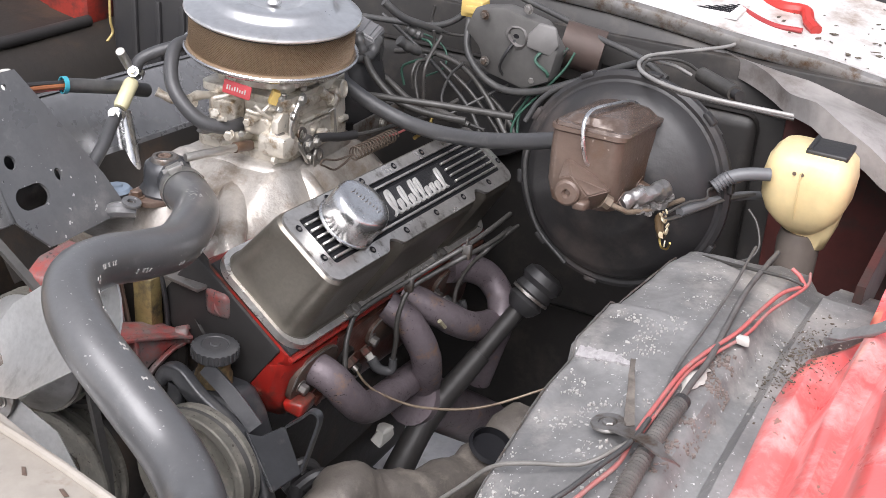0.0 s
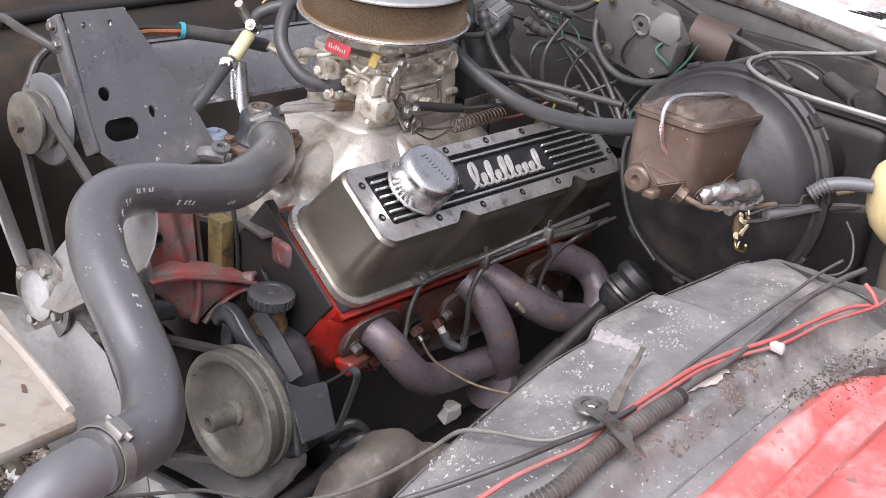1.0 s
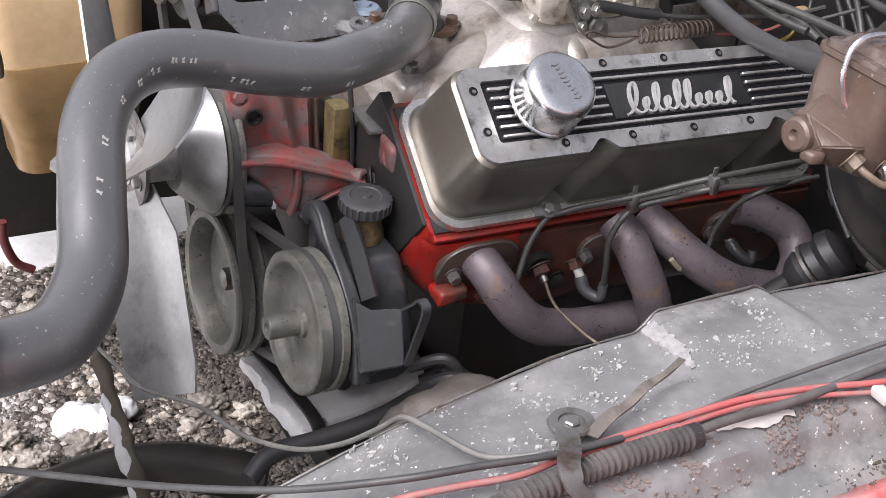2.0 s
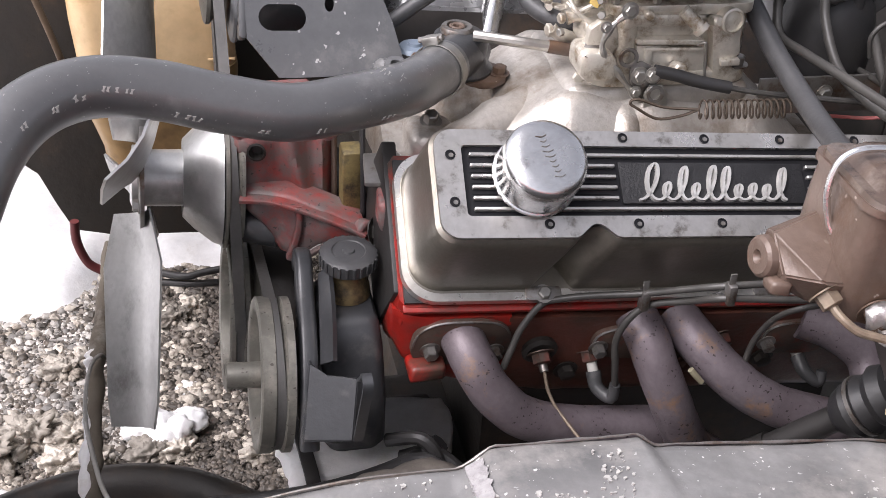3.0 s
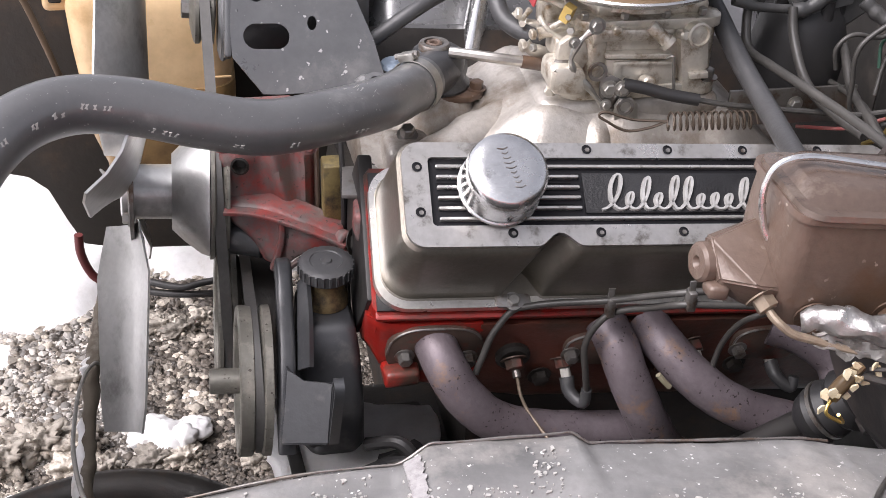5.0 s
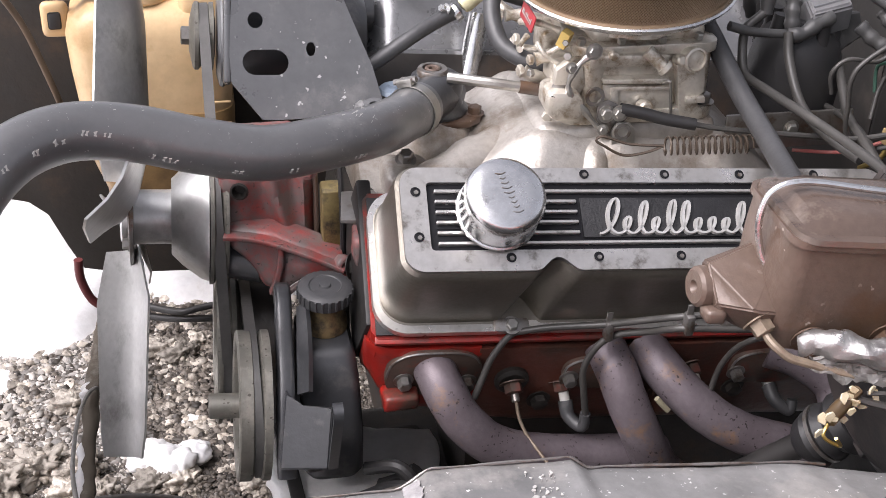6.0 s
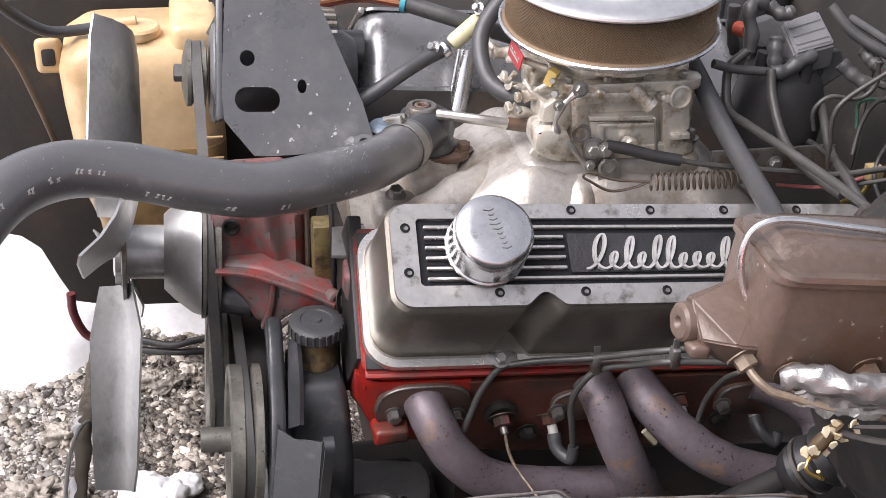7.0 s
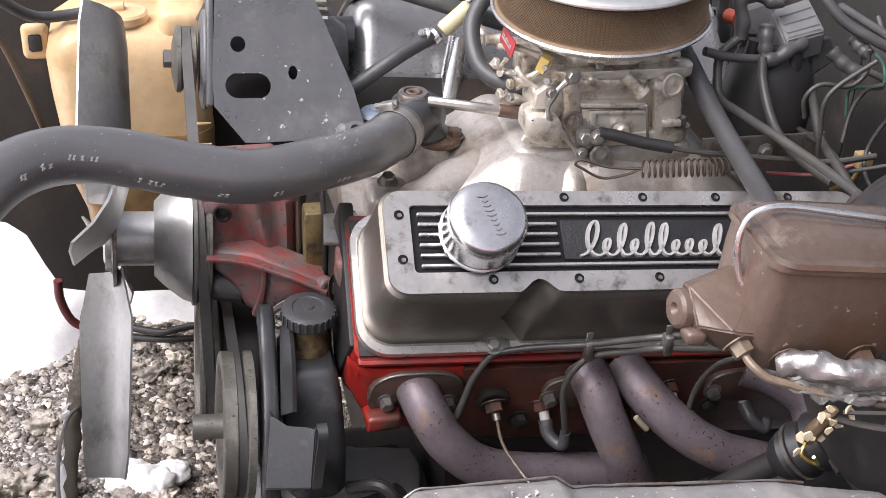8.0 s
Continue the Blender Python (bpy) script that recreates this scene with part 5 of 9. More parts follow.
belt("fan_belt", [(0.268, 0.590, 0.083), (0.425, 0.899, 0.036), (0.283, 0.752, 0.070)], -0.329, "worn black V-belt round pump, crank and alternator pulleys")
belt("steering_belt", [(0.080, 0.656, 0.0715), (0.268, 0.590, 0.083)], -0.3055, "worn black V-belt round the steering pump pulley")

# alternator and its mounting bracket
alt = thing("alternator", (-0.24, 0.425, 0.87), "grey alternator behind a black bracket", "alternator")
aa = axis_matrix((-0.33, 0.425, 0.899), EX)
part("case", lathe([(0.0, 0.03), (0.045, 0.03), (0.052, 0.04), (0.054, 0.09), (0.054, 0.16), (0.045, 0.175), (0, 0.18)], aa, 32), PUMP, alt)
p = part("pulley", lathe([(0.0, -0.016), (0.016, -0.016), (0.034, -0.012), (0.037, -0.010), (0.037, -0.006), (0.029, 0.0), (0.037, 0.006), (0.037, 0.010), (0.02, 0.012), (0, 0.012)], aa, 32), PULLEY, alt)
part("pulley_nut", bolt(aa @ Vector((0, 0, -0.014)), -EX, 0.010, 0.010), STEEL, p)
part("fan_disc", lathe([(0.0, 0.014), (0.044, 0.014), (0.054, 0.017), (0.056, 0.020), (0.054, 0.023), (0, 0.023)], aa, 36), GREYPIPE, alt, "grey cooling fan disc")
back = axis_matrix((-0.205, 0.455, 0.912), EX)
part("rear_case", lathe([(0, -0.03), (0.040, -0.03), (0.042, -0.02), (0.042, 0.032), (0.036, 0.038), (0, 0.04)], back, 32), PUMP, alt)
for k in range(24):
    m = back @ Matrix.Rotation(2 * math.pi * k / 24, 4, "Z") @ Matrix.Translation((0, -0.043, 0.004))
    part("cooling_fin", box((-0.0022, -0.004, -0.027), (0.0022, 0.003, 0.027), m, 0.0006, 1), CARB, alt, "pale cooling fin")
part("rear_cap", rod(back @ Vector((0, 0, 0.038)), back @ Vector((0, 0, 0.065)), 0.022, 20), PUMP, alt)
brk = thing("alternator_bracket", (-0.24, 0.335, 0.86), "chipped black steel bracket plate with oval holes", "bracket")
nrm = Vector((0.02, -0.86, 0.5)).normalized()
bx = (EX - nrm * EX.dot(nrm)).normalized()
by = nrm.cross(bx)
BM = Matrix((bx, by, nrm)).transposed().to_4x4()
BM.translation = (-0.255, 0.338, 0.91)
def to_plate(p):
    q = BM.inverted() @ Vector(p)
    return (q.x, q.y)
outline = [(-0.045, 0.135), (0.036, 0.135), (0.052, 0.10), (0.10, -0.010), (0.112, -0.05), (0.09, -0.062), (0.0, -0.068), (-0.016, -0.068), (-0.048, -0.030), (-0.050, 0.0)]
def plate_with_holes(poly, holes, z0, z1, m):
    """A plate with openings through it: filled outline with hole loops, thick on both sides."""
    b = bmesh.new()
    edges = []
    for lp in [poly] + holes:
        vs = [b.verts.new((x, y, z1)) for x, y in lp]
        edges += [b.edges.new((vs[i], vs[(i + 1) % len(vs)])) for i in range(len(vs))]
    bmesh.ops.triangle_fill(b, use_beauty=True, use_dissolve=False, edges=edges)
    g = bmesh.ops.extrude_face_region(b, geom=b.faces[:])
    for v in g["geom"]:
        if isinstance(v, bmesh.types.BMVert):
            v.co.z = z0
    b.transform(m)
    return b
def oval(cx, cy, rx, ry, k=18, flat=0.0):
    return [(cx + (rx) * math.cos(2 * math.pi * i / k) + (flat if math.cos(2 * math.pi * i / k) > 0 else -flat), cy + ry * math.sin(2 * math.pi * i / k)) for i in range(k)]
hs = [oval(*to_plate((-0.268, 0.334, 0.904)), 0.014, 0.0135, 20, 0.010), oval(*to_plate((-0.276, 0.362, 0.939)), 0.008, 0.0085), oval(*to_plate((-0.22, 0.344, 0.912)), 0.005, 0.0075), oval(-0.024, 0.118, 0.004, 0.004, 12), oval(0.012, 0.118, 0.004, 0.004, 12)]
part("plate", plate_with_holes(outline, hs, -0.004, 0.0, BM), BRACKET, brk, angle=40)
part("fold", box((-0.056, -0.03, -0.025), (-0.048, 0.135, 0.0), BM, 0.003), BRACKET, brk)
for y_ in (0.102, 0.124):
    part("fold_bolt", bolt(BM @ Vector((-0.056, y_, -0.012)), BM.to_3x3() @ Vector((-1, 0, 0)), 0.006, 0.006), STEEL, brk)
part("foot", tube([BM @ Vector((0.09, -0.055, -0.004)), (-0.168, 0.300, 0.860), (-0.155, 0.285, 0.858)], 0.010, 10), BRACKET, brk)
part("bracket_eye", lathe([(0.0055, 0.0), (0.0115, 0.0), (0.0120, 0.002), (0.0115, 0.004), (0.0055, 0.004)], axis_matrix((-0.160, 0.287, 0.868), (0, -0.3, 1)), 22, None, True), BRACKET, brk, "flat mounting eye")

# ---- exhaust header, plugs and wires along the head ----
hdr = thing("exhaust_header", (0.06, 0.03, 0.58), "heat-stained purple-grey tubular exhaust header", "exhaust header")
HT = [[(-0.138, 0.062, 0.712), (-0.136, 0.036, 0.711), (-0.129, 0.017, 0.698), (-0.112, 0.006, 0.670), (-0.082, 0.004, 0.640), (-0.035, 0.010, 0.618), (0.03, 0.018, 0.602), (0.10, 0.022, 0.590)],
      [(0.030, 0.040, 0.722), (0.037, 0.018, 0.708), (0.045, 0.002, 0.684), (0.060, -0.006, 0.650), (0.078, -0.002, 0.612), (0.10, 0.010, 0.575), (0.13, 0.02, 0.53)],
      [(0.072, 0.042, 0.718), (0.082, 0.016, 0.708), (0.100, -0.006, 0.691), (0.126, -0.020, 0.670), (0.160, -0.027, 0.650), (0.20, -0.028, 0.634), (0.25, -0.015, 0.61)],
      [(0.205, 0.040, 0.700), (0.235, 0.024, 0.694), (0.262, 0.004, 0.676), (0.262, -0.018, 0.652), (0.238, -0.034, 0.630), (0.21, -0.034, 0.600), (0.20, -0.02, 0.54)]]
for k, pts in enumerate(HT):
    b = tube(pts, 0.0205, 18, 9)
    for v in b.verts:
        v.co += 0.0007 * noise.noise_vector(v.co * 60)
    part("header_tube", b, HEADER, hdr, angle=80)
FN = Vector((0.0, -0.97, -0.25)).normalized()
FU = FN.cross(EX).normalized()
FLM = Matrix((EX, FU, FN)).transposed().to_4x4()
FLM.translation = (-0.1, 0.0475, 0.70)


def flange_line(x0, x1, top, low, k=26):
    """A port flange: round ends, a flatter crown and a shallow foot."""
    c, h = 0.5 * (x0 + x1), 0.5 * (x1 - x0)
    out_ = []
    for i in range(k):
        a_ = 2 * math.pi * i / k
        ca, sa_ = math.cos(a_), math.sin(a_)
        out_.append((c + h * math.copysign(abs(ca) ** 0.62, ca), (top if sa_ > 0 else low) * math.copysign(abs(sa_) ** 0.8, sa_)))
    return out_


for x0, x1, top, low in ((-0.084, 0.010, 0.037, 0.026), (0.092, 0.216, 0.024, 0.026), (0.268, 0.352, 0.024, 0.026)):
    f_ = part("flange", prism(flange_line(x0, x1, top, low), 0, 0.0085, FLM, 0.0012), FLANGE, hdr, "rust-brown flat port flange")
    rim_ = [FLM @ Vector((x, y, 0.0078)) for x, y in flange_line(x0 + 0.001, x1 - 0.001, top - 0.001, low, 26)[2:14]]
    part("worn_rim", tube(rim_, 0.0013, 6, 2), STEEL, f_, "bare worn upper edge")
for x, y in ((-0.066, -0.002), (-0.004, -0.006), (0.099, -0.006), (0.209, -0.006), (0.275, -0.006), (0.345, -0.006)):
    part("flange_bolt", bolt(FLM @ Vector((x, y, 0.0085)), FN, 0.0068, 0.009), STEEL, hdr, "rusty flange bolt")
b = tube([(0.08, 0.02, 0.56), (0.14, 0.01, 0.52), (0.22, 0.0, 0.46), (0.30, 0.0, 0.40)], 0.038, 18, 6)
part("collector", b, HEADER, hdr)
part("weld_bead", tube([(0.066, -0.021, 0.700), (0.071, -0.0225, 0.694), (0.078, -0.0235, 0.686)], 0.003, 8), mat("pale_weld_bead", (0.4, 0.36, 0.25), (0.3, 0.26, 0.18), 0.5, 0.3), hdr, "pale weld bead")

# sender with its braided line, and plugs with boots
snd = thing("oil_sender", (-0.057, 0.045, 0.68), "small brass-based sender with a thin cable below the head", "sensor")
sd = Vector((0.06, -0.80, -0.58)).normalized()
s0 = Vector((-0.058, 0.046, 0.684))
part("seat_ring", lathe([(0.0, -0.006), (0.017, -0.006), (0.0175, 0.002), (0.014, 0.005), (0, 0.005)], axis_matrix(s0, FN), 20), GRIME, snd)
part("hex_base", bolt(s0 + FN * 0.004, sd, 0.0092, 0.010), FLANGE, snd, "tarnished brown hexagon")
part("stem", rod(s0 + sd * 0.01, s0 + sd * 0.022, 0.0042), STEEL, snd)
part("cable", tube([s0 + sd * 0.020, (-0.054, 0.016, 0.655), (-0.044, -0.002, 0.640), (-0.018, -0.045, 0.622), (0.035, -0.10, 0.612), (0.09, -0.16, 0.63), (0.12, -0.24, 0.68)], 0.0017, 8, 8), LINETAN, snd)
def spark_plug(at, d, boot_to, white=True):
    """A plug in the head with its rubber boot."""
    d = Vector(d).normalized()
    t = thing("spark_plug", at, "spark plug with white porcelain and a grey rubber boot", "spark plug", "spark plugs")
    a = Vector(at)
    part("hexagon", bolt(a, d, 0.009, 0.011), FLANGE, t, "rust-brown hexagon")
    part("porcelain", rod(a + d * 0.009, a + d * 0.022, 0.0052, 12), WHITEPL, t, "white porcelain insulator")
    e = a + d * 0.021
    part("boot", tube([e, e + d * 0.016, Vector(boot_to) * 0.5 + (e + d * 0.022) * 0.5 + Vector((0.004, -0.004, -0.008)), boot_to], 0.0075, 12, 5, lambda q: 1.0 - 0.3 * q), RUBBER, t)
    return t
spark_plug((-0.006, 0.052, 0.674), (0.12, -0.62, -0.75), (0.010, 0.014, 0.660))
spark_plug((0.214, 0.066, 0.655), (0.15, -0.8, -0.45), (0.236, 0.028, 0.640))
spark_plug((0.128, 0.05, 0.68), (0.1, -0.8, -0.5), (0.142, 0.02, 0.66))

def wire(name, pts, r, material, label, cat="wire", grp="engine wires", seg=8, steps=8):
    return solid(name, tube(pts, r, seg, steps), material, pts[0], label, cat, grp, angle=80)


wire("plug_wire", [(-0.101, 0.019, 0.688), (-0.093, 0.024, 0.706), (-0.084, 0.028, 0.727), (-0.067, 0.030, 0.750), (-0.052, 0.026, 0.757), (-0.030, 0.018, 0.764), (0.014, 0.002, 0.774), (0.045, -0.022, 0.793), (0.076, -0.046, 0.811), (0.14, -0.05, 0.812), (0.21, -0.045, 0.806)], 0.0034, WIREGREY, "grey spark plug wire clipped along the valve cover")
wire("plug_wire", [(0.010, 0.014, 0.660), (0.004, 0.008, 0.690), (0.000, 0.006, 0.720), (0.008, 0.004, 0.745), (0.024, 0.000, 0.762), (0.051, -0.022, 0.780), (0.070, -0.050, 0.801), (0.13, -0.056, 0.798), (0.205, -0.05, 0.788)], 0.0034, WIREGREY, "grey spark plug wire clipped along the valve cover")
wire("plug_wire", [(0.123, -0.012, 0.690), (0.127, -0.014, 0.722), (0.132, -0.028, 0.755), (0.141, -0.046, 0.779), (0.175, -0.055, 0.790), (0.21, -0.058, 0.792)], 0.0029, WIREGREY, "grey spark plug wire bending up from a header tube")
for at in ((0.018, 0.001, 0.768), (0.072, -0.05, 0.806)):
    t = thing("wire_clip", at, "small steel wire clip on the cover flange", "clip", "wire clips")
    part("clip_band", box((at[0] - 0.004, at[1] - 0.006, at[2] - 0.010), (at[0] + 0.004, at[1] + 0.006, at[2] + 0.010), None, 0.002), STEEL, t)
    part("clip_tang", box((at[0] - 0.003, at[1] - 0.001, at[2] + 0.008), (at[0] + 0.003, at[1] + 0.001, at[2] + 0.02), None, 0.0005), STEEL, t)

# ---- carburettor and air cleaner ----
carb = thing("carburettor", (0.09, 0.258, 0.885), "satin alloy four-barrel carburettor with linkage", "carburettor")
part("base_flange", prism(ring_rect(0.012, 0.176, 0.188, 0.330, 0.02), 0.884, 0.898, None, 0.002), CARB, carb)
bm = box((0.032, 0.198, 0.896), (0.168, 0.322, 0.956), None, 0.008, 3)
rough_up(bm, 0.001, 40)
part("main_body", bm, CARB, carb)
part("bowl_cover", prism(ring_rect(0.024, 0.172, 0.192, 0.328, 0.014), 0.955, 0.966, None, 0.0015), CARB, carb)
bm = box((0.040, 0.202, 0.963), (0.160, 0.315, 0.984), None, 0.010, 3)
part("air_horn_deck", bm, CARB, carb)
part("air_horn", lathe([(0.066, 0.0), (0.063, 0.012), (0.066, 0.030), (0.06, 0.032), (0, 0.032)], Matrix.Translation((0.092, 0.258, 0.972)), 32), CARB, carb)
def face(poly, y0, y1, bevel=0.0015):
    """A plate or block from an outline in x and z, between two depths."""
    return prism([(p[0], p[2]) for p in poly], -y1, -y0, Matrix(((1, 0, 0, 0), (0, 0, -1, 0), (0, 1, 0, 0), (0, 0, 0, 1))), bevel)
part("bowl_face", face([(0.053, 0.192, 0.927), (0.126, 0.192, 0.923), (0.132, 0.192, 0.886), (0.060, 0.192, 0.890)], 0.190, 0.20, 0.003), CARB, carb, "raised bowl side panel")
part("bowl_frame", face([(0.065, 0.188, 0.925), (0.121, 0.188, 0.923), (0.122, 0.188, 0.919), (0.069, 0.188, 0.921), (0.071, 0.188, 0.899), (0.064, 0.188, 0.899), (0.061, 0.188, 0.924)], 0.187, 0.192, 0.001), CARB, carb)
part("bowl_lip", face([(0.051, 0.188, 0.934), (0.120, 0.188, 0.932), (0.121, 0.188, 0.926), (0.052, 0.188, 0.929)], 0.186, 0.2, 0.0015), CARB, carb)
part("cover_ledge", face([(0.035, 0.190, 0.956), (0.041, 0.190, 0.961), (0.103, 0.190, 0.958), (0.104, 0.190, 0.946), (0.048, 0.190, 0.946), (0.037, 0.190, 0.938)], 0.186, 0.21, 0.004), CARB, carb)
part("barrel", tube([(0.043, 0.200, 0.948), (0.043, 0.200, 0.927), (0.046, 0.200, 0.905), (0.051, 0.200, 0.887)], 0.0125, 16, 5), CARB, carb, "rounded front barrel")
part("end_block", face([(0.126, 0.190, 0.947), (0.156, 0.190, 0.950), (0.161, 0.190, 0.914), (0.154, 0.190, 0.910), (0.155, 0.190, 0.900), (0.162, 0.190, 0.896), (0.162, 0.190, 0.885), (0.136, 0.190, 0.887)], 0.187, 0.22, 0.003), CARB, carb)
part("end_ledge", face([(0.139, 0.184, 0.911), (0.159, 0.184, 0.912), (0.160, 0.184, 0.905), (0.140, 0.184, 0.905)], 0.182, 0.19, 0.0012), CARB, carb)
part("foot_pad", face([(-0.006, 0.185, 0.923), (-0.001, 0.185, 0.928), (0.022, 0.185, 0.927), (0.031, 0.185, 0.919), (0.033, 0.185, 0.902), (0.025, 0.185, 0.896), (0.001, 0.185, 0.897), (-0.006, 0.185, 0.905)], 0.175, 0.215, 0.005), CARB, carb, "rounded mounting foot")
part("foot_nut", bolt((0.009, 0.192, 0.919), (0, -0.3, 1), 0.0085, 0.009), STEEL, carb)
pe = [(0.094, 0.188, 0.962), (0.103, 0.184, 0.954), (0.111, 0.180, 0.947)]
part("inlet_boss", tube(pe, 0.0066, 16, 3), CARB, carb, "angled inlet boss")
part("inlet_rim", lathe([(0.0052, -0.002), (0.0085, -0.002), (0.0085, 0.003), (0.0052, 0.003)], axis_matrix(pe[2], Vector(pe[2]) - Vector(pe[1])), 24, None, True), CARB, carb)
pe = (0.143, 0.184, 0.952)
part("round_ear", lathe([(0.0125, -0.01), (0.0125, 0.003), (0.0105, 0.004), (0.0095, 0.001), (0.004, 0.001), (0, 0.003)], axis_matrix(pe, (0.15, -1, 0.15)), 24), CARB, carb)
for px_, r in (((0.129, 0.184, 0.952), 0.0055), ((0.060, 0.186, 0.959), 0.005), ((0.096, 0.178, 0.905), 0.0075)):
    part("small_plug", lathe([(r, -0.01), (r, 0.002), (r * 0.7, 0.004), (0, 0.0045)], axis_matrix(px_, (0.1, -1, 0.25)), 18), CARB, carb)
part("vent_rod", tube([(0.114, 0.186, 0.927), (0.118, 0.180, 0.932), (0.120, 0.180, 0.924), (0.124, 0.180, 0.895)], 0.0017, 8, 5), ZINC, carb)
part("pump_arm", tube([(0.093, 0.174, 0.906), (0.107, 0.174, 0.901), (0.121, 0.174, 0.896)], 0.0025, 8, 4), ZINC, carb)
# linkage
part("shaft_disc", lathe([(0.0065, 0.0), (0.0095, 0.0), (0.0100, 0.002), (0.0095, 0.0035), (0.0065, 0.0035), (0.006, 0.0015)], axis_matrix((0.043, 0.182, 0.919), (0, -1, 0.1)), 24, None, True), STEEL, carb, "ring on the throttle shaft")
part("choke_lever", tube([(0.038, 0.178, 0.967), (0.027, 0.178, 0.959), (0.019, 0.178, 0.949), (0.014, 0.178, 0.935), (0.017, 0.178, 0.924), (0.028, 0.178, 0.912), (0.040, 0.178, 0.897), (0.053, 0.178, 0.881), (0.061, 0.178, 0.875)], 0.0032, 8, 6, lambda t: 1.0 + 0.25 * math.sin(t * 30)), ZINC, carb, "bent choke lever")
part("lever", face([(0.046, 0.181, 0.912), (0.057, 0.181, 0.915), (0.076, 0.181, 0.905), (0.079, 0.181, 0.895), (0.069, 0.181, 0.883), (0.058, 0.181, 0.878), (0.047, 0.181, 0.893)], 0.179, 0.182, 0.0006), STEEL, carb, "flat throttle lever")
part("lower_tab", face([(0.062, 0.176, 0.884), (0.067, 0.176, 0.892), (0.079, 0.176, 0.892), (0.086, 0.176, 0.884), (0.089, 0.176, 0.853), (0.065, 0.176, 0.853)], 0.174, 0.177, 0.0006), ZINC, carb)
part("tab_ring", lathe([(0.0055, 0.0), (0.0088, 0.0), (0.0088, 0.002), (0.0055, 0.002)], axis_matrix((0.073, 0.174, 0.883), (0, -1, 0.1)), 20, None, True), STEEL, carb)
for px_, r in (((0.036, 0.176, 0.969), 0.0058), ((0.056, 0.178, 0.901), 0.0062), ((0.068, 0.174, 0.903), 0.0058), ((0.015, 0.176, 0.953), 0.004), ((0.053, 0.176, 0.885), 0.0042)):
    part("pivot", bolt(px_, (0, -1, 0.1), r, 0.004), ZINC, carb)
part("front_plate", face([(0.005, 0.192, 0.945), (0.016, 0.192, 0.953), (0.031, 0.192, 0.948), (0.036, 0.192, 0.928), (0.026, 0.192, 0.908), (0.012, 0.192, 0.910), (0.003, 0.192, 0.930)], 0.19, 0.2, 0.002), CARB, carb)
for at in ((0.030, 0.20, 0.966), (0.070, 0.197, 0.966), (0.112, 0.197, 0.966), (0.150, 0.199, 0.967), (0.05, 0.2, 0.985), (0.09, 0.2, 0.985)):
    part("cover_screw", bolt(at, (0, -0.1, 1), 0.0045, 0.006, None, False), ZINC, carb)
for at in ((0.024, 0.198, 0.898), (0.024, 0.318, 0.898), (0.165, 0.2, 0.898), (0.165, 0.318, 0.898)):
    part("flange_nut", bolt(at, (0, 0, 1), 0.008, 0.009), STEEL, carb)
# front fittings and choke parts
for pts, r in (([(0.03, 0.23, 0.94), (0.008, 0.225, 0.945), (-0.008, 0.225, 0.942)], 0.008), ([(0.03, 0.30, 0.95), (0.0, 0.31, 0.955), (-0.02, 0.31, 0.955)], 0.007), ([(0.035, 0.25, 0.905), (0.0, 0.25, 0.912), (-0.012, 0.252, 0.918)], 0.008), ([(0.04, 0.205, 0.94), (0.014, 0.20, 0.935), (0.004, 0.203, 0.92)], 0.006), ([(0.03, 0.28, 0.93), (0.002, 0.285, 0.925), (-0.015, 0.30, 0.93)], 0.007), ([(0.02, 0.33, 0.935), (-0.008, 0.345, 0.945), (-0.02, 0.36, 0.955)], 0.007),
               ([(0.03, 0.21, 0.965), (0.012, 0.208, 0.962), (0.0, 0.215, 0.952), (-0.006, 0.23, 0.955)], 0.003), ([(0.03, 0.199, 0.92), (0.016, 0.193, 0.915), (0.006, 0.193, 0.905), (0.003, 0.195, 0.89)], 0.0035), ([(0.02, 0.24, 0.965), (0.0, 0.25, 0.97), (-0.012, 0.275, 0.962)], 0.004), ([(0.0, 0.29, 0.94), (-0.012, 0.275, 0.935), (-0.016, 0.255, 0.94)], 0.0035), ([(0.01, 0.205, 0.945), (-0.004, 0.207, 0.955), (-0.01, 0.215, 0.965)], 0.0028)):
    part("fitting", tube(pts, r, 12, 5, lambda t: 1.0 - 0.25 * abs(math.sin(t * 6))), CARB, carb)
for at, ax, r in (((-0.010, 0.225, 0.942), (-1, -0.2, 0), 0.0075), ((-0.022, 0.31, 0.955), (-1, 0, 0.1), 0.007), ((0.001, 0.203, 0.917), (-0.5, -1, 0), 0.0065), ((0.018, 0.200, 0.955), (-0.4, -1, 0.3), 0.006), ((-0.014, 0.27, 0.945), (-1, -0.1, 0.2), 0.0085), ((0.0, 0.195, 0.895), (-0.2, -1, 0), 0.0075), ((0.02, 0.196, 0.935), (-0.2, -1, 0.1), 0.005), ((-0.005, 0.238, 0.922), (-1, -0.4, 0), 0.006), ((0.012, 0.193, 0.972), (-0.3, -1, 0.3), 0.0045), ((-0.012, 0.252, 0.918), (-1, -0.2, 0), 0.0095)):
    part("fitting_nut", bolt(at, ax, r * 0.72, 0.005, None, False), ZINC if r < 0.0068 else CARB, carb)
part("choke_housing", box((0.005, 0.205, 0.918), (0.034, 0.245, 0.945), None, 0.006, 3), CARB, carb)
part("accelerator_pump", box((0.008, 0.26, 0.925), (0.034, 0.30, 0.955), None, 0.006, 3), CARB, carb)
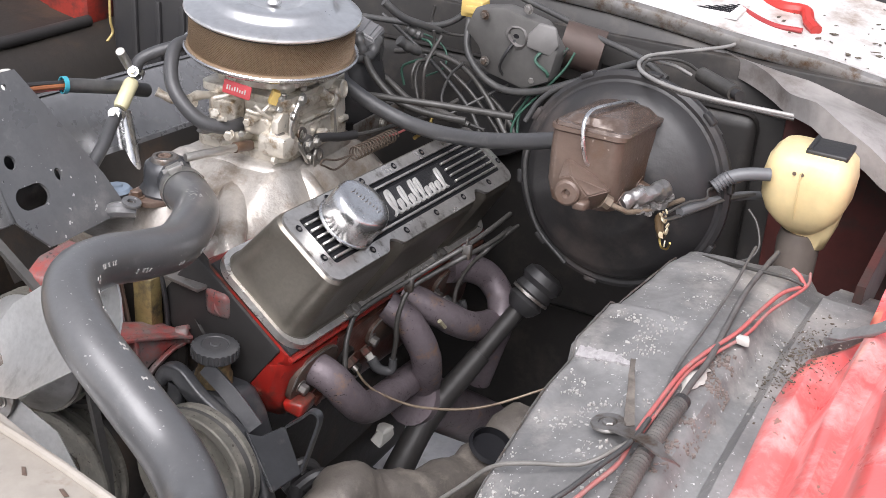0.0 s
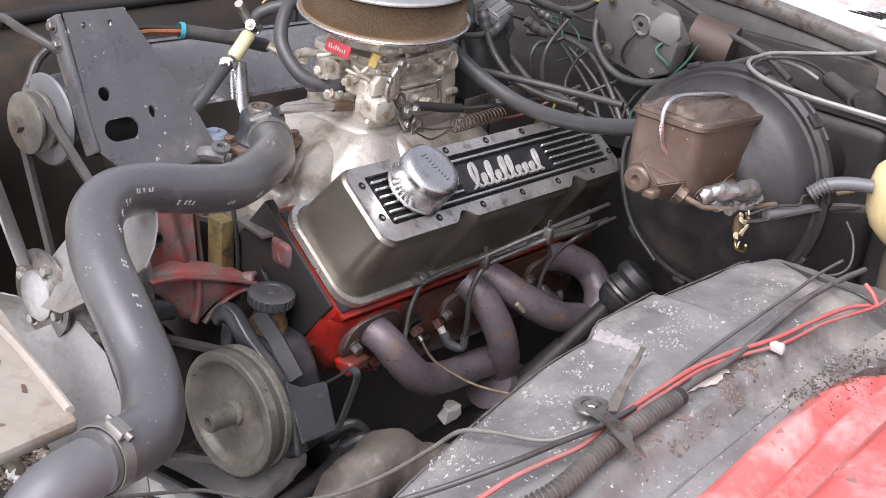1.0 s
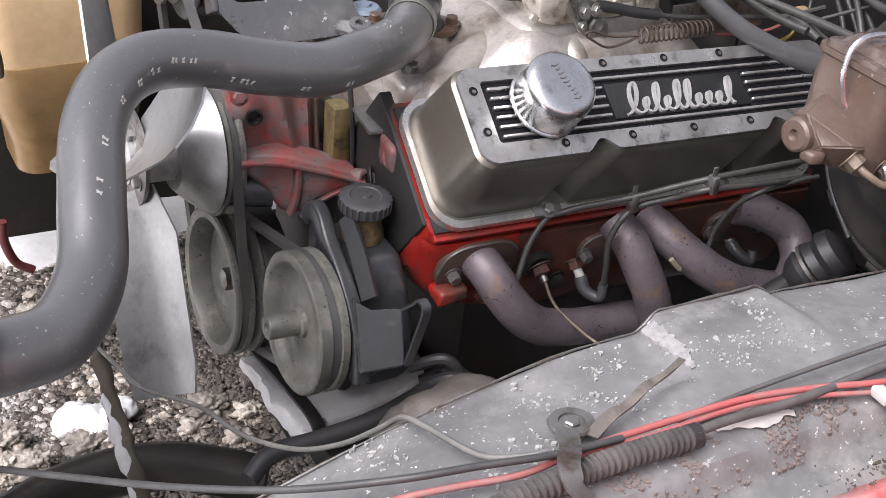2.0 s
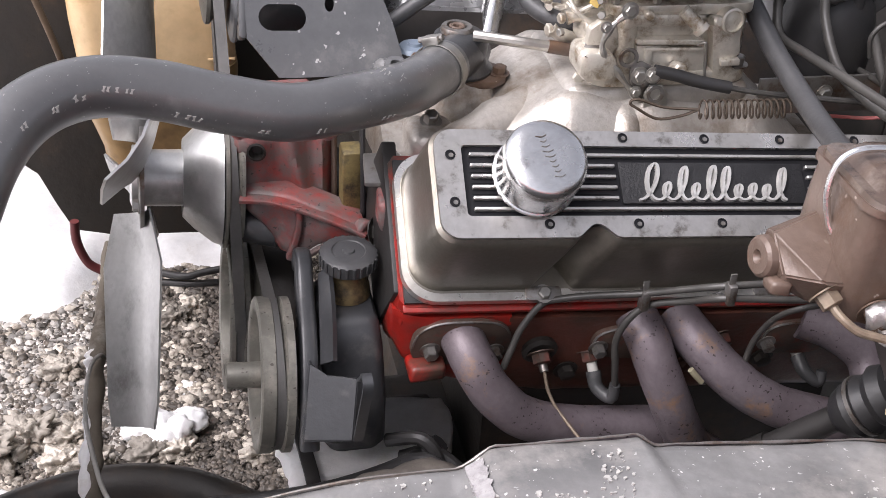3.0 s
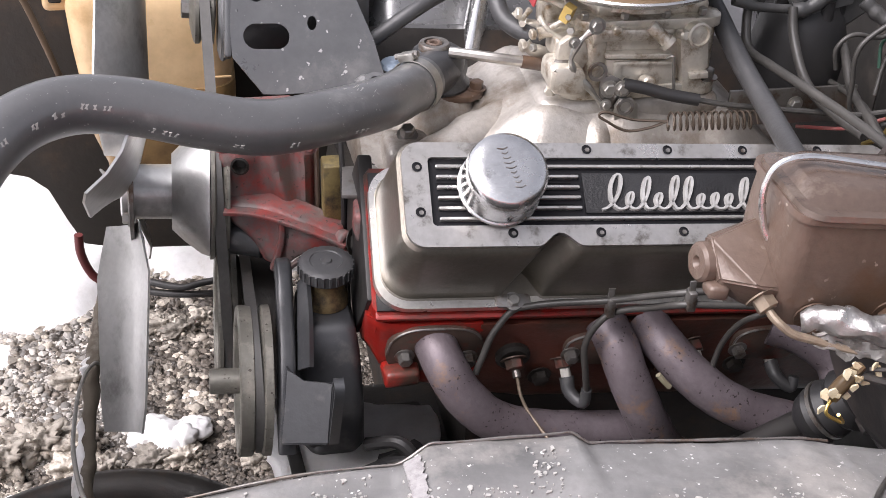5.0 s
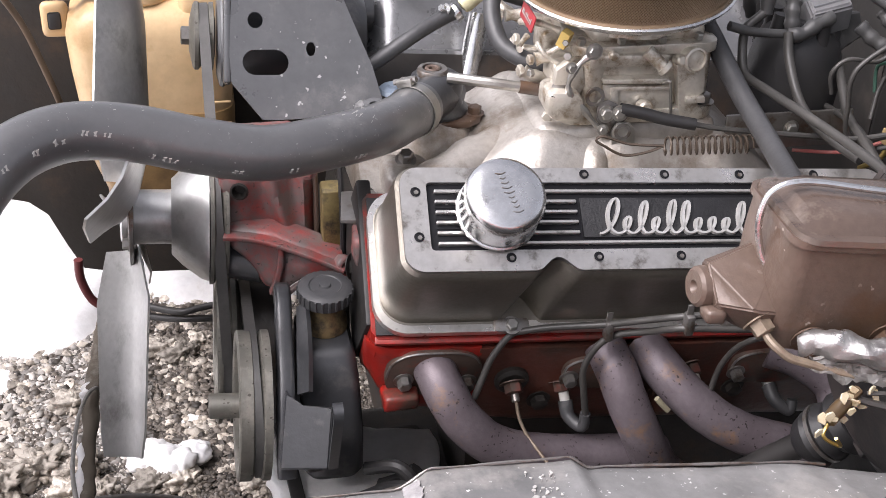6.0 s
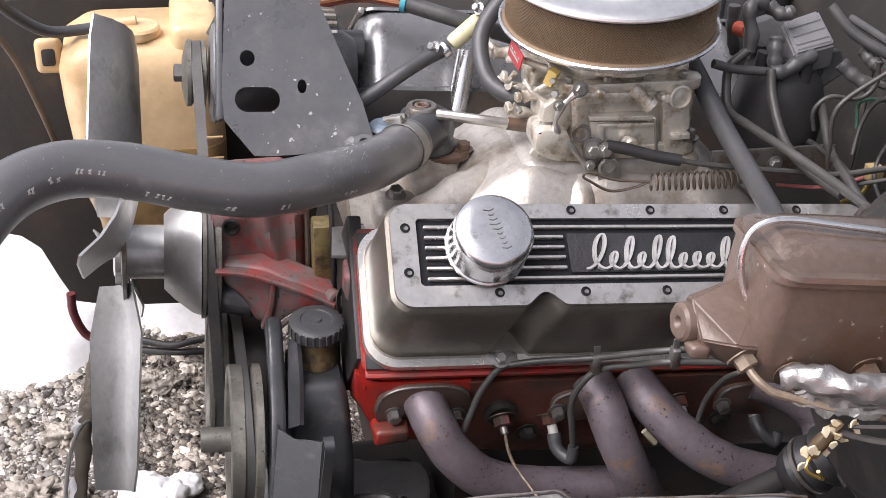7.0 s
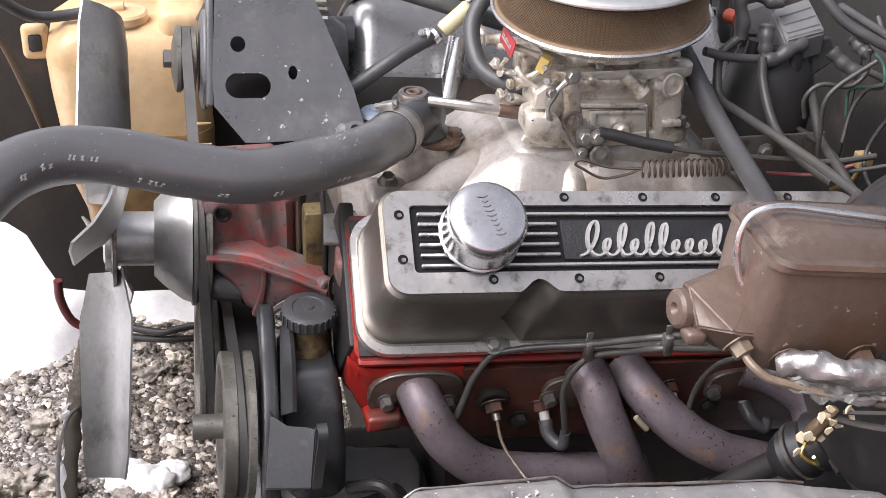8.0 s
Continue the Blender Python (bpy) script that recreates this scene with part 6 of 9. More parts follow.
part("front_web", prism([(0.014, 0.898), (0.036, 0.90), (0.036, 0.955), (0.020, 0.945), (0.004, 0.915)], 0, 0.006, Matrix(((1, 0, 0, 0), (0, 0, 1, 0.205), (0, 1, 0, 0), (0, 0, 0, 1))), 0.0015), CARB, carb)
part("yellow_sleeve", rod((0.012, 0.205, 0.964), (0.016, 0.20, 0.980), 0.0068, 4), YELLOWPL, carb, "yellow plastic sleeve")
dm = Matrix.Translation((-0.014, 0.238, 0.982)) @ Matrix.Rotation(radians(-86), 4, "Z") @ Matrix.Rotation(radians(78), 4, "X") @ Matrix.Rotation(radians(-6), 4, "Z")
decal = thing("carburettor_tag", dm, "small red metal tag with white strokes on the carburettor", "tag")
part("tag_plate", prism(ring_rect(-0.020, 0.020, -0.0085, 0.0085, 0.002), 0, 0.0015, dm, 0.0004), DECALRED, decal)
for k in range(8):
    h = 0.0035 if k in (0, 1, 3, 4, 7) else 0.0022
    part("tag_stroke", box((-0.0145 + k * 0.0037, -0.0028, 0.0015), (-0.0128 + k * 0.0037, -0.0028 + h * 1.6, 0.0021), dm, 0), WHITEMARK, decal)

AN = Vector((-0.035, -0.085, 0.996)).normalized()
AM = axis_matrix((0.087, 0.258, 1.006), AN)
ac = thing("air_cleaner", AM, "round chrome air cleaner with a tan mesh filter element", "air cleaner")
part("base_pan", lathe([(0.06, -0.006), (0.092, -0.006), (0.108, -0.003), (0.1125, 0.001), (0.1135, 0.0035), (0.1115, 0.005), (0.1085, 0.004), (0.105, 0.002), (0.06, 0.0)], AM, 72), CHROME, ac)
pl = bmesh.new()
prof = []
NPL = 150
lo, hi = [], []
for i in range(NPL * 2):
    a = math.pi * i / NPL
    r = 0.1045 if i % 2 else 0.0985
    lo.append(pl.verts.new(AM @ Vector((r * math.cos(a), r * math.sin(a), 0.003))))
    hi.append(pl.verts.new(AM @ Vector((r * math.cos(a), r * math.sin(a), 0.050))))
for i in range(NPL * 2):
    j = (i + 1) % (NPL * 2)
    pl.faces.new((lo[i], lo[j], hi[j], hi[i]))
el = part("pleats", pl, PAPER, ac, "tan pleated paper", angle=10)
ms = bmesh.new()
NW = 230
for s in (1, -1):
    for i in range(NW):
        a0 = 2 * math.pi * i / NW
        pts = [AM @ Vector((0.1062 * math.cos(a0 + s * t * 0.40), 0.1062 * math.sin(a0 + s * t * 0.40), 0.003 + 0.047 * t)) for t in (0, 0.2, 0.4, 0.6, 0.8, 1)]
        tube(pts, 0.00042, 3, 1, None, ms, False)
part("wire_mesh", ms, MESHWIRE, el, "bronze diamond mesh")
for z in (0.0035, 0.0505):
    part("end_ring", lathe([(0.1, z - 0.003), (0.108, z - 0.003), (0.109, z), (0.108, z + 0.003), (0.1, z + 0.003)], AM, 72, None, True), RUBDARK if z > 0.02 else MESHWIRE, el)
part("lid", lathe([(0.105, 0.050), (0.1115, 0.0505), (0.1135, 0.053), (0.1128, 0.0555), (0.109, 0.0575), (0.100, 0.0590), (0.086, 0.0600), (0.081, 0.0625), (0.077, 0.0675), (0.072, 0.0705), (0.064, 0.0715), (0.046, 0.0710), (0.040, 0.0690), (0.036, 0.0640), (0.032, 0.0610), (0.026, 0.0600), (0.012, 0.0600), (0, 0.0600)], AM, 72), LIDCHROME, ac, "bright chrome lid with a raised ring")
wn_ = part("wing_nut", lathe([(0.0, 0.06), (0.010, 0.0625), (0.010, 0.068), (0.006, 0.075), (0.004, 0.082), (0, 0.082)], AM, 16), CHROME, ac)
for s in (-1, 1):
    part("wing", prism([(0.004 * s, 0.066), (0.015 * s, 0.076), (0.017 * s, 0.084), (0.012 * s, 0.083), (0.004 * s, 0.075)], -0.0012, 0.0012, AM @ Matrix.Rotation(radians(90), 4, "X") @ Matrix.Rotation(0, 4, "Y"), 0.0004), CHROME, wn_)

# throttle cable, return spring, hoses round the carburettor
tc = thing("throttle_cable", (0.062, 0.178, 0.905), "black throttle cable running to the firewall", "cable")
TC = [(0.069, 0.175, 0.907), (0.090, 0.172, 0.903), (0.113, 0.168, 0.897), (0.144, 0.162, 0.892)]
part("outer_sleeve", tube(TC, 0.0062, 12), RUBDARK, tc)
part("inner_cable", tube([TC[-1]] + [(0.165, 0.158, 0.889), (0.198, 0.150, 0.887), (0.250, 0.130, 0.889), (0.295, 0.120, 0.888), (0.342, 0.110, 0.897)], 0.003, 8), WIREGREY, tc)
spr = thing("return_spring", (0.13, 0.135, 0.862), "rusty coiled throttle return spring", "spring")
SA, SB = [(0.105, 0.140, 0.882), (0.192, 0.130, 0.884)]
SA, SB = Vector(SA), Vector(SB)
d = (SB - SA).normalized()
u_ = d.cross(Vector((0, 0, 1))).normalized()
w_ = d.cross(u_)
pts = [SA + (SB - SA) * (i / 168) + 0.0088 * (u_ * math.cos(i * 2 * math.pi / 12) + w_ * math.sin(i * 2 * math.pi / 12)) for i in range(169)]
part("coil", tube(pts, 0.0011, 5, 1), RUSTSTEEL, spr)
part("hook", tube([(0.105, 0.140, 0.882), (0.089, 0.142, 0.875), (0.066, 0.144, 0.872), (0.045, 0.146, 0.883), (0.038, 0.148, 0.888), (0.045, 0.147, 0.892), (0.071, 0.144, 0.884), (0.105, 0.140, 0.882)], 0.0014, 6, 6), RUSTSTEEL, spr)
rail = thing("spring_bracket", (0.2, 0.2, 0.87), "thin steel bracket behind the carburettor", "bracket")
part("bracket_plate", box((0.19, 0.19, 0.845), (0.33, 0.194, 0.885), None, 0.001), STEEL, rail)
part("bracket_bolt", bolt((0.262, 0.189, 0.868), (0, -1, 0), 0.006, 0.005), ZINC, rail)

wire("vacuum_hose", [(0.168, 0.245, 0.975), (0.176, 0.215, 0.955), (0.186, 0.165, 0.925), (0.190, 0.096, 0.906), (0.172, 0.008, 0.914), (0.140, -0.077, 0.940), (0.108, -0.150, 0.969)], 0.0105, RUBBER, "thick black vacuum hose to the brake booster", "hose", "", 14)
wire("breather_hose", [(0.045, 0.352, 1.010), (0.005, 0.350, 1.006), (-0.030, 0.325, 0.972), (-0.030, 0.288, 0.937), (-0.005, 0.262, 0.924), (0.022, 0.258, 0.922)], 0.0092, RUBBER, "curved black rubber hose at the carburettor front", "hose", "", 14)
ff = thing("fuel_filter", (-0.047, 0.405, 0.92), "inline fuel filter with a cloudy body and steel clamps", "fuel filter")
FB, FT = Vector((-0.051, 0.398, 0.928)), Vector((-0.008, 0.406, 0.962))
fd = (FT - FB).normalized()
part("filter_body", lathe([(0.0, 0.004), (0.008, 0.006), (0.0098, 0.010), (0.0098, 0.045), (0.008, 0.049), (0, 0.051)], axis_matrix(FB, fd), 20), CLEAR, ff, "cloudy yellowish plastic body")
for q in (FB - fd * 0.004, FT + fd * 0.006):
    part("clamp_band", lathe([(0.0095, -0.004), (0.011, -0.004), (0.011, 0.004), (0.0095, 0.004)], axis_matrix(q, fd), 18, None, True), CHROME, ff)
    part("clamp_screw", bolt(q + Vector((-0.012, -0.006, 0.006)), (-1, -0.5, 0.6), 0.005, 0.008), CHROME, ff)
part("lower_hose", tube([FB, (-0.08, 0.385, 0.92), (-0.113, 0.370, 0.907), (-0.166, 0.361, 0.874)], 0.0082, 12), RUBBER, ff)
part("upper_hose", tube([FT, (0.0, 0.40, 0.985), (0.03, 0.37, 1.0), (0.06, 0.34, 1.0)], 0.008, 12), RUBBER, ff)
part("valve_tip", tube([(-0.012, 0.41, 0.975), (-0.02, 0.412, 0.99), (-0.028, 0.41, 1.0)], 0.006, 10), ZINC, ff)
oft = thing("oil_filler_tube", (-0.036, 0.391, 0.85), "short chrome tube beside the far valve cover", "tube")
part("tube_body", rod((-0.040, 0.388, 0.845), (-0.022, 0.418, 0.915), 0.0125, 18), CHROME, oft)
br_ = thing("braided_line", (-0.085, 0.268, 0.9), "braided steel line with a red-brown sleeve", "fuel line")
part("braid", tube([(-0.088, 0.262, 0.910), (-0.050, 0.245, 0.910), (-0.018, 0.240, 0.906)], 0.0055, 10), ZINC, br_)
part("sleeve", rod((-0.018, 0.240, 0.906), (0.010, 0.236, 0.902), 0.0068, 12), RUSTY, br_, "red-brown rubber sleeve")
lm = thing("wiring_loom", (-0.1, 0.44, 0.96), "taped wiring loom with red wires and a blue tie", "wiring")
LM = [(-0.187, 0.470, 0.962), (-0.141, 0.468, 0.967), (-0.093, 0.446, 0.965), (-0.028, 0.420, 0.950), (0.03, 0.42, 0.93)]
part("tape_sleeve", tube(LM[2:], 0.0095, 12), WIRE, lm)
for k in range(4):
    o = Vector((0.0, 0.004 * math.cos(k * 1.6), 0.004 * math.sin(k * 1.6)))
    part("strand", tube([Vector(p) + o * (1.6 - 0.4 * i) for i, p in enumerate(LM[:3])], 0.0032, 8), (WIRERED, RUBDARK, mat("copper_brown_wire", (0.28, 0.10, 0.04), None, 0.4), WIRERED)[k], lm)
part("tie", lathe([(0.0098, -0.003), (0.0112, -0.003), (0.0112, 0.003), (0.0098, 0.003)], axis_matrix(LM[2], Vector(LM[3]) - Vector(LM[1])), 18, None, True), BLUEPL, lm, "bright blue plastic tie")
cn = thing("wire_connector", (-0.19, 0.435, 0.99), "white plastic wire connector on the bracket", "connector")
part("shell", lathe([(0.0, 0), (0.008, 0), (0.0085, 0.02), (0.006, 0.035), (0, 0.035)], axis_matrix((-0.19, 0.44, 0.975), (0.05, 0.1, 1)), 14), WHITEPL, cn)

# ---- brake booster, master cylinder, washer bottle ----
BC = Vector((0.205, -0.196, 0.895))
BA = Vector((-1, 0.02, 0.13)).normalized()
MCM = Matrix.Translation((0.006, -0.192, 0.944)) @ Matrix.Rotation(radians(7), 4, "Y") @ Matrix.Translation((-0.006, 0.192, -0.944))


def tilt(b):
    """Gives a piece of the master cylinder its nose-up lean."""
    b.transform(MCM)
    return b


bo = thing("brake_booster", BC, "large round dark grey brake booster", "brake booster")
bmx = axis_matrix(BC, BA)
part("front_shell", lathe([(0.134, -0.004), (0.134, 0.006), (0.126, 0.010), (0.118, 0.026), (0.105, 0.036), (0.080, 0.042), (0.066, 0.052), (0.055, 0.056), (0, 0.056)], bmx, 64), BOOST, bo)
part("rear_shell", lathe([(0.130, -0.004), (0.120, -0.05), (0.10, -0.075), (0.06, -0.085), (0.05, -0.26), (0, -0.26)], bmx, 48), BOOST, bo)
part("crimp_rim", lathe([(0.130, -0.010), (0.1385, -0.010), (0.140, -0.004), (0.1395, 0.004), (0.134, 0.009), (0.128, 0.008)], bmx, 64), BOOST, bo)
for k in range(10):
    m = bmx @ Matrix.Rotation(2 * math.pi * (k + 0.3) / 10, 4, "Z") @ Matrix.Translation((0.139, 0, 0))
    part("crimp_tab", box((-0.003, -0.009, -0.008), (0.004, 0.009, 0.008), m, 0.002), BOOST, bo)
mc = thing("master_cylinder", (0.1, -0.2, 0.92), "rusty brown cast iron brake master cylinder", "master cylinder")
part("bore_body", lathe([(0.0, 0.0), (0.018, 0.0), (0.023, 0.02), (0.029, 0.05), (0.029, 0.15), (0, 0.15)], axis_matrix((0.026, -0.196, 0.944), (1, -0.03, -0.11)), 28), RUSTY, mc)
part("bore_plug", rough_up(lathe([(0.0, 0.0045), (0.0026, 0.0045), (0.0042, 0.0012), (0.0052, 0.0), (0.0120, 0.0), (0.0146, 0.0022), (0.0150, 0.005), (0.0150, 0.009), (0.0132, 0.0105), (0.0132, 0.022), (0, 0.022)], axis_matrix((0.001, -0.1985, 0.9495), (1, 0.10, -0.10)), 32), 0.0004, 120), RUSTY, mc, "round end plug with a dimple")
bm = bmesh.new()
bmesh.ops.convex_hull(bm, input=[bm.verts.new(p) for p in [(0.0085, -0.199, 0.9695), (0.025, -0.189, 0.9675), (0.031, -0.238, 0.952), (0.0105, -0.221, 0.948), (0.011, -0.184, 0.962), (0.013, -0.207, 0.932), (0.014, -0.182, 0.932), (0.034, -0.218, 0.922), (0.050, -0.230, 0.926), (0.085, -0.166, 0.974), (0.085, -0.160, 0.920), (0.085, -0.226, 0.934)]])
bmesh.ops.dissolve_limit(bm, angle_limit=0.12, verts=bm.verts[:], edges=bm.edges[:])
bmesh.ops.bevel(bm, geom=bm.edges[:], offset=0.0014, segments=3, affect="EDGES")
part("front_ear", bm, RUSTY, mc, "flat-faced cast nose", angle=50)
part("casting_lug", rough_up(box((0.004, -0.222, 0.930), (0.020, -0.206, 0.942), None, 0.003), 0.0015, 90, 2), RUSTY, mc, "", angle=50)
bm = bmesh.new()
rings = []
for z, x0, x1, y0, y1, r in ((0.922, 0.052, 0.178, -0.236, -0.158, 0.018), (0.945, 0.046, 0.182, -0.240, -0.153, 0.016), (0.985, 0.045, 0.184, -0.240, -0.152, 0.014), (1.006, 0.045, 0.186, -0.240, -0.153, 0.013), (1.008, 0.042, 0.189, -0.243, -0.151, 0.013), (1.013, 0.042, 0.189, -0.243, -0.151, 0.013)):
    rings.append([(x, y, z) for x, y in ring_rect(x0, x1, y0, y1, r, 5, 4, 3)])
loft(rings, None, bm)
rough_up(bm, 0.0012, 30)
part("reservoir", tilt(bm), RUSTY, mc)
bm = bmesh.new()
rings = []
for z, x0, x1, y0, y1, r in ((1.013, 0.044, 0.192, -0.245, -0.153, 0.016), (1.017, 0.045, 0.191, -0.244, -0.154, 0.016), (1.018, 0.052, 0.184, -0.237, -0.161, 0.014), (1.026, 0.058, 0.178, -0.231, -0.167, 0.02), (1.029, 0.068, 0.168, -0.223, -0.176, 0.02)):
    rings.append([(x, y, z) for x, y in ring_rect(x0, x1, y0, y1, r, 5, 4, 3)])
loft(rings, None, bm)
part("lid", tilt(bm), LIDBROWN, mc, "rusty pressed-steel lid")
part("bail_wire", tube([(0.050, -0.204, 0.968), (0.046, -0.200, 0.978), (0.043, -0.196, 1.0), (0.050, -0.193, 1.020), (0.072, -0.194, 1.027), (0.115, -0.20, 1.022), (0.16, -0.205, 1.014), (0.186, -0.21, 1.002), (0.194, -0.212, 0.975)], 0.0025, 10, 8), CHROME, mc, "bright bent bail wire")
for z0, at in ((0, (0.075, -0.238, 0.925)), (1, (0.135, -0.238, 0.922))):
    part("line_fitting", bolt(at, (0, -1, -0.3), 0.009, 0.016), RUSTY, mc)
part("brake_line", tube([(0.041, -0.236, 0.934), (0.0435, -0.244, 0.9300), (0.0475, -0.250, 0.9268), (0.055, -0.2545, 0.9220), (0.067, -0.2575, 0.9185), (0.103, -0.270, 0.9120), (0.16, -0.285, 0.906), (0.28, -0.33, 0.905)], 0.0032, 10), LINETAN, mc, "dusty tan brake line")
part("line_nut", bolt((0.0385, -0.229, 0.938), (0.35, -0.8, -0.5), 0.0082, 0.011), LINETAN, mc)
foil = thing("foil_wrap", (0.10, -0.262, 0.93), "crumpled silver foil wrapped round a brake line", "foil")
bm = bmesh.new()
tube([(0.064, -0.244, 0.927), (0.080, -0.252, 0.931), (0.102, -0.264, 0.930), (0.128, -0.271, 0.929), (0.142, -0.272, 0.928)], 0.0098, 22, 14, lambda t: 0.45 + 0.6 * math.sin(3.0 * t + 0.1) ** 0.6, bm)
for v in bm.verts:
    v.co.z = 0.929 + (v.co.z - 0.929) * 1.15
rough_up(bm, 0.0038, 55, 2)
rough_up(bm, 0.0012, 170, 4)
part("foil_sheet", bm, FOIL, foil, angle=24)
bm = bmesh.new()
gx_, gy_ = 22, 9
fl_ = []
for i in range(gx_ + 1):
    row = []
    for j in range(gy_ + 1):
        q, r_ = i / gx_, j / gy_
        hang = 0.019 * (0.45 + 0.55 * math.sin(2.6 * q + 0.3)) * (1 + 0.35 * noise.noise(Vector((q * 9, 1, 0))))
        at = Vector((0.068, -0.256, 0.924)).lerp(Vector((0.142, -0.279, 0.924)), q)
        row.append(bm.verts.new(at + Vector((0.002 * noise.noise(Vector((i * 0.9, j * 0.9, 1))), -0.45 * hang * r_ + 0.004 * noise.noise(Vector((i * 0.45, j * 0.6, 5))), -0.75 * hang * r_ + 0.003 * noise.noise(Vector((i * 0.5, j * 0.5, 9)))))))
    fl_.append(row)
for i in range(gx_):
    for j in range(gy_):
        bm.faces.new((fl_[i][j], fl_[i + 1][j], fl_[i + 1][j + 1], fl_[i][j + 1]))
bmesh.ops.solidify(bm, geom=bm.faces[:], thickness=0.0006)
part("torn_flap", bm, mat("dull_grey_tape", (0.36, 0.345, 0.33), (0.24, 0.225, 0.21), 0.45, 0.25, 120, 40, 0.5, stain=(0.15, 0.12, 0.10), stain_amt=0.25, stain_at=40), foil, "torn grey flap", angle=40)
plg = thing("wire_plug", (0.085, -0.285, 0.905), "cracked pale yellow wire plug hanging by its leads", "connector")
AGED = mat("aged_pale_yellow_plastic", (0.60, 0.54, 0.38), (0.38, 0.30, 0.18), 0.16, 0.0, 90, 70, 0.3, stain=(0.16, 0.10, 0.04), stain_amt=0.3, stain_at=90, coat=1.0)
part("core", rough_up(tube([(0.070, -0.294, 0.897), (0.081, -0.288, 0.902), (0.095, -0.281, 0.910)], 0.0052, 10, 4), 0.0022, 120), mat("dark_brown_core", (0.10, 0.062, 0.03), (0.06, 0.04, 0.02), 0.3), plg, "brown plug core", angle=40)
random.seed(31)
for k in range(15):
    q = k / 14
    c_ = Vector((0.069, -0.295, 0.897)).lerp(Vector((0.102, -0.279, 0.913)), q) + Vector((random.uniform(-0.009, 0.009), random.uniform(-0.008, 0.002), random.uniform(-0.010, 0.008)))
    m = axis_matrix(c_, (random.uniform(-0.7, 0.7), -1, random.uniform(-0.2, 1.0)), random.uniform(0, 3.1))
    a_, b_ = random.uniform(0.003, 0.0062), random.uniform(0.0018, 0.0036)
    part("shard", prism([(-a_, -b_), (a_ * 0.7, -b_ * 0.8), (a_, b_ * 0.3), (a_ * 0.1, b_), (-a_ * 0.8, b_ * 0.6)], -0.0008, 0.0008, m, 0.0004, None, 1), AGED, plg, "")
part("lead", tube([(0.10, -0.285, 0.91), (0.14, -0.30, 0.915), (0.165, -0.315, 0.915), (0.18, -0.314, 0.922), (0.20, -0.34, 0.93)], 0.0016, 6), WIREGREY, plg)
part("lead", tube([(0.09, -0.282, 0.905), (0.12, -0.292, 0.900), (0.16, -0.31, 0.902), (0.20, -0.33, 0.905), (0.26, -0.36, 0.90)], 0.0028, 6), WIREGREY, plg)
part("stray_wire", tube([(0.075, -0.29, 0.895), (0.068, -0.296, 0.885), (0.08, -0.30, 0.878), (0.072, -0.305, 0.89)], 0.0014, 6), BRASS, plg)

wb = thing("washer_bottle", (0.26, -0.425, 0.80), "yellowed plastic washer bottle with a black lid", "bottle")
bm = bmesh.new()
B0 = Vector((0.262, -0.414, 0.925))
rings = []
for z, hx, hy, r in ((0.866, 0.018, 0.018, 0.011), (0.878, 0.030, 0.030, 0.015), (0.893, 0.040, 0.043, 0.020), (0.912, 0.045, 0.051, 0.024), (0.940, 0.047, 0.053, 0.024), (0.962, 0.043, 0.049, 0.022), (0.972, 0.035, 0.040, 0.018)):
    rings.append([(B0.x + x, B0.y + y, z) for x, y in ring_rect(-hx, hx, -hy, hy, r, 5, 3, 3)])
loft(rings, None, bm)
part("body", bm, BOTTLE, wb, angle=70)
bm = loft([[(B0.x + 0.012 + x, B0.y - 0.012 + y, z) for x, y in ring_rect(-h, h, -h, h, h * 0.5, 5, 2, 2)] for z, h in ((0.845, 0.020), (0.87, 0.028), (0.90, 0.033), (0.92, 0.030))])
part("lower_lobe", bm, BOTTLE, wb, angle=70)
part("lid", box((B0.x - 0.024, B0.y - 0.042, 0.969), (B0.x + 0.030, B0.y + 0.008, 0.977), Matrix.Translation((0, 0, 0)), 0.003, 3), RUBDARK, wb, "black plastic lid")
part("lid_hinge", rod((B0.x - 0.022, B0.y + 0.004, 0.976), (B0.x + 0.028, B0.y + 0.004, 0.976), 0.0035, 10), RUBDARK, wb)
part("seam", tube([(B0.x - 0.047, B0.y + 0.004, 0.955), (B0.x - 0.0485, B0.y + 0.004, 0.935), (B0.x - 0.047, B0.y + 0.004, 0.912), (B0.x - 0.040, B0.y + 0.004, 0.892)], 0.0009, 6, 4), BOTTLE, wb)
for k in (0, 1):
    part("dirt_spot", lathe([(0.0, 0.0012), (0.0022, 0.001), (0.0026, 0.0)], axis_matrix((B0.x - 0.0465, B0.y + 0.012 - 0.009 * k, 0.952), (-1, 0, 0.1)), 10), RUSTY, wb, "small brown spot")
part("pump_socket", lathe([(0.026, -0.06), (0.027, -0.015), (0.024, 0), (0, 0)], Matrix.Translation((B0.x + 0.006, B0.y, 0.862)), 24), mat("smoky_grey_plastic", (0.15, 0.125, 0.108), (0.11, 0.092, 0.08), 0.5), wb, "smoky grey plastic lower cup")
part("outlet_hose", tube([(0.212, -0.375, 0.945), (0.200, -0.352, 0.944), (0.190, -0.332, 0.938), (0.183, -0.318, 0.925)], 0.008, 12), GREYPIPE, wb, "short grey outlet hose")
for k in range(6):
    part("hose_rib", lathe([(0.0078, -0.001), (0.0098, 0), (0.0078, 0.001)], axis_matrix((0.1835 + 0.0016 * k, -0.3185 - 0.003 * k, 0.925 + 0.0028 * k), (0.3, -0.5, 0.6)), 14, None, True), GREYPIPE, wb)
